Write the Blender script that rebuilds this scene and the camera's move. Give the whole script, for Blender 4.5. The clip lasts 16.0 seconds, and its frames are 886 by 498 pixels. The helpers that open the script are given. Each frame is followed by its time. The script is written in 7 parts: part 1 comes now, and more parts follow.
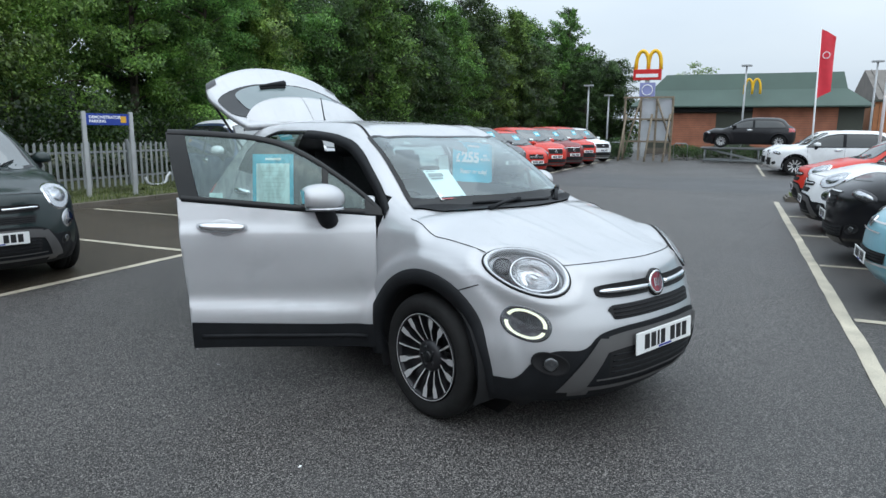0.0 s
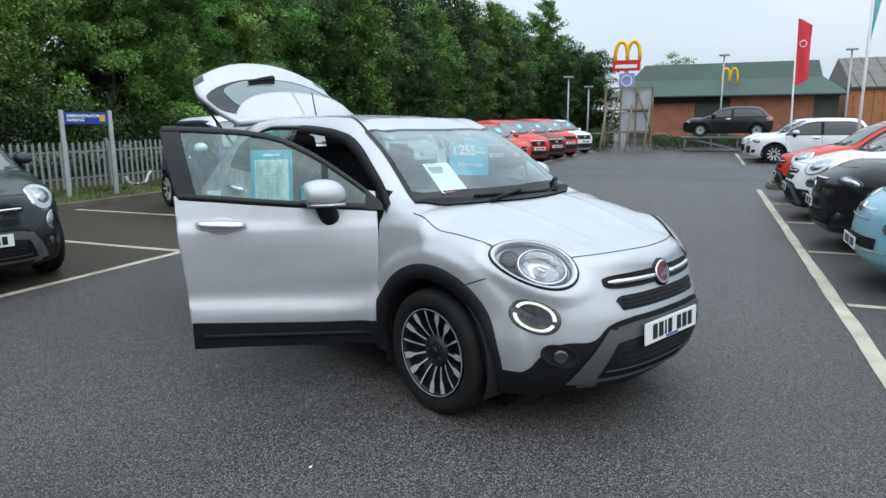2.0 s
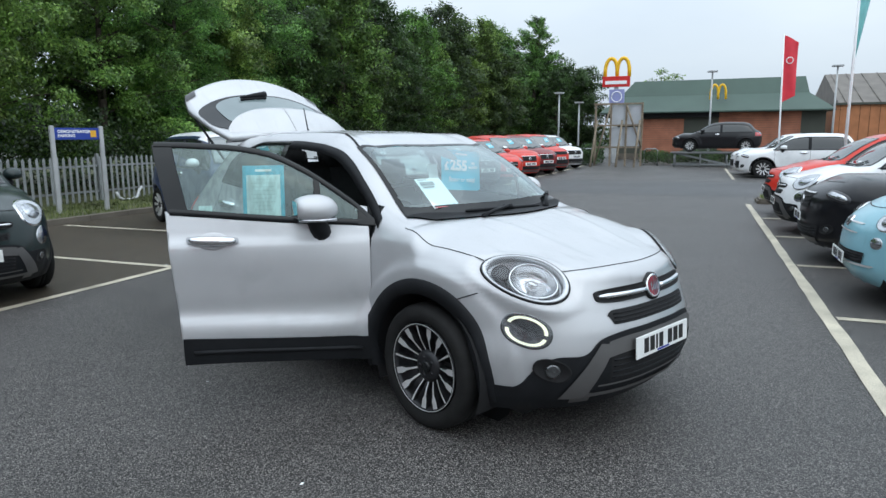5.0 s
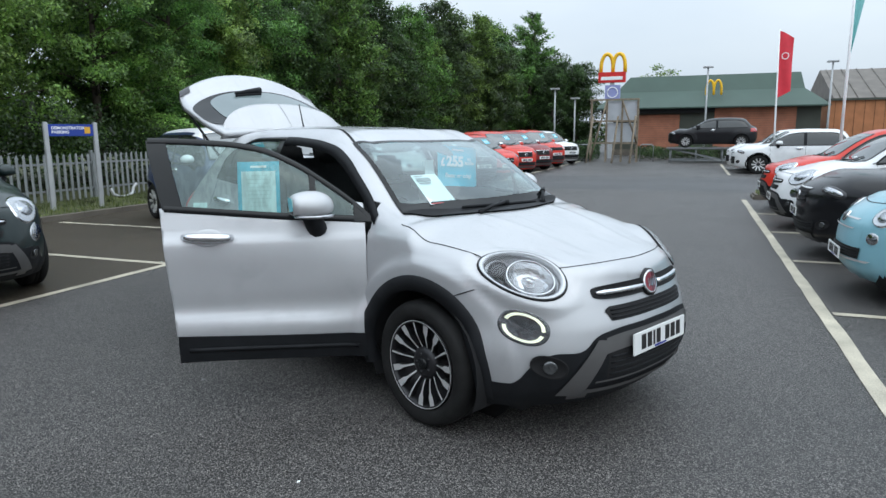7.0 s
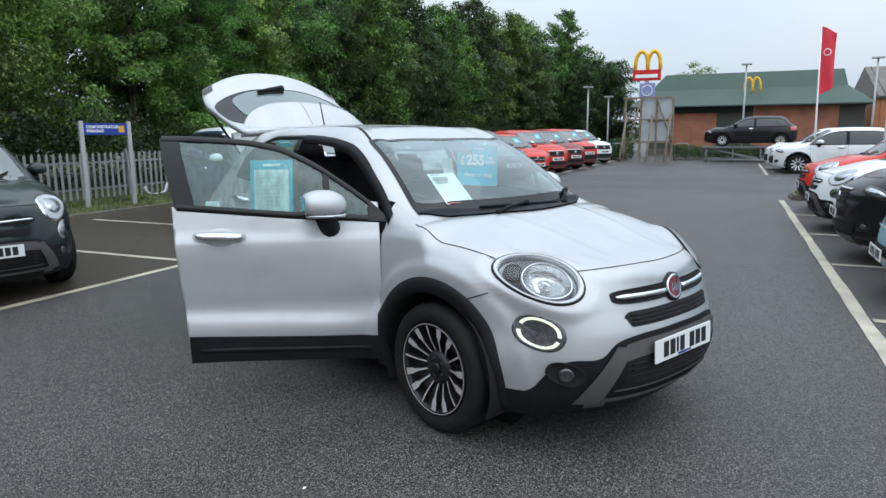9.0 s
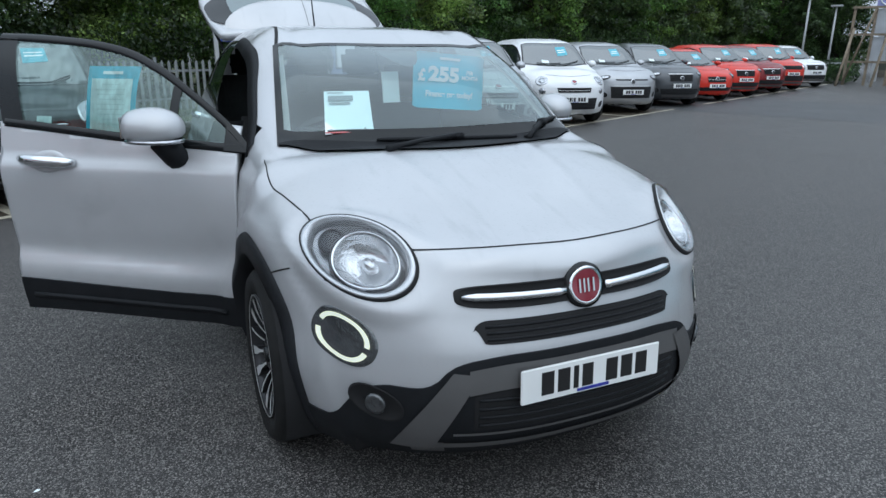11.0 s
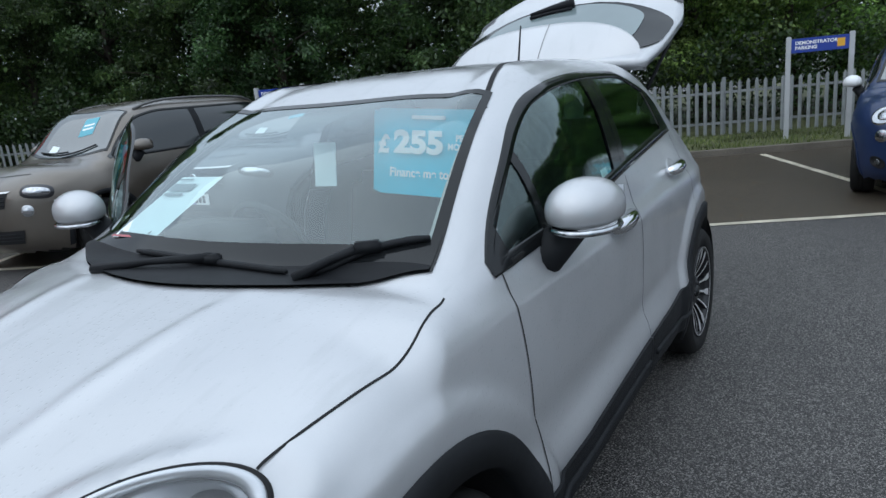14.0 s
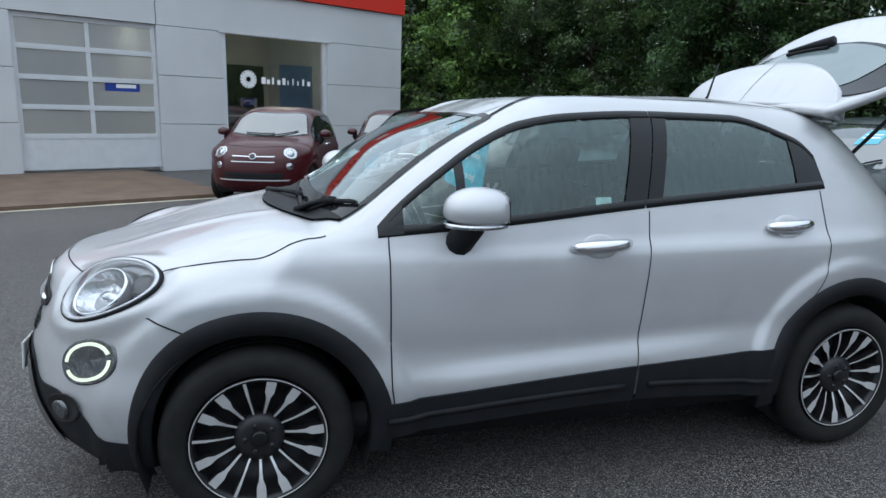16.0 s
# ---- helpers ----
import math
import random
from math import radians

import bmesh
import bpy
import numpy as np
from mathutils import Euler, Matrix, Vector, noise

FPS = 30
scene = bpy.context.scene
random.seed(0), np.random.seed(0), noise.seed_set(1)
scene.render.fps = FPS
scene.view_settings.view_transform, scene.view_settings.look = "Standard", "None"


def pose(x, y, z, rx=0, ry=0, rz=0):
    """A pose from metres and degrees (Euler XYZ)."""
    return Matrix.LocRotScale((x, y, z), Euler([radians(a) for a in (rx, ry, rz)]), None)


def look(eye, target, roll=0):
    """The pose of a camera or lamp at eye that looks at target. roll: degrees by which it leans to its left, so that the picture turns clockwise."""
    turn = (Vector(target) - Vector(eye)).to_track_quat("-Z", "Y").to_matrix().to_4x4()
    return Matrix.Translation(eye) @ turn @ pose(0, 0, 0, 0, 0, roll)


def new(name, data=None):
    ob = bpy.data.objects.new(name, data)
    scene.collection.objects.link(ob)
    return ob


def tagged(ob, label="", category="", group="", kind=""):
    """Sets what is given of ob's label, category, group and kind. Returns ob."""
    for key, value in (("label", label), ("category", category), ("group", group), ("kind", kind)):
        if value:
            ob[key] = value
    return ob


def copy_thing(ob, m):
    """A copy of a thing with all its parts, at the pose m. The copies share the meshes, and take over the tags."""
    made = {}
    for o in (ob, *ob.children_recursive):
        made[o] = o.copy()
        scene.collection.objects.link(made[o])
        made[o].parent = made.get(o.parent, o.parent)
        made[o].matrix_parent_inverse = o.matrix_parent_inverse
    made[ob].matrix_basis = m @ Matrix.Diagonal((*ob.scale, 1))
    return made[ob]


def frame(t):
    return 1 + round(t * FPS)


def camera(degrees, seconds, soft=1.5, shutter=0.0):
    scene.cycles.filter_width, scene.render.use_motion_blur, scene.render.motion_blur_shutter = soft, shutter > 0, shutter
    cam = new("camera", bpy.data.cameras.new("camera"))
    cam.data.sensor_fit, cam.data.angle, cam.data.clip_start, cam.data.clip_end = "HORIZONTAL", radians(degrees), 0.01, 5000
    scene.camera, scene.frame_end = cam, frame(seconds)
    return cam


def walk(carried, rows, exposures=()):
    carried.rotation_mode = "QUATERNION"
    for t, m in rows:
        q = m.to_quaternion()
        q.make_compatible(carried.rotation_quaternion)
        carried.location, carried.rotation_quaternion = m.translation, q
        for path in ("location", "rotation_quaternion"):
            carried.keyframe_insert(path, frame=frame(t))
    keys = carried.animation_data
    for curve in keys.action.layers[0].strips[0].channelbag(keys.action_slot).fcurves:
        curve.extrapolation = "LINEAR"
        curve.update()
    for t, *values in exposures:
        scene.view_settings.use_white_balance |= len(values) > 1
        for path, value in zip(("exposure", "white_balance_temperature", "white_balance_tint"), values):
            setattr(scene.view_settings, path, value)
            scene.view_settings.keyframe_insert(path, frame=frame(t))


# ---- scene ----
cam = camera(67.6, 16.0)
PATH = [
    (0, (2.552, -3.01, 1.518), (1.081, -1.703, 1.162), 0.6),
    (0.5, (2.531, -3.017, 1.514), (1.051, -1.727, 1.132), 0.6),
    (1, (2.449, -3.052, 1.511), (1.006, -1.721, 1.13), -0.6),
    (1.5, (2.432, -3.06, 1.516), (0.993, -1.721, 1.148), -0.7),
    (2, (2.444, -3.072, 1.512), (1.012, -1.726, 1.138), -0.3),
    (2.5, (2.445, -3.084, 1.516), (1.009, -1.742, 1.15), -0.6),
    (3, (2.447, -3.085, 1.522), (1.019, -1.73, 1.171), -0.5),
    (3.5, (2.441, -3.084, 1.509), (1.026, -1.712, 1.168), 0.2),
    (4, (2.449, -3.08, 1.523), (1.029, -1.712, 1.191), -0.3),
    (4.2, (2.451, -3.077, 1.522), (1.028, -1.711, 1.19), -0.4),
    (6.3, (2.447, -3.077, 1.5), (1.039, -1.694, 1.179), -0.4),
    (6.5, (2.443, -3.073, 1.506), (1.037, -1.687, 1.183), -0.5),
    (7, (2.437, -3.067, 1.511), (1.026, -1.691, 1.17), -0.4),
    (7.5, (2.427, -3.061, 1.499), (1.01, -1.692, 1.161), -0.1),
    (8, (2.421, -3.054, 1.5), (0.977, -1.709, 1.174), -0.8),
    (8.5, (2.42, -3.056, 1.504), (0.951, -1.741, 1.166), -1.0),
    (8.7, (2.423, -3.038, 1.504), (0.963, -1.715, 1.162), -0.6),
    (10.8, (2.424, -1.367, 1.468), (0.693, -0.517, 0.939), 1.0),
    (11, (2.362, -1.21, 1.46), (0.628, -0.402, 0.877), 0.5),
    (11.5, (2.189, -0.787, 1.47), (0.403, -0.072, 0.922), -2.8),
    (12, (2.024, -0.356, 1.464), (0.204, 0.082, 0.76), -1.6),
    (12.5, (1.798, 0.097, 1.462), (-0.118, 0.285, 0.922), -4.6),
    (13, (1.519, 0.574, 1.481), (-0.381, 0.179, 1.001), -7.6),
    (13.5, (1.193, 1.025, 1.495), (-0.615, 0.335, 0.991), -5.6),
    (14, (0.928, 1.518, 1.486), (-0.711, 0.473, 1.017), -5.3),
    (14.5, (0.626, 1.85, 1.483), (-0.762, 0.496, 0.995), -1.4),
    (15, (0.356, 2.247, 1.496), (-0.582, 0.529, 1.084), 1.7),
    (15.5, (0.224, 2.666, 1.474), (-0.576, 0.883, 1.05), 2.0),
    (16, (0.02, 3.069, 1.475), (-0.546, 1.194, 1.07), 1.6),
]
walk(cam, [(t, look(eye, target, roll)) for t, eye, target, roll in PATH],
     [(0, 0.34, 6110, 4), (8.7, 0.32, 6110, 4), (11, 0.06, 5850, 4), (12, -0.15, 5850, 4), (12.5, -0.28, 5880, 5), (13.5, -0.08, 5880, 5), (14, 0.03, 5890, 5), (14.5, 0.1, 5900, 5), (15.2, 0.22, 5880, 5), (16, 0.28, 5920, 5)])

# ---- world and sun: a bright overcast sky ----
world = bpy.data.worlds.new("overcast_sky")
scene.world = world
world.use_nodes = True
wn, wl = world.node_tree.nodes, world.node_tree.links
wn.clear()
w_out = wn.new("ShaderNodeOutputWorld")
w_bg = wn.new("ShaderNodeBackground")
w_sky = wn.new("ShaderNodeTexSky")
w_sky.sky_type, w_sky.sun_disc = "NISHITA", False
w_sky.sun_elevation, w_sky.sun_rotation = radians(60), radians(103)
w_sky.air_density, w_sky.dust_density = 1.0, 4.0
w_co = wn.new("ShaderNodeTexCoord")
w_map = wn.new("ShaderNodeMapping")
w_map.inputs["Scale"].default_value = (1.2, 1.2, 3.5)
w_no = wn.new("ShaderNodeTexNoise")
w_no.inputs["Scale"].default_value, w_no.inputs["Detail"].default_value = 1.6, 5
w_ra = wn.new("ShaderNodeValToRGB")
w_ra.color_ramp.elements[0].position, w_ra.color_ramp.elements[0].color = 0.3, (7.0, 7.6, 8.6, 1)
w_ra.color_ramp.elements[1].position, w_ra.color_ramp.elements[1].color = 0.75, (8.6, 9.0, 9.6, 1)
w_mix = wn.new("ShaderNodeMixRGB")
w_mix.inputs[0].default_value = 0.9
wl.new(w_co.outputs["Generated"], w_map.inputs[0])
wl.new(w_map.outputs[0], w_no.inputs["Vector"])
wl.new(w_no.outputs["Fac"], w_ra.inputs[0])
wl.new(w_sky.outputs[0], w_mix.inputs[1])
wl.new(w_ra.outputs[0], w_mix.inputs[2])
# an overcast dome is brighter towards the zenith than at the horizon
w_sep = wn.new("ShaderNodeSeparateXYZ")
w_gr = wn.new("ShaderNodeMapRange")
w_gr.inputs["From Min"].default_value, w_gr.inputs["From Max"].default_value = 0.05, 0.9
w_gr.inputs["To Min"].default_value, w_gr.inputs["To Max"].default_value = 0.92, 1.9
w_vm = wn.new("ShaderNodeVectorMath")
w_vm.operation = "SCALE"
wl.new(w_co.outputs["Generated"], w_sep.inputs[0])
wl.new(w_sep.outputs["Z"], w_gr.inputs["Value"])
wl.new(w_mix.outputs[0], w_vm.inputs[0])
wl.new(w_gr.outputs[0], w_vm.inputs["Scale"])
wl.new(w_vm.outputs[0], w_bg.inputs["Color"])
w_bg.inputs["Strength"].default_value = 0.085
wl.new(w_bg.outputs[0], w_out.inputs[0])
sun = new("sun", bpy.data.lights.new("sun", "SUN"))
sun.data.energy, sun.data.angle, sun.data.color = 0.85, radians(110), (1.0, 0.98, 0.95)
sun.matrix_world = look((0, 0, 30), (-17, 4, 0))


# ---- materials ----
def mat(name, color, rough=0.5, metal=0.0, var=0.12, scale=6.0, bump=0.0, bump_scale=60.0, coat=0.0, spec=0.5, emit=0.0, fine=0.0, per_piece=0.0):
    """A surface with its colour varied at two scales, and with fine relief."""
    m = bpy.data.materials.new(name)
    m.use_nodes = True
    n, l = m.node_tree.nodes, m.node_tree.links
    b = n["Principled BSDF"]
    b.inputs["Roughness"].default_value, b.inputs["Metallic"].default_value = rough, metal
    b.inputs["Specular IOR Level"].default_value = spec
    b.inputs["Coat Weight"].default_value, b.inputs["Coat Roughness"].default_value = coat, 0.06
    co = n.new("ShaderNodeTexCoord")
    if var or fine or per_piece:
        no = n.new("ShaderNodeTexNoise")
        no.inputs["Scale"].default_value, no.inputs["Detail"].default_value = scale, 6
        l.new(co.outputs["Object"], no.inputs["Vector"])
        r = n.new("ShaderNodeMapRange")
        r.inputs["From Min"].default_value, r.inputs["From Max"].default_value = 0.3, 0.7
        r.inputs["To Min"].default_value, r.inputs["To Max"].default_value = 1 - var, 1 + var
        l.new(no.outputs["Fac"], r.inputs["Value"])
        last = r.outputs[0]
        if fine:
            n2 = n.new("ShaderNodeTexNoise")
            n2.inputs["Scale"].default_value, n2.inputs["Detail"].default_value = bump_scale, 4
            l.new(co.outputs["Object"], n2.inputs["Vector"])
            r2 = n.new("ShaderNodeMapRange")
            r2.inputs["From Min"].default_value, r2.inputs["From Max"].default_value = 0.3, 0.7
            r2.inputs["To Min"].default_value, r2.inputs["To Max"].default_value = 1 - fine, 1 + fine
            l.new(n2.outputs["Fac"], r2.inputs["Value"])
            mu = n.new("ShaderNodeMath")
            mu.operation = "MULTIPLY"
            l.new(last, mu.inputs[0]), l.new(r2.outputs[0], mu.inputs[1])
            last = mu.outputs[0]
        if per_piece:
            oi = n.new("ShaderNodeObjectInfo")
            r3 = n.new("ShaderNodeMapRange")
            r3.inputs["To Min"].default_value, r3.inputs["To Max"].default_value = 1 - per_piece, 1 + per_piece
            l.new(oi.outputs["Random"], r3.inputs["Value"])
            mu3 = n.new("ShaderNodeMath")
            mu3.operation = "MULTIPLY"
            l.new(last, mu3.inputs[0]), l.new(r3.outputs[0], mu3.inputs[1])
            last = mu3.outputs[0]
        sc = n.new("ShaderNodeVectorMath")
        sc.operation = "SCALE"
        sc.inputs[0].default_value = color
        l.new(last, sc.inputs["Scale"])
        l.new(sc.outputs[0], b.inputs["Base Color"])
    else:
        b.inputs["Base Color"].default_value = (*color, 1)
    if bump:
        nb = n.new("ShaderNodeTexNoise")
        nb.inputs["Scale"].default_value, nb.inputs["Detail"].default_value = bump_scale, 5
        l.new(co.outputs["Object"], nb.inputs["Vector"])
        bp = n.new("ShaderNodeBump")
        bp.inputs["Strength"].default_value, bp.inputs["Distance"].default_value = bump, 0.01
        l.new(nb.outputs["Fac"], bp.inputs["Height"])
        l.new(bp.outputs[0], b.inputs["Normal"])
    if emit:
        b.inputs["Emission Color"].default_value, b.inputs["Emission Strength"].default_value = (*color, 1), emit
    return m


def glass_mat(name, tint, gloss_rough=0.02, base=0.0, fall=4.5, runs=0.0):
    """Thin pane: clear with a tint, mirror-like by Fresnel; runs: ripple of rain running down it."""
    m = bpy.data.materials.new(name)
    m.use_nodes = True
    n, l = m.node_tree.nodes, m.node_tree.links
    n.clear()
    out, mix, tr, gl, fr = (n.new(k) for k in ("ShaderNodeOutputMaterial", "ShaderNodeMixShader", "ShaderNodeBsdfTransparent", "ShaderNodeBsdfGlossy", "ShaderNodeLayerWeight"))
    tr.inputs["Color"].default_value = (*tint, 1)
    gl.inputs["Roughness"].default_value = gloss_rough
    fr.inputs["Blend"].default_value = 0.5
    pw, ma = n.new("ShaderNodeMath"), n.new("ShaderNodeMath")
    pw.operation, ma.operation, ma.use_clamp = "POWER", "MULTIPLY_ADD", True
    pw.inputs[1].default_value = fall
    ma.inputs[1].default_value, ma.inputs[2].default_value = 0.93, 0.045 + base
    l.new(fr.outputs["Facing"], pw.inputs[0])
    l.new(pw.outputs[0], ma.inputs[0])
    l.new(ma.outputs[0], mix.inputs[0])
    l.new(tr.outputs[0], mix.inputs[1]), l.new(gl.outputs[0], mix.inputs[2]), l.new(mix.outputs[0], out.inputs[0])
    if runs:
        co, mp, no, bp = (n.new(k) for k in ("ShaderNodeTexCoord", "ShaderNodeMapping", "ShaderNodeTexNoise", "ShaderNodeBump"))
        mp.inputs["Scale"].default_value = (1, 1, 0.10)
        no.inputs["Scale"].default_value, no.inputs["Detail"].default_value = 38.0, 5
        bp.inputs["Strength"].default_value, bp.inputs["Distance"].default_value = runs, 0.004
        l.new(co.outputs["Object"], mp.inputs[0]), l.new(mp.outputs[0], no.inputs["Vector"]), l.new(no.outputs["Fac"], bp.inputs["Height"]), l.new(bp.outputs[0], gl.inputs["Normal"])
        # wet streaks let a little less through
        ra = n.new("ShaderNodeValToRGB")
        ra.color_ramp.elements[0].position, ra.color_ramp.elements[0].color = 0.35, (*(0.72 * c for c in tint), 1)
        ra.color_ramp.elements[1].position, ra.color_ramp.elements[1].color = 0.6, (*tint, 1)
        l.new(no.outputs["Fac"], ra.inputs[0]), l.new(ra.outputs[0], tr.inputs["Color"])
    return m


def paint(name, color, flake=0.0, rough=0.35, metal=0.0):
    """Wet car paint under clear coat."""
    m = mat(name, color, rough, metal, 0.05, 3.0, 0.015 if flake else 0.0, 900.0, coat=0.9 if flake else 0.6, spec=0.5 if metal else 0.12, fine=flake)
    # rain film: patches where the clear coat is blurred by fine beads, and a slight ripple
    n, l = m.node_tree.nodes, m.node_tree.links
    b = n["Principled BSDF"]
    co, no, mr, nb, bp = (n.new(q) for q in ("ShaderNodeTexCoord", "ShaderNodeTexNoise", "ShaderNodeMapRange", "ShaderNodeTexNoise", "ShaderNodeBump"))
    no.inputs["Scale"].default_value, no.inputs["Detail"].default_value = 7.0, 8
    mr.inputs["From Min"].default_value, mr.inputs["From Max"].default_value = 0.4, 0.62
    mr.inputs["To Min"].default_value, mr.inputs["To Max"].default_value = 0.03, 0.22
    l.new(co.outputs["Object"], no.inputs["Vector"]), l.new(no.outputs["Fac"], mr.inputs["Value"]), l.new(mr.outputs[0], b.inputs["Coat Roughness"])
    nb.inputs["Scale"].default_value, nb.inputs["Detail"].default_value = 55.0, 4
    bp.inputs["Strength"].default_value, bp.inputs["Distance"].default_value = 0.05, 0.004
    l.new(co.outputs["Object"], nb.inputs["Vector"]), l.new(nb.outputs["Fac"], bp.inputs["Height"])
    # single drops that stand on the wax, denser in some places than in others
    vo, cs, th, dm, mu, bd = (n.new(q) for q in ("ShaderNodeTexVoronoi", "ShaderNodeSeparateColor", "ShaderNodeMapRange", "ShaderNodeMapRange", "ShaderNodeMath", "ShaderNodeBump"))
    vo.inputs["Scale"].default_value = 95.0
    l.new(co.outputs["Object"], vo.inputs["Vector"]), l.new(vo.outputs["Color"], cs.inputs[0])
    th.inputs["From Min"].default_value, th.inputs["From Max"].default_value = 0.55, 0.75
    dm.inputs["From Min"].default_value, dm.inputs["From Max"].default_value = 0.38, 0.10
    mu.operation = "MULTIPLY"
    l.new(cs.outputs[0], th.inputs["Value"]), l.new(vo.outputs["Distance"], dm.inputs["Value"])
    l.new(th.outputs[0], mu.inputs[0]), l.new(dm.outputs[0], mu.inputs[1])
    bd.inputs["Strength"].default_value, bd.inputs["Distance"].default_value = 0.35, 0.003
    l.new(mu.outputs[0], bd.inputs["Height"]), l.new(bp.outputs[0], bd.inputs["Normal"]), l.new(bd.outputs[0], b.inputs["Coat Normal"])
    # streaks where water has run down the slopes
    mp, ns, ms, hs = (n.new(q) for q in ("ShaderNodeMapping", "ShaderNodeTexNoise", "ShaderNodeMapRange", "ShaderNodeHueSaturation"))
    mp.inputs["Scale"].default_value = (2.6, 11.0, 3.0)
    ns.inputs["Scale"].default_value, ns.inputs["Detail"].default_value = 1.6, 5
    ms.inputs["From Min"].default_value, ms.inputs["From Max"].default_value = 0.26, 0.42
    ms.inputs["To Min"].default_value, ms.inputs["To Max"].default_value = 0.91, 1.0
    l.new(co.outputs["Object"], mp.inputs[0]), l.new(mp.outputs[0], ns.inputs["Vector"]), l.new(ns.outputs["Fac"], ms.inputs["Value"])
    src = b.inputs["Base Color"].links[0].from_socket
    l.new(src, hs.inputs["Color"]), l.new(ms.outputs[0], hs.inputs["Value"]), l.new(hs.outputs[0], b.inputs["Base Color"])
    return m


M_SILVER = paint("silver_paint", (0.487, 0.493, 0.508), 0.03, 0.36, 0.40)
M_GREENCAR = paint("dark_green_paint", (0.012, 0.022, 0.022))
M_BLACKCAR = paint("black_paint", (0.008, 0.008, 0.010))
M_BLUECAR = paint("blue_paint", (0.018, 0.032, 0.085))
M_LTBLUE = paint("pale_blue_paint", (0.25, 0.47, 0.55))
M_WHITECAR = paint("white_paint", (0.78, 0.79, 0.80))
M_REDCAR = paint("red_paint", (0.58, 0.035, 0.02))
M_DKRED = paint("dark_red_paint", (0.20, 0.012, 0.014))
M_MAROON = paint("maroon_paint", (0.050, 0.005, 0.008))
M_GREYCAR = paint("grey_paint", (0.06, 0.065, 0.072), 0.03, 0.35, 0.4)
M_SILVER2 = paint("light_silver_paint", (0.42, 0.43, 0.45), 0.03, 0.36, 0.5)
M_BRONZE = paint("bronze_paint", (0.115, 0.098, 0.08), 0.03, 0.35, 0.5)
M_BLACKPL = mat("black_plastic", (0.014, 0.015, 0.017), 0.55, 0, 0.15, 12, 0.12, 500, spec=0.15)
M_GREYPL = mat("grey_plastic", (0.115, 0.112, 0.112), 0.45, 0.3, 0.06, 9, 0.05, 400)
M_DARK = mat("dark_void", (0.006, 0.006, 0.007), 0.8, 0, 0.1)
M_RUBBER = mat("tyre_rubber", (0.014, 0.014, 0.014), 0.8, 0, 0.25, 14, 0.15, 300, spec=0.25)
M_CHROME = mat("chrome", (0.75, 0.76, 0.78), 0.08, 1.0, 0.03)
M_ALLOY = mat("machined_alloy", (0.72, 0.72, 0.72), 0.32, 0.55, 0.06, 20)
M_ALLOYDK = mat("dark_alloy", (0.03, 0.03, 0.033), 0.4, 0.5, 0.1)
M_LENS = glass_mat("lamp_lens", (0.95, 0.96, 0.97))
M_LAMPIN = mat("lamp_reflector", (0.50, 0.51, 0.53), 0.12, 1.0, 0.25, 30, 0.25, 45)
M_LAMPGREY = mat("lamp_bezel", (0.56, 0.57, 0.585), 0.2, 0.7, 0.08, 12)
M_FACET = mat("faceted_reflector", (0.62, 0.63, 0.645), 0.10, 1.0, 0.1, 30, 0.9, 28)
M_LAMPMID = mat("smoked_reflector", (0.30, 0.31, 0.325), 0.22, 0.6, 0.15, 14)
M_LAMPDK = mat("lamp_surround", (0.05, 0.05, 0.055), 0.3, 0.3, 0.1)
M_DRL = mat("running_light", (1.0, 1.0, 0.78), 0.3, 0, 0, emit=0.32)
M_FOGGLASS = mat("fog_lamp_glass", (0.13, 0.135, 0.14), 0.12, 0.7, 0.25, 40, 0.4, 50)
# opaque pale base colour stands in for the sky mirrored in the glass
M_REARGLASS = mat("rear_window_glass", (0.16, 0.20, 0.205), 0.10, 0, 0.10, 3.0, spec=0.9)
M_REDLAMP = mat("red_lamp", (0.35, 0.01, 0.012), 0.12, 0, 0.1, coat=1.0)
M_GLASS = glass_mat("car_glass", (0.62, 0.77, 0.74), 0.02, 0.065, 3.6, 0.10)
M_SCREEN = glass_mat("windscreen_glass", (0.76, 0.87, 0.86), 0.02, 0.045, 2.8)
M_SCREEN.node_tree.nodes["Glossy BSDF"].inputs["Color"].default_value = (0.88, 0.96, 0.97, 1)
M_GLASS.node_tree.nodes["Glossy BSDF"].inputs["Color"].default_value = (0.72, 0.86, 0.84, 1)
M_PRIVACY = glass_mat("privacy_glass", (0.34, 0.43, 0.42), 0.015, 0.085, 4.5, 0.14)
M_PRIVACY.node_tree.nodes["Glossy BSDF"].inputs["Color"].default_value = (0.72, 0.86, 0.84, 1)
M_DKGLASS = mat("dark_car_glass", (0.014, 0.018, 0.020), 0.03, 0, 0.1, 2.0, spec=0.8)
M_WETGLASS = mat("wet_windscreen", (0.05, 0.06, 0.06), 0.03, 0, 0.1, 2.0)
M_WETGLASS.node_tree.nodes["Principled BSDF"].inputs["IOR"].default_value = 2.5
M_FRIT = mat("black_frit", (0.010, 0.011, 0.012), 0.12, 0, 0.1, 8, spec=0.3)
M_SEAT = mat("seat_fabric", (0.022, 0.022, 0.024), 0.85, 0, 0.2, 40, 0.3, 300)
M_DASH = mat("dashboard_plastic", (0.03, 0.03, 0.032), 0.6, 0, 0.12, 20, 0.1, 400)
M_TRIMGREY = mat("headlining", (0.40, 0.40, 0.385), 0.9, 0, 0.06, 30)
M_TEAL = mat("teal_card", (0.0, 0.42, 0.60), 0.45, 0, 0.06, 4)
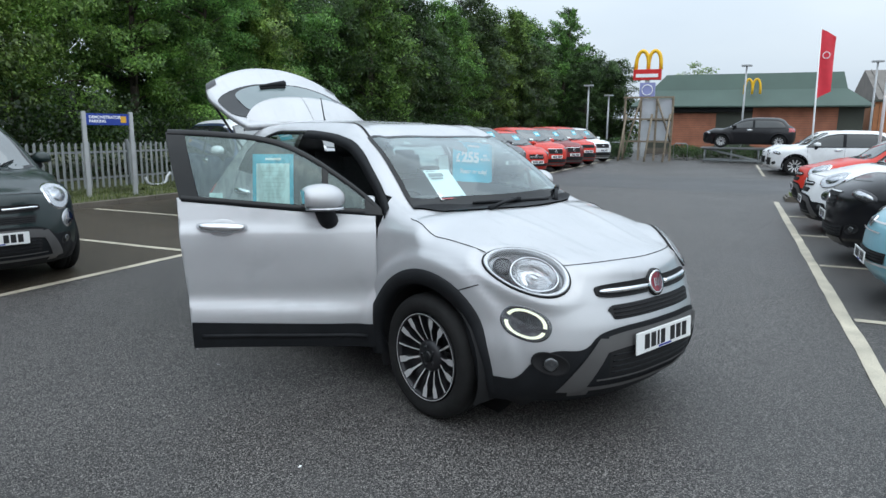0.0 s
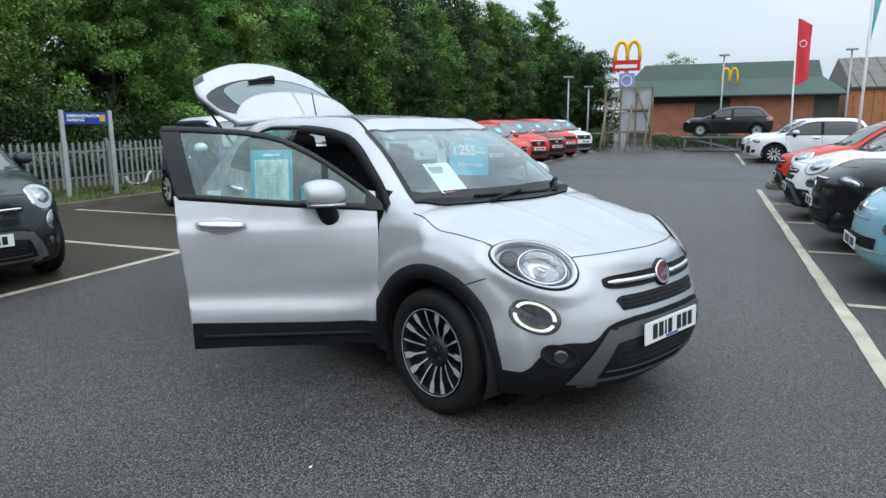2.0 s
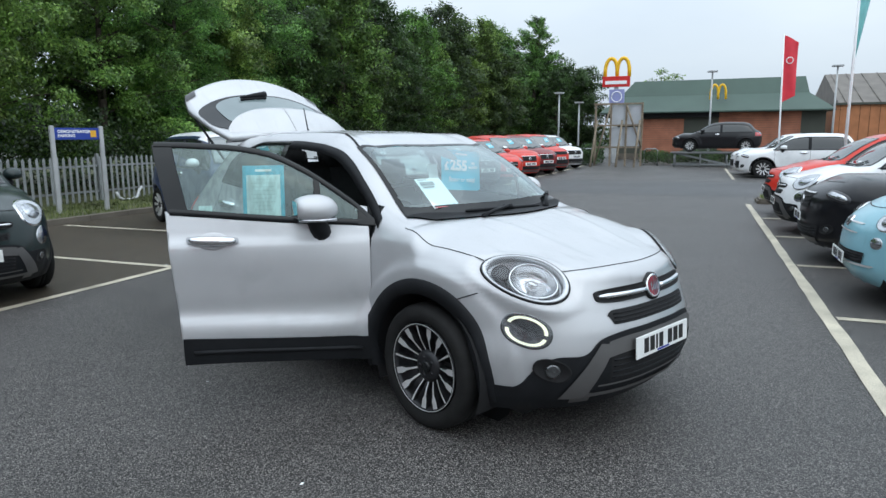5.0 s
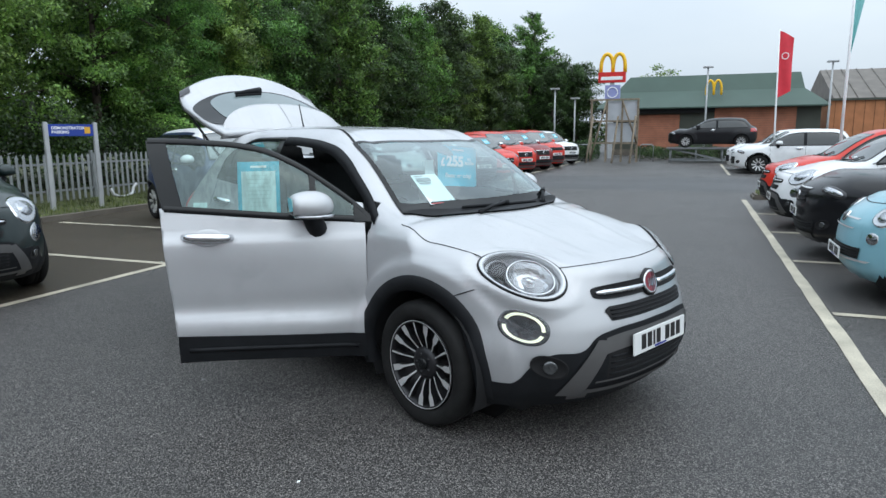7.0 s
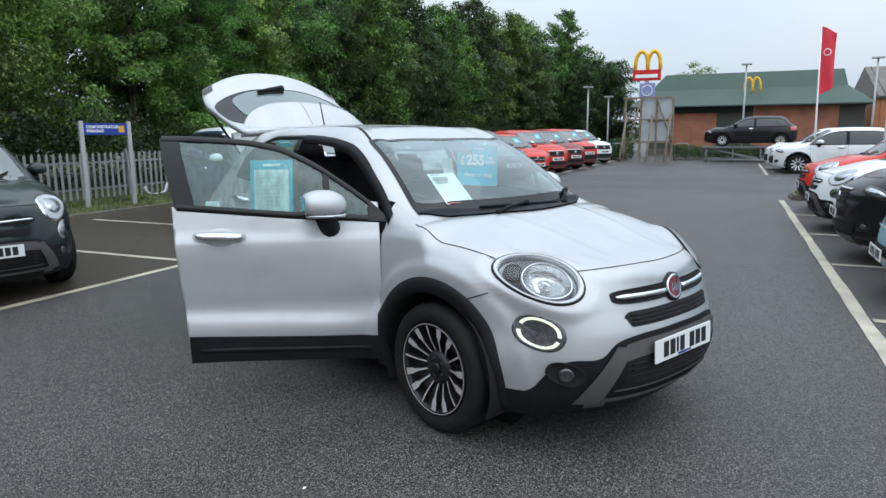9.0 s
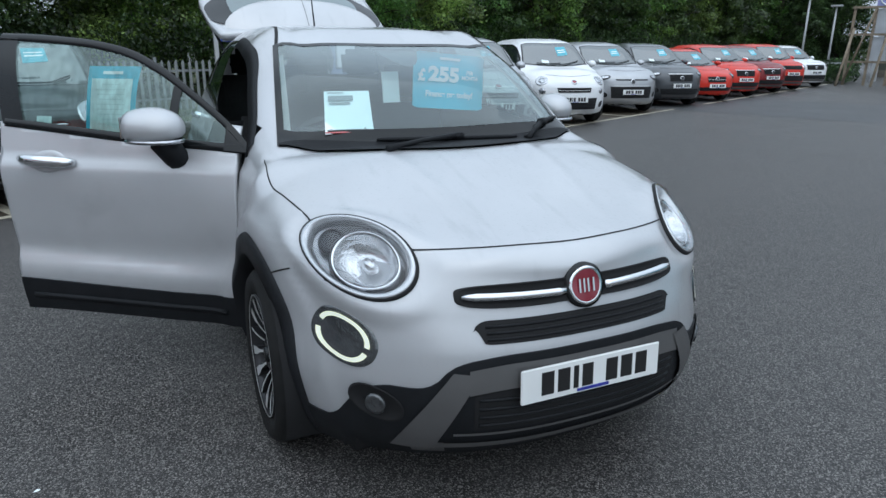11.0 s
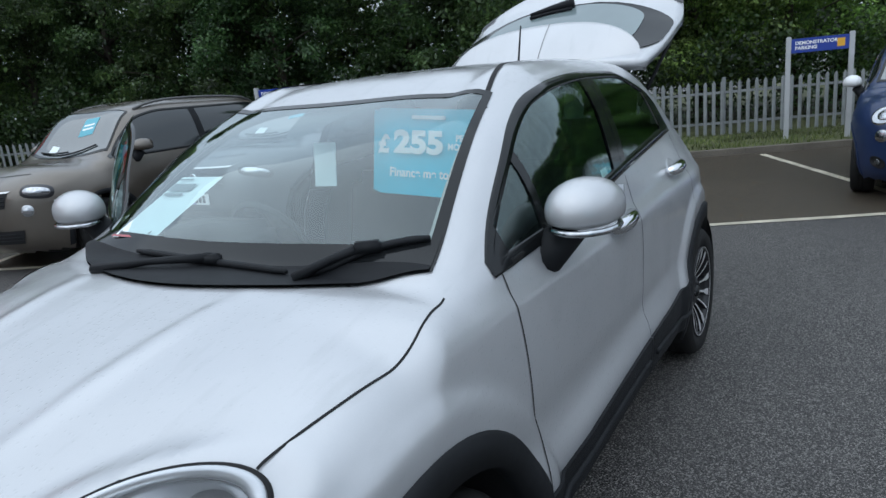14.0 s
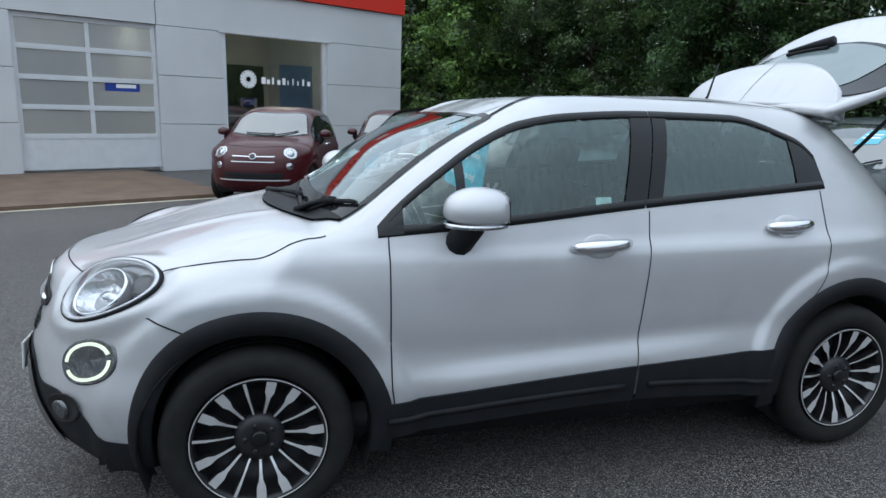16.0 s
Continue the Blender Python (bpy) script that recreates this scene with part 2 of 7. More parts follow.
# paler teal: the windscreen's reflected veil is mixed into the card colour
M_TEALPALE = mat("veiled_teal_card", (0.10, 0.42, 0.52), 0.3, 0, 0.06, 4)
M_TEALFILM = mat("teal_film", (0.03, 0.58, 0.78), 0.4, 0, 0.06, 4)
M_PAPER = mat("white_paper", (0.80, 0.87, 0.87), 0.6, 0, 0.03, 6)
M_INK = mat("grey_ink", (0.22, 0.24, 0.25), 0.7, 0, 0.1)
M_FAINT = mat("faint_ink", (0.70, 0.78, 0.78), 0.7, 0, 0.1)
M_WHITE = mat("white_ink", (0.90, 0.91, 0.92), 0.5, 0, 0.04)
M_PLATEW = mat("plate_white", (0.78, 0.79, 0.78), 0.35, 0, 0.03, 9)
M_PLATEK = mat("plate_black", (0.012, 0.012, 0.013), 0.4, 0, 0.05)
M_BLUEINK = mat("blue_ink", (0.02, 0.03, 0.30), 0.5, 0, 0.05)
M_BADGE = mat("red_badge", (0.22, 0.015, 0.03), 0.2, 0.2, 0.1, coat=1.0)
M_MIRROR = mat("mirror_glass", (0.8, 0.82, 0.83), 0.02, 1.0, 0.0)


# ---- mesh helpers ----
def part(name, bm, material, parent=None, label="", smooth=True):
    """Links a bmesh (or ready mesh data) as one mesh object under its thing."""
    if isinstance(bm, bmesh.types.BMesh):
        me = bpy.data.meshes.new(name)
        bm.to_mesh(me)
        bm.free()
    else:
        me = bm
    if smooth:
        me.polygons.foreach_set("use_smooth", [True] * len(me.polygons))
    if material and not me.materials:
        me.materials.append(material)
    ob = new(name, me)
    if parent:
        ob.parent = parent
    if label:
        ob["label"] = label
    return ob


def mesh_from(name, verts, faces, material=None, smooth=True):
    me = bpy.data.meshes.new(name)
    me.from_pydata([tuple(map(float, v)) for v in verts], [], [tuple(map(int, f)) for f in faces])
    me.validate()
    me.update()
    if material:
        me.materials.append(material)
    if smooth:
        me.polygons.foreach_set("use_smooth", [True] * len(me.polygons))
    return me


def box_bm(x0, x1, y0, y1, z0, z1, bevel=0.0, bm=None, m=None):
    own = bmesh.new()
    r = bmesh.ops.create_cube(own, size=1)
    bmesh.ops.transform(own, verts=r["verts"], matrix=Matrix.LocRotScale(((x0 + x1) / 2, (y0 + y1) / 2, (z0 + z1) / 2), None, (abs(x1 - x0), abs(y1 - y0), abs(z1 - z0))))
    if bevel:
        bmesh.ops.bevel(own, geom=own.edges[:], offset=bevel, segments=2, affect="EDGES")
    if m is not None:
        bmesh.ops.transform(own, verts=own.verts[:], matrix=m)
    if bm is None:
        return own
    tmp = bpy.data.meshes.new("tmp")
    own.to_mesh(tmp)
    own.free()
    bm.from_mesh(tmp)
    bpy.data.meshes.remove(tmp)
    return bm


def lathe(profile, seg=48, axis="y", cap=False):
    """Verts and faces of a turned shape: profile rows are (radius, offset along the axis)."""
    vs, fs = [], []
    k = len(profile)
    for i in range(seg):
        a = 2 * math.pi * i / seg
        for r, o in profile:
            c, s = r * math.cos(a), r * math.sin(a)
            vs.append((c, o, s) if axis == "y" else (c, s, o))
    for i in range(seg):
        j = (i + 1) % seg
        for q in range(k - 1):
            fs.append((i * k + q, j * k + q, j * k + q + 1, i * k + q + 1))
    return vs, fs


def tube(points, r, seg=8, closed=False):
    """Verts and faces of a round tube along points."""
    pts = [Vector(p) for p in points]
    vs, fs = [], []
    for i, p in enumerate(pts):
        a = pts[i - 1] if (i or closed) else p
        b = pts[(i + 1) % len(pts)] if (i < len(pts) - 1 or closed) else p
        t = (b - a).normalized()
        u = t.cross(Vector((0, 0, 1)))
        u = u.normalized() if u.length > 1e-3 else Vector((1, 0, 0))
        w = t.cross(u)
        rr = r[i] if isinstance(r, (list, tuple)) else r
        for j in range(seg):
            g = 2 * math.pi * j / seg
            vs.append(p + u * (rr * math.cos(g)) + w * (rr * math.sin(g)))
    m = len(pts) if closed else len(pts) - 1
    for i in range(m):
        for j in range(seg):
            a, b = i * seg, ((i + 1) % len(pts)) * seg
            fs.append((a + j, a + (j + 1) % seg, b + (j + 1) % seg, b + j))
    if not closed:
        fs.append(tuple(range(seg))[::-1])
        fs.append(tuple((len(pts) - 1) * seg + j for j in range(seg)))
    return vs, fs


def text_mesh(name, words, size, material, depth=0.0, bold=0.03):
    """Lettering in Blender's own font, as a mesh in its xy plane, centred."""
    cu = bpy.data.curves.new(name, "FONT")
    cu.offset = size * bold
    cu.body, cu.size, cu.align_x, cu.align_y, cu.extrude = words, size, "CENTER", "CENTER", depth
    ob = bpy.data.objects.new(name, cu)
    me = bpy.data.meshes.new_from_object(ob)
    me.materials.clear()
    me.materials.append(material)
    bpy.data.objects.remove(ob)
    return me


# ---- the site's axes: s runs along the parking rows, u from the aisle to the fence ----
AISLE = radians(115)


def at(s, u, z=0.0, turn=0.0):
    """A pose in the site's axes; turn 0 faces along s."""
    return Matrix.Translation((s * math.cos(AISLE) - u * math.sin(AISLE), s * math.sin(AISLE) + u * math.cos(AISLE), z)) @ Matrix.Rotation(AISLE + radians(turn), 4, "Z")


SITE = at(0, 0)


# ---- cars: a smooth body surface from a few section curves ----
def curve(rows):
    """A monotone cubic through (x, value) rows; flat beyond both ends."""
    xs = np.array([r[0] for r in rows], float)
    ys = np.array([r[1] for r in rows], float)
    h, dy = np.diff(xs), np.diff(ys) / np.diff(xs)
    m = np.zeros(len(xs))
    for i in range(1, len(xs) - 1):
        if dy[i - 1] * dy[i] > 0:
            w1, w2 = 2 * h[i] + h[i - 1], h[i] + 2 * h[i - 1]
            m[i] = (w1 + w2) / (w1 / dy[i - 1] + w2 / dy[i])
    m[0], m[-1] = dy[0], dy[-1]

    def f(x):
        x = np.clip(np.asarray(x, float), xs[0], xs[-1])
        i = np.clip(np.searchsorted(xs, x) - 1, 0, len(h) - 1)
        t = (x - xs[i]) / h[i]
        return ((2 * t ** 3 - 3 * t ** 2 + 1) * ys[i] + (t ** 3 - 2 * t ** 2 + t) * h[i] * m[i] + (-2 * t ** 3 + 3 * t ** 2) * ys[i + 1] + (t ** 3 - t ** 2) * h[i] * m[i + 1])
    return f


class Shape:
    """The outer surface of a car: x ahead of the front axle, y to its left, z up."""

    def __init__(self, k):
        self.k = k
        self.hw = k["hw"]
        self.top, self.belt, self.xf, self.xr = curve(k["top"]), curve(k["belt"]), curve(k["nose"]), curve(k["tail"])
        self.n, self.tumb, self.wz = curve(k["n"]), curve(k["tumb"]), curve(k["wz"])
        self.low = k.get("low", 0.2)
        self.dish = curve(k["dish"]) if "dish" in k else None

    def width(self, x, z):
        k = self.k
        zs, zt = self.belt(x), self.top(x)
        q = np.clip((z - zs) / np.maximum(zt - zs, 1e-3), 0, 1)
        n = self.n(x)
        y = self.hw * self.wz(np.minimum(z, zs)) * (1 - self.tumb(x) * q) * (1 - q ** n) ** (1 / n)
        for cx in (0.0, -k["wb"]):
            d = np.hypot(x - cx, np.minimum(z - k["r"], 0.6))
            y = y + k.get("flare", 0.020) * 0.5 * (1 - np.tanh((d - 0.55) / 0.014)) * (q < 0.5)
        if "crease" in k:
            # a pressed crease rises along the doors, with an upward-facing band below it
            t = np.clip((-0.45 - x) / 1.7, 0, 1)
            zu, zl = 0.545 + 0.115 * t, 0.49 + 0.07 * t
            f = np.clip((zu - z) / (zu - zl), 0, 1)
            edge = np.clip((-0.46 - x) / 0.3, 0, 1) * np.clip((x + 2.2) / 0.4, 0, 1)
            y = y + k["crease"] * f * f * (3 - 2 * f) * edge
        if "shoulder" in k:
            # the cabin narrows towards the windscreen pillars above the shoulder
            e = np.clip((x + 1.05) / 0.6, 0, 1)
            f = np.clip((z - 0.70) / 0.32, 0, 1)
            y = y * (1 - k["shoulder"] * e * e * (3 - 2 * e) * np.clip((0.25 - x) / 0.5, 0, 1) * f * f * (3 - 2 * f))
        xf, xr = self.xf(z), self.xr(z)
        fx = np.clip((x - k["x0f"]) / np.maximum(xf - k["x0f"], 1e-3), 0, 1)
        rx = np.clip((k["x0r"] - x) / np.maximum(k["x0r"] - xr, 1e-3), 0, 1)
        y = y * (1 - fx ** k["pf"]) ** (1 / k["pf"]) * (1 - rx ** k["pr"]) ** (1 / k["pr"])
        return np.where((z >= zt) | (x >= xf) | (x <= xr) | (z < self.low), -1.0, y)

    def inside(self, p):
        z = p[:, 2]
        if self.dish:
            # the roof panel lies lower than the rails at its sides
            f = np.clip((0.535 - np.abs(p[:, 1])) / 0.11, 0, 1)
            z = z + self.dish(p[:, 0]) * f * f * (3 - 2 * f)
        return np.abs(p[:, 1]) < self.width(p[:, 0], z)

    def out(self, o, w, far=4.0):
        """Where rays from inside points leave the body."""
        a, b = np.zeros(len(o)), np.full(len(o), float(far))
        for _ in range(26):
            c = (a + b) / 2
            i = self.inside(o + w * c[:, None])
            a, b = np.where(i, c, a), np.where(i, b, c)
        return o + w * a[:, None]

    def onto(self, o, w, far=1.2, steps=90):
        """Where rays from outside points meet the body; missed rays stop at their end."""
        hit = np.full(len(o), float(far))
        found = np.zeros(len(o), bool)
        for c in np.linspace(0, far, steps):
            i = self.inside(o + w * c) & ~found
            hit[i] = c
            found |= i
        a, b = hit - far / steps * 1.05, hit.copy()
        for _ in range(16):
            c = (a + b) / 2
            i = self.inside(o + w * c[:, None])
            b, a = np.where(i, c, b), np.where(i, a, c)
        return o + w * b[:, None], found

    def side(self, x, z, sign, off=0.0):
        x, z = np.asarray(x, float), np.asarray(z, float)
        return np.stack([x, sign * (np.maximum(self.width(x, z), 0) + off), z], -1)

    def polar(self, phi, z, off=0.0):
        phi, z = np.broadcast_arrays(np.asarray(phi, float), np.asarray(z, float))
        sh = phi.shape
        phi, z = phi.ravel(), z.ravel()
        o = np.stack([np.full(len(z), self.k.get("hub_x", 0.0)), np.zeros(len(z)), z], -1)
        w = np.stack([np.cos(phi), np.sin(phi), np.zeros(len(z))], -1)
        return (self.out(o, w) + w * off).reshape(*sh, 3)

    def over(self, x, y, off=0.0):
        x, y = np.broadcast_arrays(np.asarray(x, float), np.asarray(y, float))
        sh = x.shape
        o = np.stack([x.ravel(), y.ravel(), np.full(x.size, 0.62)], -1)
        w = np.tile([0.0, 0.0, 1.0], (x.size, 1))
        p = self.out(o, w)
        p[:, 2] += off
        return p.reshape(*sh, 3)

    def normal(self, p):
        """Outward direction of the surface at one point of it."""
        e = 0.012

        def f(q):
            return abs(q[1]) - float(self.width(np.array(q[0]), np.array(q[2])))
        p = np.array(p, float)
        p = p - np.array([0.02 * np.sign(p[0] - (-1.2)), 0.02 * np.sign(p[1]), 0.0])
        g = np.array([f(p + [e, 0, 0]) - f(p - [e, 0, 0]), f(p + [0, e, 0]) - f(p - [0, e, 0]), f(p + [0, 0, e]) - f(p - [0, 0, e])])
        return g / np.linalg.norm(g)

    def decal(self, c, n, a, b, off=0.0, up=(0, 0, 1)):
        """Points a to the right and b up (seen from outside) round c, laid onto the body along n."""
        n = Vector(n).normalized()
        r = Vector(up).cross(n).normalized()
        u = n.cross(r)
        a, b = np.asarray(a, float), np.asarray(b, float)
        sh = a.shape
        o = np.array(c) + a.ravel()[:, None] * np.array(r) + b.ravel()[:, None] * np.array(u) + 0.35 * np.array(n)
        p, _ = self.onto(o, np.tile(-np.array(n), (a.size, 1)), 0.75)
        off = np.broadcast_to(np.asarray(off, float), sh).ravel()
        return (p + off[:, None] * np.array(n)).reshape(*sh, 3)


def sheet(name, pts, material, parent=None, label="", thick=0.0, inward=None, flip=False):
    """A grid of points (rows, columns, 3) as a mesh; thick adds a rim turned inward."""
    r, c, _ = pts.shape
    vs = [tuple(p) for p in pts.reshape(-1, 3)]
    fs = [(i * c + j, i * c + j + 1, (i + 1) * c + j + 1, (i + 1) * c + j) for i in range(r - 1) for j in range(c - 1)]
    if thick:
        rim = [j for j in range(c)] + [i * c + c - 1 for i in range(1, r)] + [(r - 1) * c + j for j in range(c - 2, -1, -1)] + [i * c for i in range(r - 2, 0, -1)]
        mid = pts.reshape(-1, 3).mean(0) if inward is None else None
        k = len(vs)
        for i in rim:
            p = np.array(vs[i])
            d = (np.array(inward, float) if inward is not None else mid - p)
            d = d / max(np.linalg.norm(d), 1e-6)
            vs.append(tuple(p + d * thick))
        m = len(rim)
        fs += [(rim[i], k + i, k + (i + 1) % m, rim[(i + 1) % m]) for i in range(m)]
    if flip:
        fs = [f[::-1] for f in fs]
    me = mesh_from(name, vs, fs, material)
    return part(name, me, None, parent, label)


def blob(name, shape, c, n, outline, prof, material, parent, label="", up=(0, 0, 1), rings=None, seg=40):
    """A domed piece on the body: outline(angle) gives (a, b); prof rows are (fraction, height)."""
    an = np.linspace(0, 2 * np.pi, seg, endpoint=False)
    oa, ob_ = outline(an)
    fr = np.array([p[0] for p in prof])
    ht = np.array([p[1] for p in prof])
    a, b = np.outer(fr, oa), np.outer(fr, ob_)
    pts = shape.decal(c, n, a, b, ht[:, None] + 0 * a, up)
    pts = np.concatenate([pts, pts[:, :1]], 1)
    return sheet(name, pts, material, parent, label)


def oval(rx, ry, e=2.0, tilt=0.0):
    def f(t):
        a = rx * np.sign(np.cos(t)) * np.abs(np.cos(t)) ** (2 / e)
        b = ry * np.sign(np.sin(t)) * np.abs(np.sin(t)) ** (2 / e)
        return a * math.cos(tilt) - b * math.sin(tilt), a * math.sin(tilt) + b * math.cos(tilt)
    return f


def ribbon(name, pts, width, material, parent, normal=None, label="", thick=0.0):
    """A flat band of that width along surface points; normal: outward direction at each."""
    pts = np.asarray(pts, float)
    t = np.gradient(pts, axis=0)
    n = np.broadcast_to(np.asarray(normal, float), pts.shape)
    s = np.cross(t, n)
    s /= np.maximum(np.linalg.norm(s, axis=1), 1e-9)[:, None]
    w = np.broadcast_to(np.asarray(width, float), (len(pts),))[:, None]
    g = np.stack([pts - s * w / 2, pts + s * w / 2], 1)
    return sheet(name, g, material, parent, label)


def shell_bm(shape, nx, nt, cap):
    """The whole outer skin: rays from a spine inside the car."""
    k = shape.k
    xa, xb, zc = k["spine"]
    st = [(xb, -math.pi / 2 * (1 - i / cap)) for i in range(cap)] + [(xb + (xa - xb) * i / nx, 0.0) for i in range(nx + 1)] + [(xa, math.pi / 2 * (i + 1) / cap) for i in range(cap)]
    th = np.linspace(0, math.pi, nt)
    o, w = [], []
    for x, al in st:
        al = min(max(al, -1.56), 1.56)
        o.append(np.stack([np.full(nt, x), np.zeros(nt), np.full(nt, zc)], -1))
        w.append(np.stack([np.full(nt, math.sin(al)), math.cos(al) * np.sin(th), math.cos(al) * np.cos(th)], -1))
    o, w = np.array(o), np.array(w)
    p = shape.out(o.reshape(-1, 3), w.reshape(-1, 3)).reshape(len(st), nt, 3)
    p[:, 0, 1] = p[:, -1, 1] = 0
    verts = np.concatenate([p.reshape(-1, 3), p.reshape(-1, 3) * [1, -1, 1]])
    half = len(st) * nt
    faces = []
    for i in range(len(st) - 1):
        for j in range(nt - 1):
            f = (i * nt + j, i * nt + j + 1, (i + 1) * nt + j + 1, (i + 1) * nt + j)
            faces.append(f)
            faces.append(tuple(half + v for v in f[::-1]))
    me = mesh_from("shell", verts, faces)
    bm = bmesh.new()
    bm.from_mesh(me)
    bpy.data.meshes.remove(me)
    bmesh.ops.remove_doubles(bm, verts=bm.verts[:], dist=0.0006)
    bmesh.ops.recalc_face_normals(bm, faces=bm.faces[:])
    return bm


def cut(bm, point, normal):
    bmesh.ops.bisect_plane(bm, geom=bm.verts[:] + bm.edges[:] + bm.faces[:], dist=1e-5, plane_co=point, plane_no=normal)


def take(bm, test):
    """Moves the faces whose middle passes the test into a bmesh of their own."""
    tmp = bpy.data.meshes.new("tmp")
    bm.to_mesh(tmp)
    other = bmesh.new()
    other.from_mesh(tmp)
    bpy.data.meshes.remove(tmp)
    bmesh.ops.delete(other, geom=[f for f in other.faces if not test(f.calc_center_median())], context="FACES")
    bmesh.ops.delete(bm, geom=[f for f in bm.faces if test(f.calc_center_median())], context="FACES")
    return other


WHEELS = {}
PLATE_BARS = {}


def wheel(parent, x, y, r, width, sign, kind):
    """A wheel: tyre with tread shoulders, rim, spokes and hub."""
    key = (r, width, kind)
    if key not in WHEELS:
        rr = r * (0.70 if kind != "cover" else 0.66)
        w = width / 2
        tv, tf = lathe([(rr * 0.99, -w * 0.75), (rr * 1.04, -w * 0.95), (r * 0.9, -w * 1.06), (r * 0.975, -w * 0.86), (r, -w * 0.6), (r * 1.0, -w * 0.22), (r * 0.985, -w * 0.2), (r * 0.985, -w * 0.14), (r, -w * 0.12), (r, w * 0.12), (r * 0.985, w * 0.14), (r * 0.985, w * 0.2), (r, w * 0.22), (r, w * 0.6), (r * 0.975, w * 0.86), (r * 0.9, w * 1.06), (rr * 1.04, w * 0.95), (rr * 0.99, w * 0.75)], 56)
        rv, rf = lathe([(rr * 1.0, w * 0.93), (rr * 0.985, w * 1.0), (rr * 0.95, w * 0.97), (rr * 0.93, w * 0.7), (rr * 0.91, -w * 0.2), (rr * 0.55, -w * 0.3), (0.02, -w * 0.3)], 56)
        hv, hf = lathe([(rr * 0.38, w * 0.35), (rr * 0.37, w * 0.62), (rr * 0.24, w * 0.76), (rr * 0.13, w * 0.72), (0.004, w * 0.72)], 28)
        n = {"hero": 20, "five": 5, "ten": 10, "cover": 9}[kind]
        vs, fs = [], []
        ra, rb = rr * 0.17, rr * 0.955
        half0, half1 = {"hero": (0.009, 0.021), "five": (0.035, 0.03), "ten": (0.016, 0.022), "cover": (0.03, 0.05)}[kind]
        prof = [(0, 0.70), (0.35, 0.80), (0.75, 0.90), (1, 0.94)]
        for t, d in prof:
            q = ra + (rb - ra) * t
            h = half0 + (half1 - half0) * t
            vs += [(q, w * d - 0.02, -h * 1.15), (q, w * d, -h), (q, w * d, h), (q, w * d - 0.02, h * 1.15)]
        for i in range(len(prof) - 1):
            for j in range(3):
                fs.append((i * 4 + j, i * 4 + j + 1, i * 4 + j + 5, i * 4 + j + 4))
        def blade(h0, h1, deep):
            v_, f_ = [], []
            for t, d, fl in ((0, 0.60, 0), (0.3, 0.76, 0.06), (0.5, 0.84, 0.22), (0.66, 0.89, 0.88), (1, 0.95, 1)):
                q = rr * 0.37 + (rr * 0.965 - rr * 0.37) * t
                h = h0 + (h1 - h0) * fl
                v_.extend([(q, w * d - deep, -h * 0.8), (q, w * d, -h), (q, w * d, h), (q, w * d - deep, h * 0.8)])
            for i in range(4):
                for j in range(3):
                    f_.append((i * 4 + j, i * 4 + j + 1, i * 4 + j + 5, i * 4 + j + 4))
            return mesh_from("spoke", v_, f_, M_ALLOY, False)
        def two_tone(me):
            me.materials.append(M_ALLOYDK)
            for i, p_ in enumerate(me.polygons):
                p_.material_index = 0 if i % 3 == 1 else 1
            return me
        if kind == "hero":
            WHEELS["wide"], WHEELS["thin"] = two_tone(blade(0.0042, 0.0175, 0.035)), two_tone(blade(0.0036, 0.0055, 0.035))
            lv, lf = lathe([(rr * 0.972, w * 0.955), (rr * 0.982, w * 1.01), (rr * 0.996, w * 1.0)], 56)
            WHEELS["lip"] = mesh_from("rim_lip", lv, lf, M_ALLOY)
            lv, lf = lathe([(0.011, w * 0.5), (0.0105, w * 0.76), (0.006, w * 0.8), (0.001, w * 0.8)], 10)
            WHEELS["lug"] = mesh_from("lug_nut", [(x_ + rr * 0.215, y_, z_) for x_, y_, z_ in lv], lf, M_ALLOYDK)
            lv, lf = lathe([(rr * 0.135, w * 0.7), (rr * 0.13, w * 0.84), (rr * 0.10, w * 0.87), (0.001, w * 0.87)], 24)
            WHEELS["cap"] = mesh_from("hub_cap", lv, lf, M_FRIT)
        WHEELS[key] = (mesh_from("tyre", tv, tf, M_RUBBER), mesh_from("rim", rv, rf, M_ALLOYDK if kind == "hero" else M_ALLOYDK), mesh_from("hub", hv, hf, M_ALLOYDK), mesh_from("spoke", vs, fs, M_ALLOY, False), n)
    tyre, rim, hub, spoke, n = WHEELS[key]
    ob = part("wheel", tyre, None, parent)
    ob.matrix_basis = pose(x, y, r, 0, 0, 0 if sign > 0 else 180)
    part("rim", rim, None, ob)
    part("hub", hub, None, ob)
    if kind == "hero":
        part("rim_lip", WHEELS["lip"], None, ob)
        for i in range(15):
            part("spoke", WHEELS["thin" if i % 3 == 2 else "wide"], None, ob, smooth=False).matrix_basis = pose(0, 0, 0, 0, 24 * i + 18, 0)
        for i in range(5):
            part("lug_nut", WHEELS["lug"], None, ob).matrix_basis = pose(0, 0, 0, 0, 72 * i, 0)
        part("hub_cap", WHEELS["cap"], None, ob)
        return ob
    for i in range(n):
        part("spoke", spoke, None, ob, smooth=False).matrix_basis = pose(0, 0, 0, 0, 360 / n * i + (4 if i % 2 else 0) * (kind == "hero"), 0)
    return ob


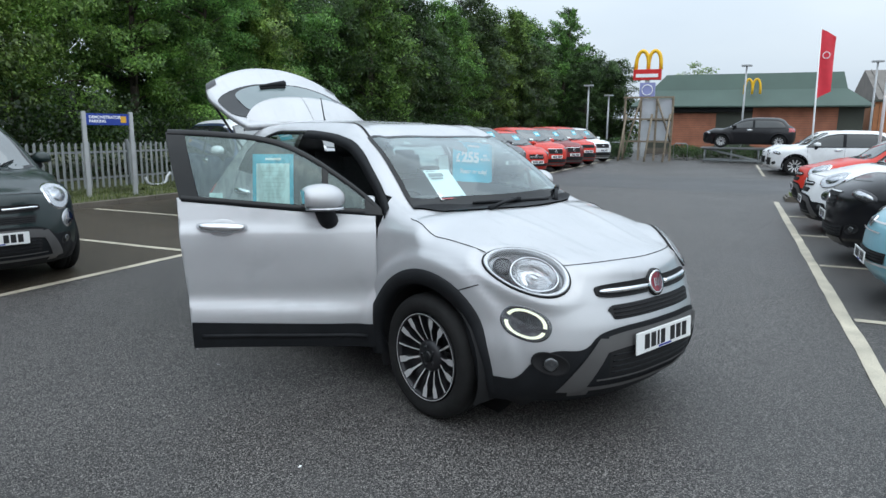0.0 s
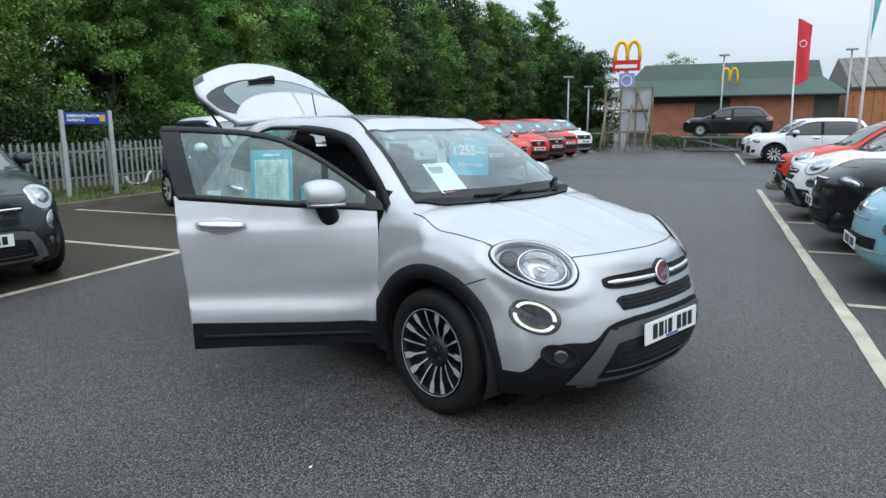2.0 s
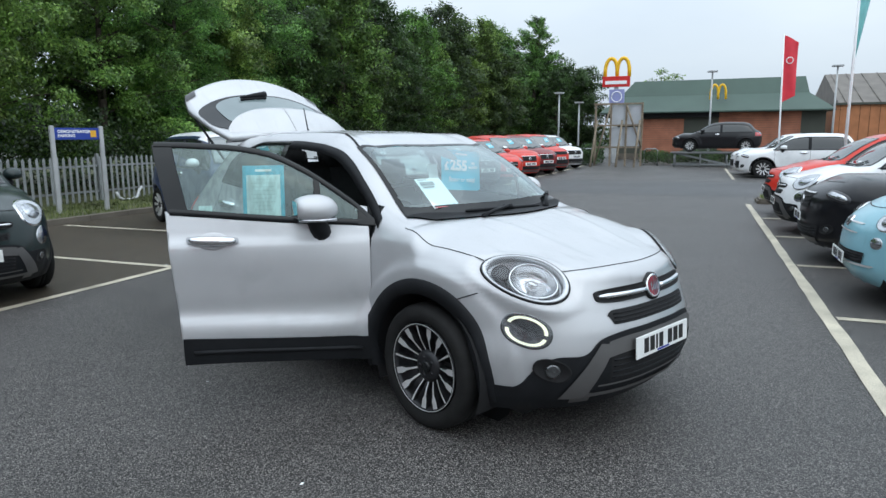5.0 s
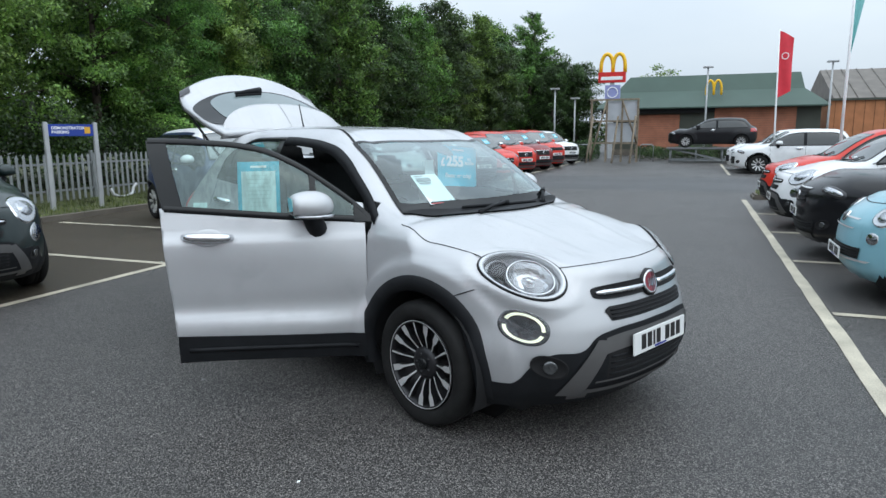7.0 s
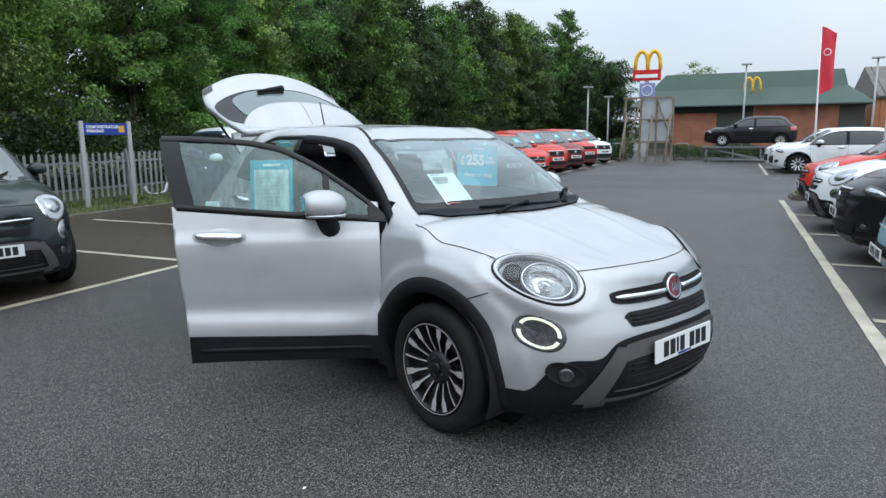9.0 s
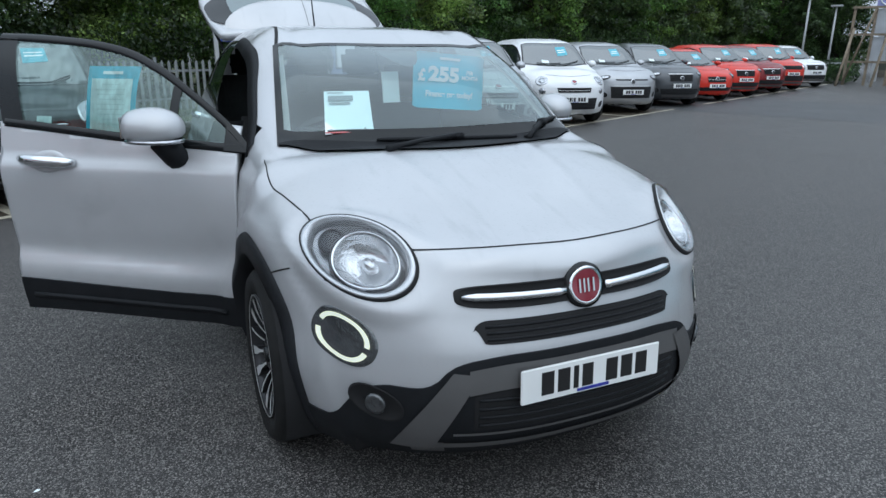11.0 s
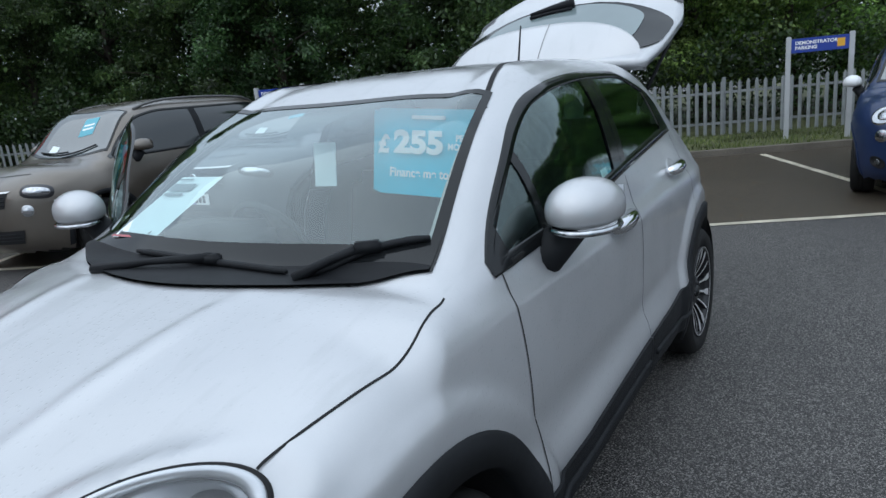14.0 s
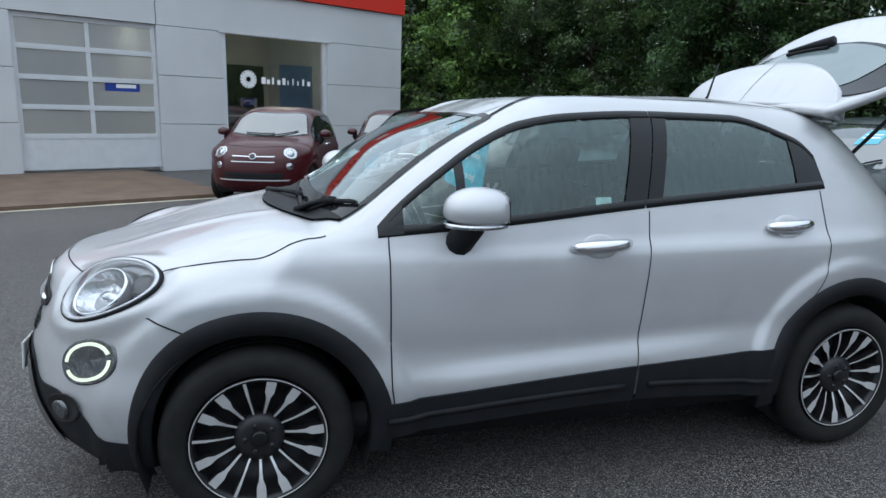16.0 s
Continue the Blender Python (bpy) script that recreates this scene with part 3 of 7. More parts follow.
def plate(parent, m):
    """A number plate: white board with plain dark bars in place of its characters."""
    ob = part("number_plate", box_bm(-0.26, 0.26, -0.0555, 0.0555, 0, 0.008, 0.003), M_PLATEW, parent, "white number plate with dark bars", False)
    ob.matrix_basis = m
    x = -0.19
    for w in (0.044, 0.044, 0.018, 0.040, None, 0.044, 0.044, 0.044):
        if w is None:
            x += 0.036
            continue
        if w not in PLATE_BARS:
            PLATE_BARS[w] = bpy.data.meshes.new("bar")
            tmp = box_bm(0, w, -0.036, 0.038, 0.0078, 0.0095)
            tmp.to_mesh(PLATE_BARS[w])
            tmp.free()
            PLATE_BARS[w].materials.append(M_PLATEK)
        part("bar", PLATE_BARS[w], None, ob, smooth=False).matrix_basis = pose(x, 0, 0)
        x += w + 0.014
    part("dealer_strip", box_bm(-0.06, 0.06, -0.050, -0.040, 0.0078, 0.0092), M_BLUEINK, ob, smooth=False)
    return ob


def frame_at(p, n, up=(0, 0, 1)):
    """A pose at p whose z axis is n and whose x runs to the right, seen from outside."""
    n = Vector(n).normalized()
    r = Vector(up).cross(n).normalized()
    u = n.cross(r)
    m = Matrix((r, u, n)).transposed().to_4x4()
    m.translation = p
    return m


def grid(n, m):
    a, b = np.meshgrid(np.linspace(0, 1, m), np.linspace(0, 1, n))
    return a, b


def sheets(name, grids, material, parent, label=""):
    """Several grids of points as one mesh."""
    vs, fs = [], []
    for pts in grids:
        r, c, _ = pts.shape
        k = len(vs)
        vs += [tuple(p) for p in pts.reshape(-1, 3)]
        fs += [(k + i * c + j, k + i * c + j + 1, k + (i + 1) * c + j + 1, k + (i + 1) * c + j) for i in range(r - 1) for j in range(c - 1)]
    return part(name, mesh_from(name, vs, fs, material), None, parent, label)


def side_patch(S, sign, x0, x1, lo, hi, off=0.0, n=24, m=6, lean=(0, 0)):
    """Body-side points between two height curves from x0 to x1."""
    a, b = grid(m, n)
    x = x0 + (x1 - x0) * a
    zl = lo(x) if callable(lo) else lo + 0 * x
    zh = hi(x) if callable(hi) else hi + 0 * x
    z = zl + (zh - zl) * b
    x = x + (lean[0] * (1 - a) + lean[1] * a) * np.maximum(z - 1.1, 0)
    return S.side(x, np.minimum(z, S.k["cap"](x)) if "cap" in S.k else z, sign, off)


def arch(S, parent, cx, sign, r0, r1, cz, off, material, a0=-12, a1=192, name="wheel_arch_trim", tight=0.0):
    """Cladding ring round a wheel opening, with a lip turned inward."""
    t = np.radians(np.linspace(a0, a1, 40))
    rows = []
    for r, o in ((r0, -0.05), (r0, off), (r1 - 0.006, off), (r1, 0.001)):
        x, z = cx + (r - tight * np.clip(np.cos(t), 0, 1) ** 1.5) * np.cos(t), np.maximum(cz + r * np.sin(t), S.low + 0.012)
        rows.append(S.side(x, z, sign, o))
    return sheet(name, np.array(rows), material, parent)


def seat_bm(x, y, w=0.26, rake=0.22):
    """A front seat: cushion, raked back and headrest, rounded."""
    bm = box_bm(x - 0.26, x + 0.26, y - w, y + w, 0.42, 0.60, 0.06)
    box_bm(-0.09, 0.07, -w, w, 0, 0.62, 0.06, bm, Matrix.Translation((x - 0.26, y, 0.52)) @ Matrix.Rotation(-rake, 4, "Y"))
    box_bm(-0.05, 0.05, -0.14, 0.14, 0.65, 0.85, 0.045, bm, Matrix.Translation((x - 0.27, y, 0.52)) @ Matrix.Rotation(-rake, 4, "Y"))
    return bm


def wiper(name, parent, pts, normal, material=None):
    """A wiper: blade along pts (4 or more), with a raised spine and an arm clip."""
    n = Vector(normal).normalized()
    p = [Vector(q) for q in pts]
    vs, fs = tube([q + n * 0.012 for q in p], 0.008, 6)
    blade = part(name, mesh_from(name, vs, fs, M_BLACKPL), None, parent)
    return blade


LAMP = dict(c=(.4845, .636, .8518), az=.7507, el=.7019, rx=.2191, ry=.1174, tilt=.3428, sink=.0184, egg=-.1476)


def lamp_axes(sg):
    """Right, up and outward directions of a headlight, turned to its long axis; seen from outside for the left lamp."""
    n = np.array([math.cos(LAMP["el"]) * math.cos(LAMP["az"]), math.cos(LAMP["el"]) * math.sin(LAMP["az"]), math.sin(LAMP["el"])])
    r = np.cross([0, 0, 1], n)
    r /= np.linalg.norm(r)
    u = np.cross(n, r)
    ct, st = math.cos(LAMP["tilt"]), math.sin(LAMP["tilt"])
    m = np.array([1, sg, 1])
    return (r * ct + u * st) * m, (u * ct - r * st) * m, n * m, np.array(LAMP["c"]) * m


def egg_lamp(sg, car):
    """The open car's headlight: gasket, pale bezel, smoked pocket, chrome-rimmed bowl, indicator, clear egg-shaped lens."""
    A, B, N, C = lamp_axes(sg)
    th = np.linspace(0, 2 * np.pi, 65)

    def ring(name, prof, mtl, parent, ca=0.0, cb=0.0, ra=LAMP["rx"], rb=LAMP["ry"], egg=LAMP["egg"], label=""):
        rows = []
        for f, h in prof:
            a, b = ca + f * ra * np.cos(th), cb + f * rb * np.sin(th) * (1 + egg * np.cos(th))
            drop = LAMP["sink"] * (a / LAMP["rx"]) ** 2
            rows.append(C + a[:, None] * A + b[:, None] * B + (h - drop)[:, None] * N)
        return sheet(name, np.array(rows), mtl, parent, label)
    lamp = ring("headlight", [(0.99, -0.01), (0.985, 0.010), (0.965, 0.014), (0.90, 0.011), (0.85, -0.002), (0.83, -0.035)], M_LAMPGREY, car, label="egg-shaped headlight with pale bezel")
    ring("gasket", [(1.03, -0.02), (1.022, 0.007), (1.005, 0.011), (0.975, 0.010)], M_DARK, lamp)
    ring("reflector", [(0.84, -0.030), (0.6, -0.050), (0.3, -0.062), (0.0, -0.066)], M_LAMPMID, lamp)
    ring("indicator", [(1.0, -0.040), (0.96, -0.026), (0.6, -0.022), (0.0, -0.020)], M_LAMPDK, lamp, 0.118, 0.006, 0.048, 0.044, 0.0)
    ring("shade", [(1.0, -0.040), (0.985, -0.006), (0.93, -0.004), (0.90, -0.030)], M_LAMPDK, lamp, -0.046, -0.013, 0.128, 0.096, 0.05)
    ring("bowl_rim", [(1.0, -0.030), (0.97, 0.000), (0.93, 0.002), (0.90, -0.020)], M_CHROME, lamp, -0.044, -0.004, 0.124, 0.092, 0.05)
    ring("bulb_bowl", [(1.0, -0.004), (0.9, -0.025), (0.62, -0.055), (0.26, -0.065), (0.22, -0.030), (0.0, -0.026)], M_FACET, lamp, -0.044, -0.006, 0.112, 0.083, 0.05)
    ring("lens", [(0.975, 0.014), (0.93, 0.020), (0.7, 0.030), (0.3, 0.035), (0.0, 0.036)], M_LENS, lamp).visible_shadow = False


def body_details(S, k, car, detail):
    """Lamps, grilles, trims that every car carries; detail 0 far, 1 near."""
    seg = 40 if detail else 20
    for sg in (1, -1):
        hl = k["lamp"]
        c = np.array([hl[0], sg * hl[1], hl[2]])
        n = S.normal(c) * [1, 1, 1]
        n = n + np.array([0.35, 0, 0.0])
        n /= np.linalg.norm(n)
        rx, ry, tilt, e = hl[3], hl[4], hl[5] * sg, hl[6]
        if detail:
            egg_lamp(sg, car)
        elif hl[7] == "round":
            lamp = blob("headlight", S, c, n, oval(rx, ry, e, tilt), [(1.03, -0.004), (1.0, 0.010), (0.93, 0.012)], M_CHROME, car, seg=seg)
            blob("reflector", S, c, n, oval(rx, ry, e, tilt), [(0.93, 0.010), (0.6, 0.004), (0.0, 0.003)], M_LAMPGREY, lamp, seg=seg)
            blob("bulb_bowl", S, c, n, oval(rx * 0.55, ry * 0.6, 2.0, tilt), [(1.0, 0.004), (0.95, 0.014), (0.0, 0.012)], M_LAMPIN, lamp, seg=seg)
            blob("lens", S, c, n, oval(rx, ry, e, tilt), [(0.985, 0.010), (0.93, 0.020), (0.7, 0.030), (0.3, 0.034), (0.0, 0.035)], M_LENS, lamp, seg=seg).visible_shadow = False
        else:
            lamp = blob("headlight", S, c, n, oval(rx, ry, e, tilt), [(1.0, -0.003), (0.98, 0.006), (0.6, 0.012), (0, 0.012)], M_LAMPDK, car, seg=seg)
            blob("bulb_bowl", S, c, n, oval(rx * 0.8, ry * 0.6, 2.6, tilt), [(1.0, 0.010), (0.95, 0.016), (0.0, 0.017)], M_LAMPIN, lamp, seg=seg)
        if "lamp2" in k:
            l2 = k["lamp2"]
            c = np.array([l2[0], sg * l2[1], l2[2]])
            n = S.normal(c)
            l2o = blob("running_lamp", S, c, n, oval(l2[3], l2[4], 2.2, l2[5] * sg), [(1.04, -0.003), (0.98, 0.007), (0.9, 0.005), (0.0, 0.003)], M_FOGGLASS if k.get("lit") else M_LAMPGREY, car, seg=seg)
            if k.get("lit"):
                an = np.linspace(0, 2 * np.pi, 48)
                ga, gb = oval(l2[3], l2[4], 2.2, l2[5] * sg)(an)
                ring = np.stack([S.decal(c, n, ga * f, gb * f, 0.009) for f in (0.69, 0.84)])
                q = 48
                half = ring[:, [i for i in range(q)], :]
                up_arc = half[:, 1:23]
                lo_arc = half[:, 25:47]
                sheets("light_strip", [up_arc, lo_arc], M_DRL, l2o, "glowing pale yellow light strip")
            blob("lens", S, c, n, oval(l2[3], l2[4], 2.2, l2[5] * sg), [(0.97, 0.008), (0.6, 0.015), (0, 0.017)], M_LENS if detail else M_LAMPIN, l2o, seg=seg)
        if "fog" in k:
            f = k["fog"]
            c = np.array([f[0], sg * f[1], f[2]])
            n = S.normal(c) + np.array([0.5, 0, 0])
            fo = blob("fog_recess", S, c, n, oval(0.094, 0.056, 2.2, 0.30 * sg), [(1, 0.010), (0.93, 0.013), (0.86, 0.008), (0, 0.007)], M_DARK, car, seg=24)
            blob("fog_lamp", S, c, n, oval(0.034, 0.034), [(1, 0.008), (0.95, 0.02), (0.6, 0.016), (0, 0.02)], M_FOGGLASS, fo, seg=20)


def glass_side(S, sign, k, x0, x1, parent, material, name, n=26, off=-0.002, lean=(0, 0)):
    lo, up = curve(k["belt_glass"]), curve(k["dlo"])
    return sheet(name, side_patch(S, sign, x0, x1, lambda x: lo(x) + 0.0, lambda x: np.maximum(up(x) - 0.012, lo(x) + 0.004), off, n, 10, lean), material, parent)


def frame_side(S, sign, k, x0, x1, parent, off=0.004, top_to=None):
    """Black window surround: an upper band, the waist band."""
    lo, up = curve(k["belt_glass"]), curve(k["dlo"])
    x = np.linspace(x0 if top_to is None else top_to[0], x1 if top_to is None else top_to[1], 40)
    zu = np.maximum(up(x), lo(x) + 0.01)
    g1 = np.array([S.side(x, zu + 0.004, sign, 0.0), S.side(x, zu, sign, off), S.side(x, np.maximum(zu - 0.024, lo(x)), sign, off), S.side(x, np.maximum(zu - 0.028, lo(x)), sign, -0.004)])
    x = np.linspace(x0, x1, 40)
    g2 = np.array([S.side(x, lo(x) - 0.012, sign, 0.0), S.side(x, lo(x) - 0.01, sign, off), S.side(x, lo(x) + 0.022, sign, off), S.side(x, lo(x) + 0.024, sign, -0.004)])
    return sheets("window_surround", [g1, g2], M_FRIT, parent)


def mirror_thing(S, k, sign, parent, paint_mat, detail=1):
    """A door mirror: painted shell, glass, black stalk."""
    mx, my, mz = k["mirror"]
    bm = bmesh.new()
    bmesh.ops.create_uvsphere(bm, u_segments=24 if detail else 12, v_segments=14 if detail else 8, radius=1)
    for v in bm.verts:
        x, y, z = v.co
        e = 0.97
        v.co = (math.copysign(abs(x) ** e, x) * (0.122 if x > 0 else 0.150), math.copysign(abs(y) ** e, y) * 0.096, math.copysign(abs(z) ** (e if z > 0 else 0.6), z) * (0.082 if z > 0 else 0.052))
        if v.co.x < -0.103:
            v.co.x = -0.103
    bmesh.ops.transform(bm, verts=bm.verts[:], matrix=Matrix.Translation((mx, sign * my, mz)) @ Matrix.Rotation(radians(-12 * sign), 4, "Z"))
    sh = part("mirror_shell", bm, paint_mat, parent)
    vs, fs = tube([(mx + 0.05, sign * (my - 0.17), mz - 0.15), (mx + 0.03, sign * (my - 0.10), mz - 0.13), (mx, sign * (my - 0.04), mz - 0.055)], [0.055, 0.055, 0.05], 12)
    part("stalk", mesh_from("stalk", vs, fs, M_BLACKPL), None, sh)
    if detail:
        part("mirror_glass", box_bm(-0.107, -0.1045, -0.066, 0.062, -0.034, 0.048, m=Matrix.Translation((mx, sign * my, mz)) @ Matrix.Rotation(radians(-12 * sign), 4, "Z")), M_MIRROR, sh, smooth=False)
        t = np.linspace(-0.9, 2.4, 14)
        vs, fs = tube([(mx + 0.114 * math.cos(a), sign * (my + 0.003 + 0.089 * math.sin(a)), mz - 0.048) for a in t], 0.009, 6)
        part("indicator", mesh_from("indicator", vs, fs, M_LAMPIN), None, sh)
    return sh


def handle(S, parent, x, z, sign, material, length=0.25):
    """A door pull over a shallow dished recess."""
    y = float(S.width(np.array(x - length / 2), np.array(z)))
    t = np.linspace(0, 1, 9)
    pts = [(x - length * q, sign * (y + 0.006 + 0.026 * math.sin(math.pi * q) ** 0.5), z + 0.010 * q) for q in t]
    vs, fs = tube(pts, [0.017 + 0.011 * math.sin(math.pi * q) ** 0.5 for q in t], 8)
    h = part("door_handle", mesh_from("door_handle", vs, fs, material), None, parent)
    c = np.array([x - length / 2, sign * y, z])
    blob("recess", S, c, (0, sign, 0), oval(0.078, 0.046), [(1, 0.0), (0.88, 0.0042), (0.6, 0.0018), (0, 0.0012)], parent.data.materials[0] if parent.data else material, h, seg=20)
    return h


def screen_pts(S, k, a, b, off=0.0):
    """Windscreen points: a across from -1 to 1, b from base to top."""
    w = k["screen"]
    y = a * (w["yb"] + (w["yt"] - w["yb"]) * b)
    x0, x1 = w["xb"] - w["cb"] * a ** 2, w["xt"] - w["ct"] * a ** 2
    return S.over(x0 + (x1 - x0) * b, y, off)


def screen(S, k, car, glass_m, opaque):
    a, b = grid(44, 44) if not opaque else grid(14, 30)
    sheet("windscreen", screen_pts(S, k, a * 2 - 1, b, 0.002), glass_m, car, "clear windscreen with rain film" if not opaque else "").visible_shadow = opaque
    e = 0.032
    q = np.linspace(0, 1, 30)
    gs = []
    for lo_, hi_, ax in ((-0.01, 0.055, "b"), (0.965, 1.006, "b")):
        bb, aa = np.meshgrid(np.linspace(lo_, hi_, 4), q * 2 - 1, indexing="ij")
        gs.append(screen_pts(S, k, aa * 1.004, bb, 0.004))
    for s_ in (1, -1):
        aa, bb = np.meshgrid(s_ * np.linspace(1 - e, 1.008, 4), np.linspace(-0.01, 1.006, 20), indexing="ij")
        gs.append(screen_pts(S, k, aa, bb, 0.004))
    sheets("screen_surround", gs, M_FRIT, car)


def in_screen(k, p, grow=0.0):
    w = k["screen"]
    a = 0.0
    for _ in range(5):
        xs, xe = w["xb"] - w["cb"] * a * a, w["xt"] - w["ct"] * a * a
        b = min(max((p.x - xs) / (xe - xs), 0), 1)
        a = min(abs(p.y) / (w["yb"] + (w["yt"] - w["yb"]) * b), 1.2)
    x0, x1 = w["xb"] - w["cb"] * a * a, w["xt"] - w["ct"] * a * a
    return abs(a) < 0.99 and x1 + 0.012 < p.x < x0 - 0.012 and p.z > k["screen"].get("zmin", 1.0)


def simple_car(name, label, k, paint_mat, m, plate_on=True, card=True, wheels="ten", roof=None, group=""):
    """A parked car seen from some way off: full body, dark glass, lamps, wheels."""
    S = Shape(k)
    car = tagged(new(name), label, "car", group)
    bm = shell_bm(S, 70, 44, 12)
    wells = ((0.0, k["r"]), (-k["wb"], k["r"]))
    ra = k["arch"]
    bmesh.ops.delete(bm, geom=[f for f in bm.faces if any(abs(f.calc_center_median().y) > 0.45 and (f.calc_center_median().x - cx) ** 2 + (f.calc_center_median().z - k["r"]) ** 2 < (ra + 0.012) ** 2 for cx, _ in wells) or f.calc_center_median().z < S.low + 0.01], context="FACES")
    roof_z = k.get("roof_from", 9)
    if roof:
        top = take(bm, lambda c: c.z > S.top(c.x) - 0.09 and k["screen"]["xt"] + 0.02 > c.x > k["roof_end"])
        part("roof", top, roof, car)
    part("body", bm, paint_mat, car)
    part("underbody", box_bm(-k["wb"] - 0.5, 0.5, -0.62, 0.62, 0.17, 0.7, 0.03), M_DARK, car)
    for cx in (0.0, -k["wb"]):
        for sg in (1, -1):
            wheel(car, cx, sg * (k["hw"] - 0.115), k["r"], 0.20, sg, wheels)
            arch(S, car, cx, sg, ra, ra + k.get("clad", 0.05), k["r"], 0.008, M_BLACKPL if k.get("clad") else paint_mat)
    for sg in (1, -1):
        if k.get("clad"):
            sheet("sill_trim", side_patch(S, sg, -ra - 0.02, -k["wb"] + ra + 0.02, S.low + 0.02, 0.43, 0.008), M_BLACKPL, car)
        frame_side(S, sg, k, k["dlo"][-1][0], k["dlo"][0][0], car)
        glass_side(S, sg, k, k["dlo"][-1][0] + 0.04, k["dlo"][0][0] - 0.04, car, M_DKGLASS, "side_glass", off=0.0025)
        xp = k["pillar"]
        lo, up = curve(k["belt_glass"]), curve(k["dlo"])
        sheet("pillar", side_patch(S, sg, xp - 0.05, xp + 0.05, lambda x: lo(x), lambda x: up(x) - 0.02, 0.006, 4, 8), M_BLACKPL, car)
        mirror_thing(S, k, sg, car, roof or paint_mat, 0)
        for xd in (k["dlo"][-1][0] - 0.02, xp - 0.02):
            z = np.linspace(0.42, float(lo(xd)), 14)
            ribbon("shut_line", S.side(xd + 0 * z, z, sg, 0.0015), 0.008, M_DARK, car, (0, sg, 0))
        handle(S, car, xp + 0.30, float(lo(xp)) - 0.10, sg, M_CHROME if k.get("chrome", 1) else paint_mat)
    screen(S, k, car, M_WETGLASS, True)
    body_details(S, k, car, 0)
    y = np.linspace(-k["bonnet"][1], k["bonnet"][1], 20)
    xb = k["bonnet"][0] - k["bonnet"][2] * (y / k["bonnet"][1]) ** 2
    ribbon("shut_line", S.over(xb, y, 0.002), 0.010, M_DARK, car, (0.5, 0, 0.8))
    if k.get("crease"):
        x_front(S, k, car)
    for gi, g in enumerate(() if k.get("crease") else k["grilles"]):
        z0, z1, hw_, kind = g
        a, b = grid(5, 17)
        yy = (a * 2 - 1) * hw_ * (1 - 0.06 * (1 - b))
        pts = S.decal((0.9, 0, 0), (1, 0, 0), yy, z0 + (z1 - z0) * b, 0.005 + 0.004 * gi)
        mat_ = {"dark": M_DARK, "chrome": M_ALLOY, "black": M_BLACKPL, "grey": M_GREYPL, "paint": paint_mat}[kind]
        gr = sheet("grille" if kind == "dark" else "front_trim", pts, mat_, car)
        if kind == "dark" and z1 - z0 > 0.07:
            for i in range(1, 4):
                zz = z0 + (z1 - z0) * i / 4
                yy = np.linspace(-hw_ * 0.93, hw_ * 0.93, 14)
                vs, fs = tube(S.decal((0.9, 0, 0), (1, 0, 0), yy, 0 * yy + zz, 0.005 + 0.004 * gi), 0.006, 5)
                part("slat", mesh_from("slat", vs, fs, M_BLACKPL), None, gr)
    if "badge" in k and not k.get("crease"):
        z = k["badge"]
        p = S.decal((0.9, 0, 0), (1, 0, 0), np.array([0.0]), np.array([z]), 0.0)[0]
        n = S.normal(p)
        b1 = blob("badge", S, p, n, oval(0.058, 0.058), [(1, 0.004), (0.97, 0.016), (0.85, 0.018), (0, 0.018)], M_CHROME, car, seg=20)
        blob("badge_face", S, p, n, oval(0.045, 0.045), [(1, 0.0195), (0, 0.022)], M_BADGE if k.get("red_badge") else M_LAMPDK, b1, seg=20)
    if plate_on and not k.get("crease"):
        z = k["plate"]
        p = S.decal((0.9, 0, 0), (1, 0, 0), np.array([0.0]), np.array([z]), 0.035)[0]
        plate(car, frame_at(p, (1, 0, 0.02)))
    if card:
        cb = sheet("price_card", screen_pts(S, k, *np.meshgrid(np.linspace(0.16, 0.52, 6), np.linspace(0.46, 0.78, 5)), 0.006), M_TEALPALE, car, "teal price card behind the windscreen")
        for bb in (0.56, 0.63):
            sheet("price_bar", screen_pts(S, k, *np.meshgrid(np.linspace(0.2, 0.47, 6), np.linspace(bb, bb + 0.03, 3)), 0.0085), M_WHITE, cb)
        sheet("paper", screen_pts(S, k, *np.meshgrid(np.linspace(-0.42, -0.2, 5), np.linspace(0.13, 0.3, 4)), 0.006), M_PAPER, car)
    vs, fs = tube(screen_pts(S, k, np.linspace(-0.6, 0.15, 8), np.linspace(0.10, 0.16, 8), 0.02), 0.009, 5)
    part("wiper", mesh_from("wiper", vs, fs, M_BLACKPL), None, car)
    vs, fs = tube(screen_pts(S, k, np.linspace(0.05, 0.75, 8), np.linspace(0.07, 0.17, 8), 0.02), 0.009, 5)
    part("wiper", mesh_from("wiper", vs, fs, M_BLACKPL), None, car)
    if k.get("rails"):
        for sg in (1, -1):
            x = np.linspace(k["roof_end"] + 0.35, k["screen"]["xt"] - 0.15, 14)
            p = S.over(x, sg * k["hw"] * 0.66, 0.0)
            p[:, 2] += 0.05 * np.sin(np.linspace(0, np.pi, 14)) ** 0.4
            vs, fs = tube(p, 0.018, 6)
            part("roof_rail", mesh_from("roof_rail", vs, fs, M_GREYPL), None, car)
    for sg in (1, -1):
        zz = k["belt_glass"][0][1] - 0.12
        xr = float(S.xr(np.array(zz)))
        a, b = grid(6, 6)
        o = S.side(xr + 0.06 + 0.28 * a, zz - 0.08 + 0.18 * b, sg, 0.004)
        sheet("tail_lamp", o, M_REDLAMP, car)
    car.matrix_basis = m
    return car


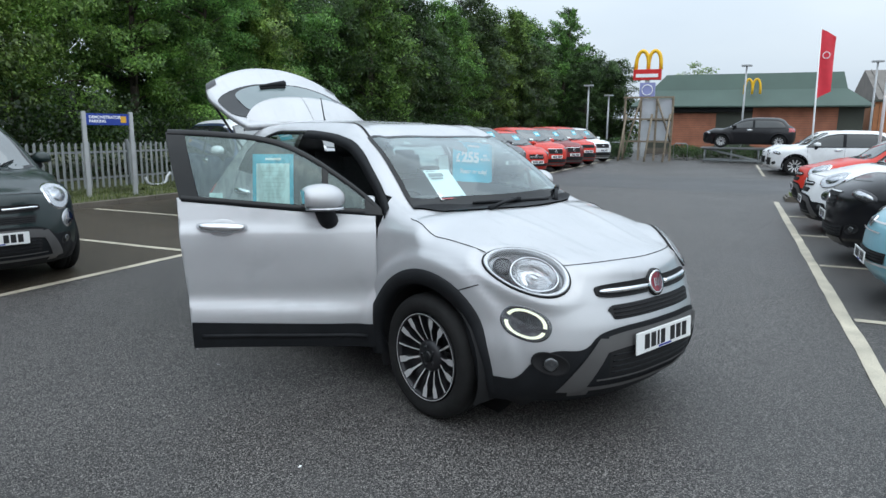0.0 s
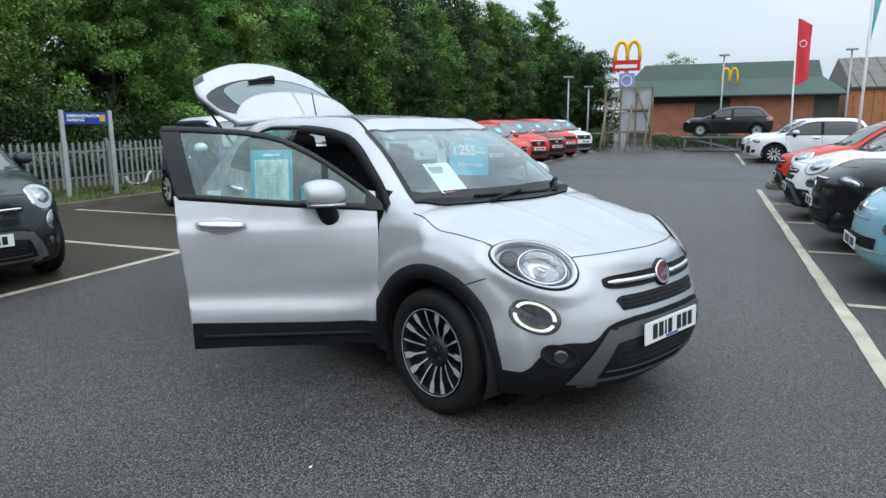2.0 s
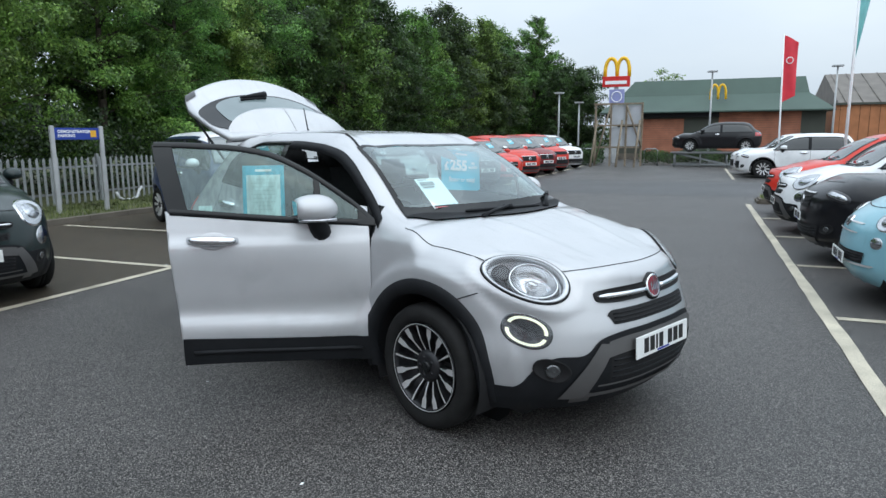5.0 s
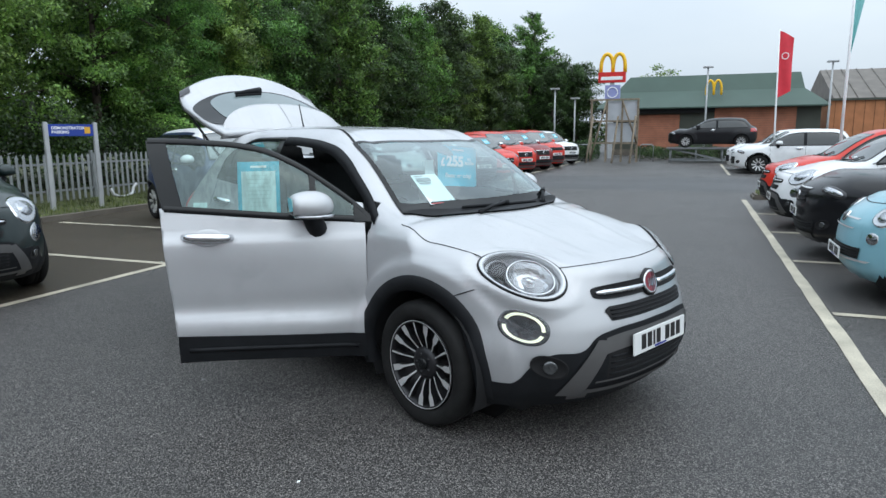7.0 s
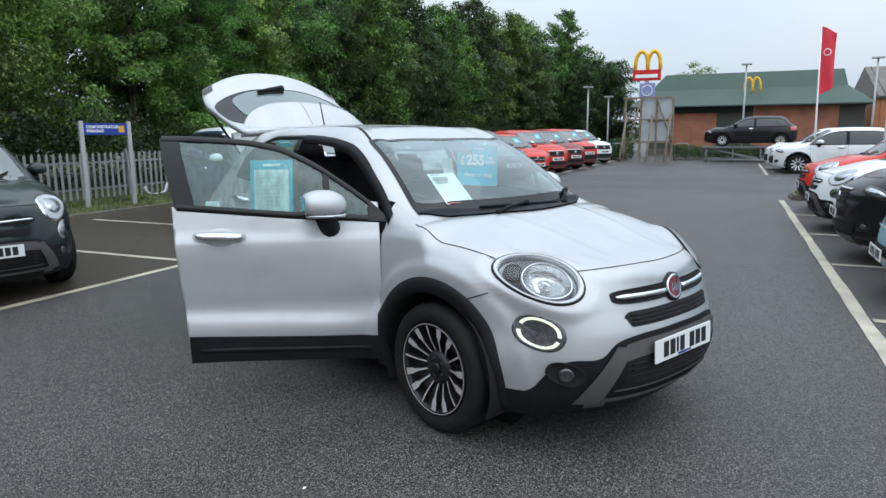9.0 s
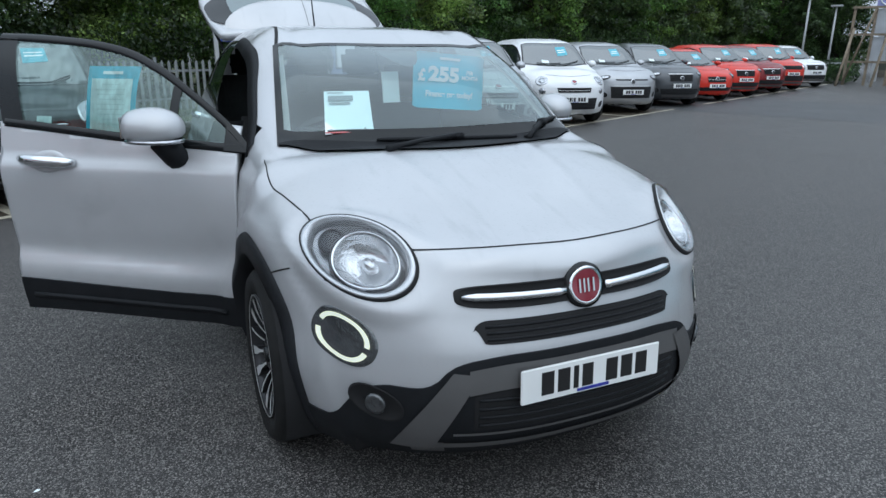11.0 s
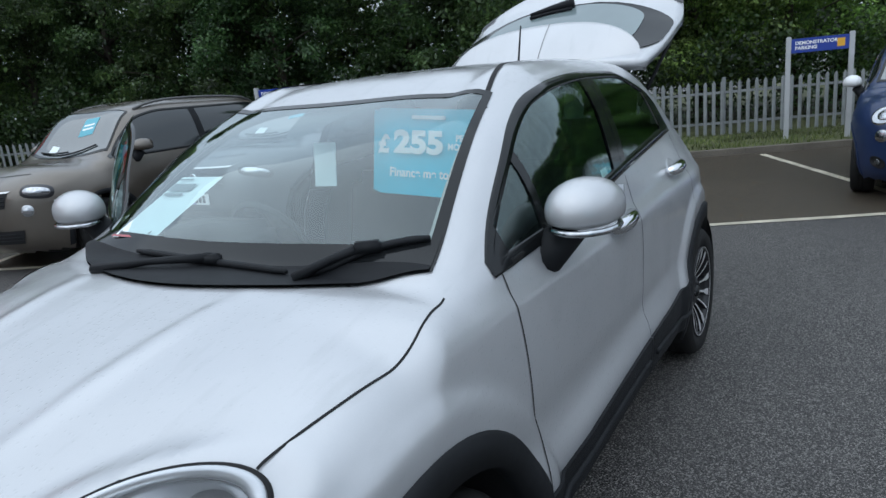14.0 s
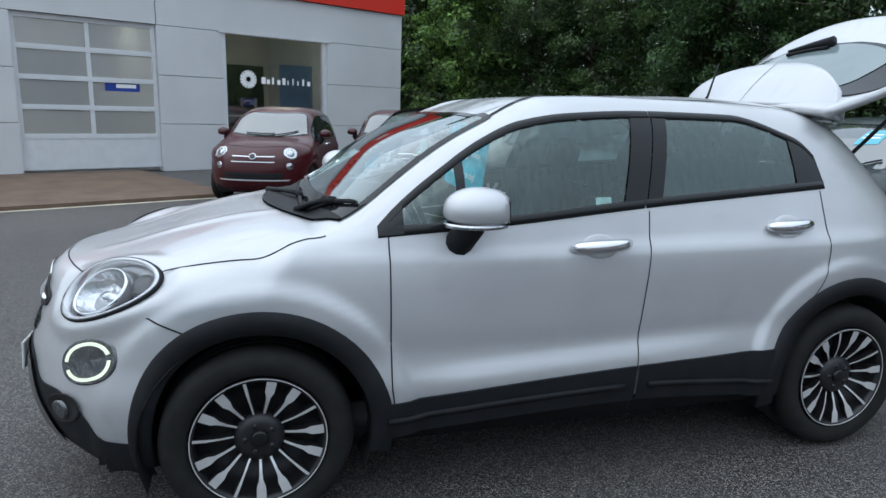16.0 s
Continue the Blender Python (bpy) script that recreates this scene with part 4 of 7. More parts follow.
# ---- body shapes ----
K_X = dict(hw=0.885, spine=(0.25, -2.6, 0.70), x0f=-0.1, pf=2.5, x0r=-2.3, pr=2.8, low=0.2, wb=2.57, r=0.335, arch=0.385, clad=0.085,
           top=[(-3.40, .62), (-3.36, .95), (-3.22, 1.10), (-3.0, 1.30), (-2.8, 1.475), (-2.6, 1.545), (-2.3, 1.585), (-1.9, 1.605), (-1.5, 1.605), (-1.15, 1.593), (-.85, 1.488), (-.5, 1.318), (-.3, 1.152), (-.2, 1.0686), (-.1, 1.069), (0, 1.058), (.25, 1.002), (.5, .929), (.68, .893), (.722, .883), (.765, .848), (.81, .765), (.87, .63)],
           dish=[(-3.4, 0), (-2.75, 0), (-2.6, .010), (-2.3, .016), (-1.9, .026), (-1.5, .036), (-1.15, .042), (-.88, .024), (-.5, 0), (.9, 0)],
           belt=[(-3.4, .85), (-2.6, 1.02), (-.5, .985), (-.2, 1.015), (0, .842), (.3, .8175), (.7, .66)],
           nose=[(.2, .74), (.3, .83), (.45, .86), (.58, .85), (.7, .81), (.8, .785), (.9, .85), (1.0, 1.0)],
           tail=[(.2, -3.2), (.35, -3.36), (.6, -3.4), (.8, -3.4), (1.0, -3.34), (1.1, -3.27), (1.3, -3.05), (1.5, -2.85), (1.6, -2.6)],
           n=[(-3.4, 3), (-2.6, 5.28), (-.8, 4.14), (-.3, 2.25), (-.1, 3.0), (.5, 2.76)],
           tumb=[(-3.4, .2), (-2.6, .299), (-.9, .157), (-.4, .102), (0, .04), (.6, .04)],
           wz=[(.2, .93), (.35, .972), (.48, .988), (.62, .966), (.70, .9695), (.84, .969), (.95, .960), (1.02, .914)], shoulder=.0244,
           dlo=[(-2.45, 1.21), (-2.43, 1.325), (-2.28, 1.427), (-2.02, 1.494), (-1.6, 1.499), (-1.205, 1.480), (-1.017, 1.449), (-.834, 1.370), (-.666, 1.262), (-.497, 1.133), (-.42, 1.061)],
           belt_glass=[(-2.45, 1.199), (-1.918, 1.162), (-1.485, 1.130), (-.9, 1.077), (-.42, 1.042)],
           screen=dict(xb=-.058, cb=.243, yb=.693, xt=-.858, ct=.054, yt=.569, zmin=1.03),
           lamp=(.484, .628, .840, .210, .138, .58, 2.05, "round"), lamp2=(.548, .697, .613, .124, .078, .30), fog=(.654, .635, .427),
           mirror=(-.755, .905, 1.142), crease=.016, pillar=-1.49, bonnet=(.722, .5, .145), badge=.76, red_badge=1, plate=.497,
           grilles=[(.725, .79, .40, "black"), (.745, .770, .385, "chrome"), (.63, .685, .36, "dark"), (.33, .49, .42, "dark"), (.49, .562, .42, "grey"), (.25, .30, .46, "grey")])


def morph(k, **kw):
    """A relative of a body shape with some curves replaced."""
    k2 = dict(k)
    k2.update(kw)
    return k2


def x_front(S, k, car):
    """The crossover's nose: black lower bumper, grey skid trim, grilles, badge and plate."""
    # front bumper: polar sheets round the nose
    zup = curve([(0, .592), (16, .590), (26, .573), (29.4, .553), (33, .502), (36, .490), (41, .492), (46.5, .468), (50, .42), (53, .362), (56, .338), (66, .345), (75, .35)])

    def wrap(f0, f1, z0, z1, off, n=60, m=8):
        a, b = grid(m, n)
        ph = f0 + (f1 - f0) * a
        l_ = z0(np.abs(ph)) if callable(z0) else z0 + 0 * ph
        h_ = z1(np.abs(ph)) if callable(z1) else z1 + 0 * ph
        return S.polar(np.radians(ph), l_ + (h_ - l_) * b, off)
    bumper = sheets("lower_bumper", [wrap(-66, 66, 0.205, zup, 0.006, 90, 10), np.array([wrap(-66, 66, 0.2, zup, 0.006, 90, 3)[-1], wrap(-66, 66, 0.2, zup, -0.004, 90, 3)[-1]])], M_BLACKPL, car, "black textured lower bumper")
    band = wrap(-26, 26, lambda p: zup(p) - 0.100, lambda p: zup(p) - 0.022, 0.014, 40, 5)
    legs = []
    for sg in (1, -1):
        a, b = grid(8, 5)
        ph = sg * ((42.0 - 13 * b) - (8.5 - 3.5 * b) * a)
        legs.append(S.polar(np.radians(ph), 0.275 + (0.548 - 0.275) * b - 0.010 * a, 0.018))
    sheets("skid_trim", [band] + legs, M_GREYPL, bumper, "satin grey trim framing the lower grille")
    sheets("chin_trim", [wrap(31, 38, 0.24, 0.298, 0.012, 12, 4), wrap(-38, -31, 0.24, 0.298, 0.012, 12, 4), wrap(-32, 32, 0.272, 0.296, 0.014, 40, 4), wrap(-29, 29, 0.325, 0.335, 0.012, 40, 3)], M_GREYPL, bumper)
    mesh_ = sheet("lower_grille", wrap(-25, 25, 0.345, lambda p: zup(p) - 0.105, 0.008, 40, 5), M_DARK, bumper)
    for i in range(4):
        ph = np.radians(np.linspace(-24, 24, 24))
        vs, fs = tube(S.polar(ph, 0 * ph + 0.365 + 0.03 * i, 0.010), 0.005, 5)
        part("slat", mesh_from("slat", vs, fs, M_BLACKPL), None, mesh_)

    def front(z0, z1, hw_, off, mtl, name, parent, taper=0.0, mid=0.0, y0=0.0, rise=0.0, n=80):
        a, b = grid(5, n)
        aa = a * 2 - 1
        yy = (y0 + (hw_ - y0) * a) if y0 else aa * hw_ * (1 - taper * (1 - b))
        zz = z0 + (z1 - z0) * b + rise * (np.abs(yy) / abs(hw_)) ** 2
        e = np.clip((np.abs(yy) / abs(hw_) - 0.86) / 0.14, 0, 1)
        zc = (z0 + z1) / 2 + rise * (np.abs(yy) / abs(hw_)) ** 2
        zz = zc + (zz - zc) * np.sqrt(np.maximum(1 - e ** 2, 0.02))
        return sheet(name, S.decal((0.9, 0, 0), (1, 0, 0), yy, zz, off), mtl, parent)
    g1 = blob("upper_grille", S, (0.9, 0, 0.756), (1, 0, 0), oval(0.412, 0.034, 4.5), [(1.0, 0.002), (0.985, 0.011), (0.96, 0.008), (0.5, 0.008), (0.0, 0.008)], M_DARK, car, seg=72)
    for sg in (1, -1):
        p = S.decal((0.9, 0, 0), (1, 0, 0), np.linspace(0.075, 0.395, 16) * sg, 0.755 + 0.004 * np.linspace(0, 1, 16), 0.014)
        vs, fs = tube(p, [0.014] * 14 + [0.011, 0.006], 8)
        part("chrome_bar", mesh_from("chrome_bar", vs, fs, M_CHROME), None, g1)
    g2 = front(0.622, 0.690, 0.372, 0.003, M_DARK, "centre_grille", car, taper=0.08)
    for i in range(3):
        y = np.linspace(-0.335, 0.335, 18)
        vs, fs = tube(S.decal((0.9, 0, 0), (1, 0, 0), y, 0 * y + 0.637 + 0.018 * i, 0.006), 0.004, 5)
        part("slat", mesh_from("slat", vs, fs, M_BLACKPL), None, g2)
    p = S.decal((0.9, 0, 0), (1, 0, 0), np.array([0.0]), np.array([0.760]), 0.0)[0]
    n = S.normal(p) + np.array([0.5, 0, 0])
    b1 = blob("badge", S, p, n, oval(0.072, 0.072), [(1, -0.002), (0.97, 0.014), (0.84, 0.016)], M_FRIT, car, seg=36)
    blob("badge_ring", S, p, n, oval(0.061, 0.061), [(1.0, 0.014), (0.95, 0.022), (0.84, 0.020)], M_CHROME, b1, seg=36)
    blob("badge_face", S, p, n, oval(0.052, 0.052), [(1, 0.019), (0, 0.024)], M_BADGE, b1, seg=36)
    for i, yy in enumerate((-0.027, -0.011, 0.004, 0.024)):
        g = S.decal(p, n, np.array([[yy - 0.003, yy + 0.003], [yy - 0.003, yy + 0.003]]), np.array([[-0.02, -0.02], [0.022, 0.022]]), 0.026)
        sheet("badge_bar", g, M_CHROME, b1)
    plate(car, frame_at((0.872, 0, 0.497), (1, 0, 0.05)))


def hero_car():
    """The silver crossover with its driver's door and tailgate open."""
    k = morph(K_X, lit=1)
    S = Shape(k)
    car = tagged(new("crossover_car"), "wet silver crossover car with open driver's door and raised tailgate", "car")
    bm = shell_bm(S, 190, 120, 64)
    lo, up = curve(k["belt_glass"]), curve(k["dlo"])
    for p, n in (((-0.462, 0, 0), (1, 0, 0)), ((-1.467, 0, 0.47), (1, 0, 0.0944)), ((0, 0.58, 1), (0, 1, 0.38)), ((0, -0.58, 1), (0, -1, 0.38)), ((0, 0, 0.70), (0, 0, 1)), ((-2.50, 0, 1.55), (1, 0, 0.25))):
        cut(bm, p, n)

    lamps = [lamp_axes(sg) for sg in (1, -1)]

    def hole(c):
        if c.z < S.low + (0.04 if c.x > 0.05 else 0.008):
            return True
        if c.x > 0.2 and c.z > 0.65:
            for A_, B_, N_, C_ in lamps:
                v = np.array(c) - C_
                a_ = (v @ A_) / LAMP["rx"]
                if abs(v @ N_) < 0.2 and a_ ** 2 + ((v @ B_) / (LAMP["ry"] * (1 + LAMP["egg"] * a_))) ** 2 < 0.93:
                    return True
        if -2.25 < c.x < -0.35 and c.z < np.interp(c.x, [-2.2, -1.45, -0.9, -0.39], [0.315, 0.365, 0.348, 0.312]) - (0.022 if c.y < 0 and c.x > -1.47 else 0):
            return True
        if abs(c.y) > 0.45:
            for cx in (0.0, -2.57):
                if (c.x - cx) ** 2 + (c.z - 0.335) ** 2 < 0.41 ** 2:
                    return True
            if -2.43 < c.x < -0.45 and lo(c.x) + 0.006 < c.z < up(c.x) - 0.018:
                return True
        return in_screen(k, c)
    # the wings are pressed to the rim of each headlight
    for v in bm.verts:
        if v.co.x > 0.15 and v.co.z > 0.62:
            A_, B_, N_, C_ = lamps[0 if v.co.y > 0 else 1]
            d_ = np.array(v.co) - C_
            a_, h_ = (d_ @ A_) / LAMP["rx"], d_ @ N_
            rho = math.hypot(a_, (d_ @ B_) / (LAMP["ry"] * (1 + LAMP["egg"] * max(-1.0, min(1.0, a_)))))
            if rho < 1.5 and abs(h_) < 0.12:
                w_ = min(1.0, max(0.0, (1.5 - rho) / 0.45))
                v.co += Vector(N_) * ((-0.002 - LAMP["sink"] * min(a_ * a_, 1.3)) - h_) * w_ * w_ * (3 - 2 * w_)
    bmesh.ops.delete(bm, geom=[f for f in bm.faces if hole(f.calc_center_median())], context="FACES")
    door_bm = take(bm, lambda c: c.y < -0.5 and -1.467 - 0.0944 * (c.z - 0.47) < c.x < -0.462 and c.z < 1.135 and c.z > 0.28)
    gate_bm = take(bm, lambda c: abs(c.y) + 0.38 * (c.z - 1) < 0.58 and c.z > 0.70 and (c.x + 2.50) + 0.25 * (c.z - 1.55) < 0)
    # two soft ridges along the bonnet
    for v in bm.verts:
        if -0.12 < v.co.x < 0.62 and v.co.z > 0.86 and abs(v.co.y) < 0.5:
            t_ = (v.co.x + 0.12) / 0.74
            yc = 0.33 - 0.10 * t_
            v.co.z += 0.007 * math.exp(-((abs(v.co.y) - yc) / 0.035) ** 2) * math.sin(math.pi * min(1, t_ * 1.02)) ** 0.6
    body = part("body", bm, M_SILVER, car, "wet silver painted body")
    part("underbody", box_bm(-3.0, 0.55, -0.70, 0.70, 0.18, 0.36, 0.03), M_DARK, car)

    # wheels and their wells
    for cx in (0.0, -2.57):
        for sg in (1, -1):
            wheel(car, cx, sg * 0.762, 0.335, 0.215, sg, "hero")
            arch(S, car, cx, sg, 0.395, 0.473, 0.335, 0.012, M_BLACKPL, tight=0.042 if cx == 0 else 0.0)
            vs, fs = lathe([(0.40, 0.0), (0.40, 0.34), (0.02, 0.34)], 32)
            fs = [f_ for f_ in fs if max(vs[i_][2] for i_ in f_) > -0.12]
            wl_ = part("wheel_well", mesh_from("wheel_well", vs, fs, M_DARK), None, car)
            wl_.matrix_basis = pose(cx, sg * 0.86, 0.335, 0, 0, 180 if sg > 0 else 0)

    # lower cladding
    def sills(sg, x0, x1, parent, drop=0.0):
        sill_hi = curve([(-2.2, .52 - drop), (-1.45, .498 - 2 * drop), (-.9, .470 - 2 * drop), (-.45, .438 - drop)])
        sill_lo = curve([(-2.2, .297), (-1.45, .350 - 2 * drop), (-.9, .333 - 2 * drop), (-.39, .295 - drop)])
        o = sheets("sill_trim", [side_patch(S, sg, x0, x1, sill_lo, sill_hi, 0.010, 26, 5),
                                 np.array([side_patch(S, sg, x0, x1, sill_lo, sill_hi, 0.010, 26, 5)[-1], side_patch(S, sg, x0, x1, sill_lo, sill_hi, 0.0, 26, 5)[-1]]),
                                 np.array([side_patch(S, sg, x0, x1, sill_lo, sill_hi, 0.010, 26, 5)[0], side_patch(S, sg, x0, x1, sill_lo, sill_hi, -0.06, 26, 5)[0]])], M_BLACKPL, parent)
        x = np.linspace(x0 - 0.05 * np.sign(x0 - x1), x1 + 0.05 * np.sign(x0 - x1), 14)
        vs, fs = tube(S.side(x, sill_lo(x) + 0.07, sg, 0.012), 0.012, 6)
        part("moulding", mesh_from("moulding", vs, fs, M_BLACKPL), None, o)
        return o
    sills(1, -0.40, -1.462, car)
    sills(1, -1.470, -2.19, car)
    sills(-1, -1.470, -2.19, car)
    for sg in (1, -1):
        x = np.linspace(-2.2, -0.38, 20)
        g = np.array([S.side(x, 0 * x + 0.38, sg, -0.03), S.side(x, 0 * x + 0.24, sg, -0.07), np.stack([x, sg * 0.55 + 0 * x, 0.2 + 0 * x], -1)])
        sheet("sill", g, M_BLACKPL, car)

    x_front(S, k, car)
    body_details(S, k, car, 1)

    # shut lines
    def line(pts, n, w=0.0055):
        ribbon("shut_line", pts, w, M_DARK, car, n)
    y = np.linspace(-0.49, 0.49, 44)
    line(S.over(0.722 - 0.1227 * (y / 0.46) ** 2, y, 0.0015), (0.6, 0, 0.8))
    bx = curve([(-.27, .752), (-.235, .764), (-.17, .771), (-.08, .780), (.09, .760), (.29, .7266)])
    for sg in (1, -1):
        x = np.linspace(-0.245, 0.30, 40)
        pts = S.over(x, sg * bx(x), 0.0015)
        line(pts, (0, sg * 0.7, 0.7))
        z = np.linspace(0.30, 1.05, 24)
        if sg > 0:
            line(S.side(-0.462 - 0.03 * np.clip((0.5 - z) / 0.2, 0, 1), z, sg, 0.0015), (0, sg, 0))
            line(S.side(-1.467 - 0.0944 * (np.linspace(0.31, 1.11, 24) - 0.47), np.linspace(0.31, 1.11, 24), sg, 0.0015), (0, sg, 0), 0.0045)
        z = np.linspace(0.52, 1.18, 24)
        xr_ = curve([(.52, -2.165), (.65, -2.25), (.80, -2.37), (.92, -2.41), (1.18, -2.42)])
        line(S.side(xr_(z), z, sg, 0.0015), (0, sg, 0), 0.0045)
        t = np.linspace(0, 1, 16)
        line(S.side(0.385 - 0.16 * t, 0.80 - 0.065 * t, sg, 0.0015), (0.3, sg, 0.3), 0.006)

    # windows
    screen(S, k, car, M_SCREEN, False)
    for sg in (1, -1):
        glass_side(S, sg, k, -2.30, -1.575, car, M_PRIVACY, "rear_door_glass", lean=(0, -0.25)).visible_shadow = False
        sheet("quarter_pillar", side_patch(S, sg, -2.44, -2.30, lo, lambda x: np.maximum(up(x) - 0.01, lo(x)), 0.003, 10, 8), M_FRIT, car)
        sheet("centre_pillar", side_patch(S, sg, -1.58, -1.512, lo, lambda x: up(x) - 0.01, 0.004, 6, 8, (-0.25, -0.25)), M_FRIT, car)
        frame_side(S, sg, k, -2.45, -1.512, car, top_to=(-2.45, -1.60))
        handle(S, body, -2.095, 1.036, sg, M_CHROME, 0.23).parent = body

    # the doors with their glass, pulls and mirrors
    def door_fit(parent, sg):
        glass_side(S, sg, k, -1.41, -0.755, parent, M_GLASS, "door_glass", lean=(-0.25, 0)).visible_shadow = False
        glass_side(S, sg, k, -0.725, -0.50, parent, M_GLASS, "quarter_glass").visible_shadow = False
        sheet("glass_divider", side_patch(S, sg, -0.757, -0.722, lo, lambda x: up(x) - 0.02, 0.003, 4, 8), M_FRIT, parent)
        sheet("rear_pillar_trim", side_patch(S, sg, -1.506, -1.405, lo, lambda x: up(x) - 0.01, 0.004, 5, 8, (-0.25, -0.25)), M_FRIT, parent)
        sheet("front_corner_trim", side_patch(S, sg, -0.52, -0.425, lambda x: lo(x) - 0.005, lambda x: np.maximum(up(x), lo(x) + 0.006), 0.004, 8, 6), M_FRIT, parent)
        frame_side(S, sg, k, -1.506, -0.425, parent, top_to=(-1.595, -0.425))
        handle(S, parent if parent.data else body, -1.165, 0.982, sg, M_CHROME, 0.25)
        mirror_thing(S, k, sg, parent, M_SILVER, 1)
        sheet("window_label", side_patch(S, sg, -1.36, -1.29, 1.125, 1.165, -0.006, 4, 3), M_PAPER, parent, "small pale window label")
    door_fit(car, 1)
    bmesh.ops.solidify(door_bm, geom=door_bm.faces[:], thickness=0.05)
    door = part("driver_door", door_bm, M_SILVER, car, "open silver driver's door with window card")
    door_fit(door, -1)
    sills(-1, -0.47, -1.462, door, 0.012)
    sheet("door_lining", side_patch(S, -1, -1.42, -0.50, 0.36, 1.06, -0.085, 12, 6), M_DASH, door)
    z_ = np.linspace(0.31, 1.11, 12)
    sheet("door_end", np.array([S.side(-1.467 - 0.0944 * (z_ - 0.47), z_, -1, o) for o in (0.0, -0.085)]), M_SILVER, door)
    cardp = side_patch(S, -1, -1.132, -0.913, 1.075, 1.372, -0.012, 5, 5)
    card = sheet("window_card", cardp, M_TEAL, door, "teal window card framing a white sheet")
    sheet("card_sheet", side_patch(S, -1, -1.112, -0.934, 1.09, 1.322, -0.009, 5, 5), M_PAPER, card)
    gs = []
    for i in range(9):
        z = 1.30 - 0.02 * i
        w_ = (0.08, 0.13, 0.12, 0.10, 0.13, 0.11, 0.13, 0.07, 0.10)[i]
        gs.append(side_patch(S, -1, -1.023 - w_ / 2, -1.023 + w_ / 2, z - 0.003, z + 0.001, -0.007, 3, 2))
    for g_ in gs:
        sheet("print_bar", g_, M_FAINT, card)
    sheets("heading_bar", [side_patch(S, -1, -1.065, -0.98, 1.340, 1.352, -0.009, 3, 2)], M_WHITE, card)
    x_ = np.linspace(-1.60, -0.43, 90)
    zt_ = np.maximum(up(x_), lo(x_) + 0.02)
    zl_ = np.linspace(1.06, 0.36, 20)
    rims = [np.array([S.side(x_, zt_ + 0.004, -1, 0.002), S.side(x_, zt_ - 0.006, -1, 0.008), S.side(x_, zt_ - 0.048, -1, 0.008), S.side(x_, zt_ - 0.055, -1, -0.05)]),
            np.array([S.side(-0.455 + 0 * zl_, zl_, -1, 0.0015), S.side(-0.49 + 0 * zl_, zl_, -1, -0.004), S.side(-0.50 + 0 * zl_, zl_, -1, -0.07)]),
            np.array([S.side(-1.467 - 0.0944 * (zl_ - 0.47) - 0.004, zl_, -1, 0.0015), S.side(-1.447 - 0.0944 * (zl_ - 0.47), zl_, -1, -0.05), S.side(-1.447 - 0.0944 * (zl_ - 0.47), zl_, -1, -0.16)])]
    sheets("door_seal", rims, M_BLACKPL, car, "black rubber seal round the door opening")
    sheet("hinge_post", np.array([S.side(-0.47 + 0 * zl_, zl_, -1, -0.02), S.side(-0.52 + 0 * zl_, zl_, -1, -0.16)]), M_SILVER, car)
    hinge = Vector((-0.45, -0.845, 0))
    door.matrix_basis = Matrix.Translation(hinge + Vector((0.02, 0.0, 0.0))) @ Matrix.Rotation(radians(DOOR_OPEN), 4, "Z") @ Matrix.Translation(-hinge)

    # the raised tailgate, built as it stands open: centre profile from the hinge to the lower lip
    gate_bm.free()
    px, pz = curve([(0, -2.53), (.25, -2.80), (.45, -3.0), (.62, -3.135), (.75, -3.215), (.86, -3.285), (.94, -3.365), (1, -3.465)]), curve([(0, 1.548), (.25, 1.695), (.45, 1.818), (.62, 1.900), (.75, 1.966), (.86, 2.036), (.94, 2.060), (1, 2.040)])
    half = curve([(0, .60), (.25, .645), (.6, .665), (.85, .64), (1, .56)])
    sag = curve([(0, .02), (.25, .07), (.6, .14), (.85, .17), (1, .17)])

    def gate_pt(v, w, off=0.0):
        """A point of the gate: v from hinge to lip, w across from -1 to 1."""
        e = 0.01
        tx, tz = px(np.minimum(v + e, 1)) - px(v - e), pz(np.minimum(v + e, 1)) - pz(v - e)
        ln = np.hypot(tx, tz)
        drop = sag(v) * np.abs(w) ** 2.2
        return np.stack([px(v) + 0.25 * drop + off * tz / ln, half(v) * w, pz(v) - drop - off * tx / ln], -1)
    a, b = grid(30, 30)
    gb, gv = a * 2 - 1, b * 0.99 + 0.01
    shut = [gate_pt(gv, gb), gate_pt(gv, gb, -0.038)[:, ::-1]]
    for w_ in (-1, 1):
        v_ = np.linspace(0.01, 1, 30)
        shut.append(np.array([gate_pt(v_, w_ + 0 * v_), gate_pt(v_, w_ + 0 * v_, -0.038)]))
    w_ = np.linspace(-1, 1, 30)
    for v_ in (0.01, 1.0):
        shut.append(np.array([gate_pt(v_ + 0 * w_, w_), gate_pt(v_ + 0 * w_, w_, -0.038)]))
    gate = sheets("tailgate", shut, M_SILVER, car, "raised silver tailgate with rear window")

    gbm = bmesh.new()
    gbm.from_mesh(gate.data)
    bmesh.ops.remove_doubles(gbm, verts=gbm.verts[:], dist=0.0005)
    bmesh.ops.recalc_face_normals(gbm, faces=gbm.faces[:])
    gbm.to_mesh(gate.data)
    gbm.free()

    def pane(name, v0, v1, hw_, off, mtl, label=""):
        an = np.linspace(0, 2 * np.pi, 48)
        oa, ob_ = oval(hw_, (v1 - v0) / 2, 3.6)(an)
        fr = np.array([1.0, 0.8, 0.5, 0.2, 0.0])
        return sheet(name, gate_pt((v0 + v1) / 2 + np.outer(fr, ob_), np.outer(fr, oa), off), mtl, gate, label)
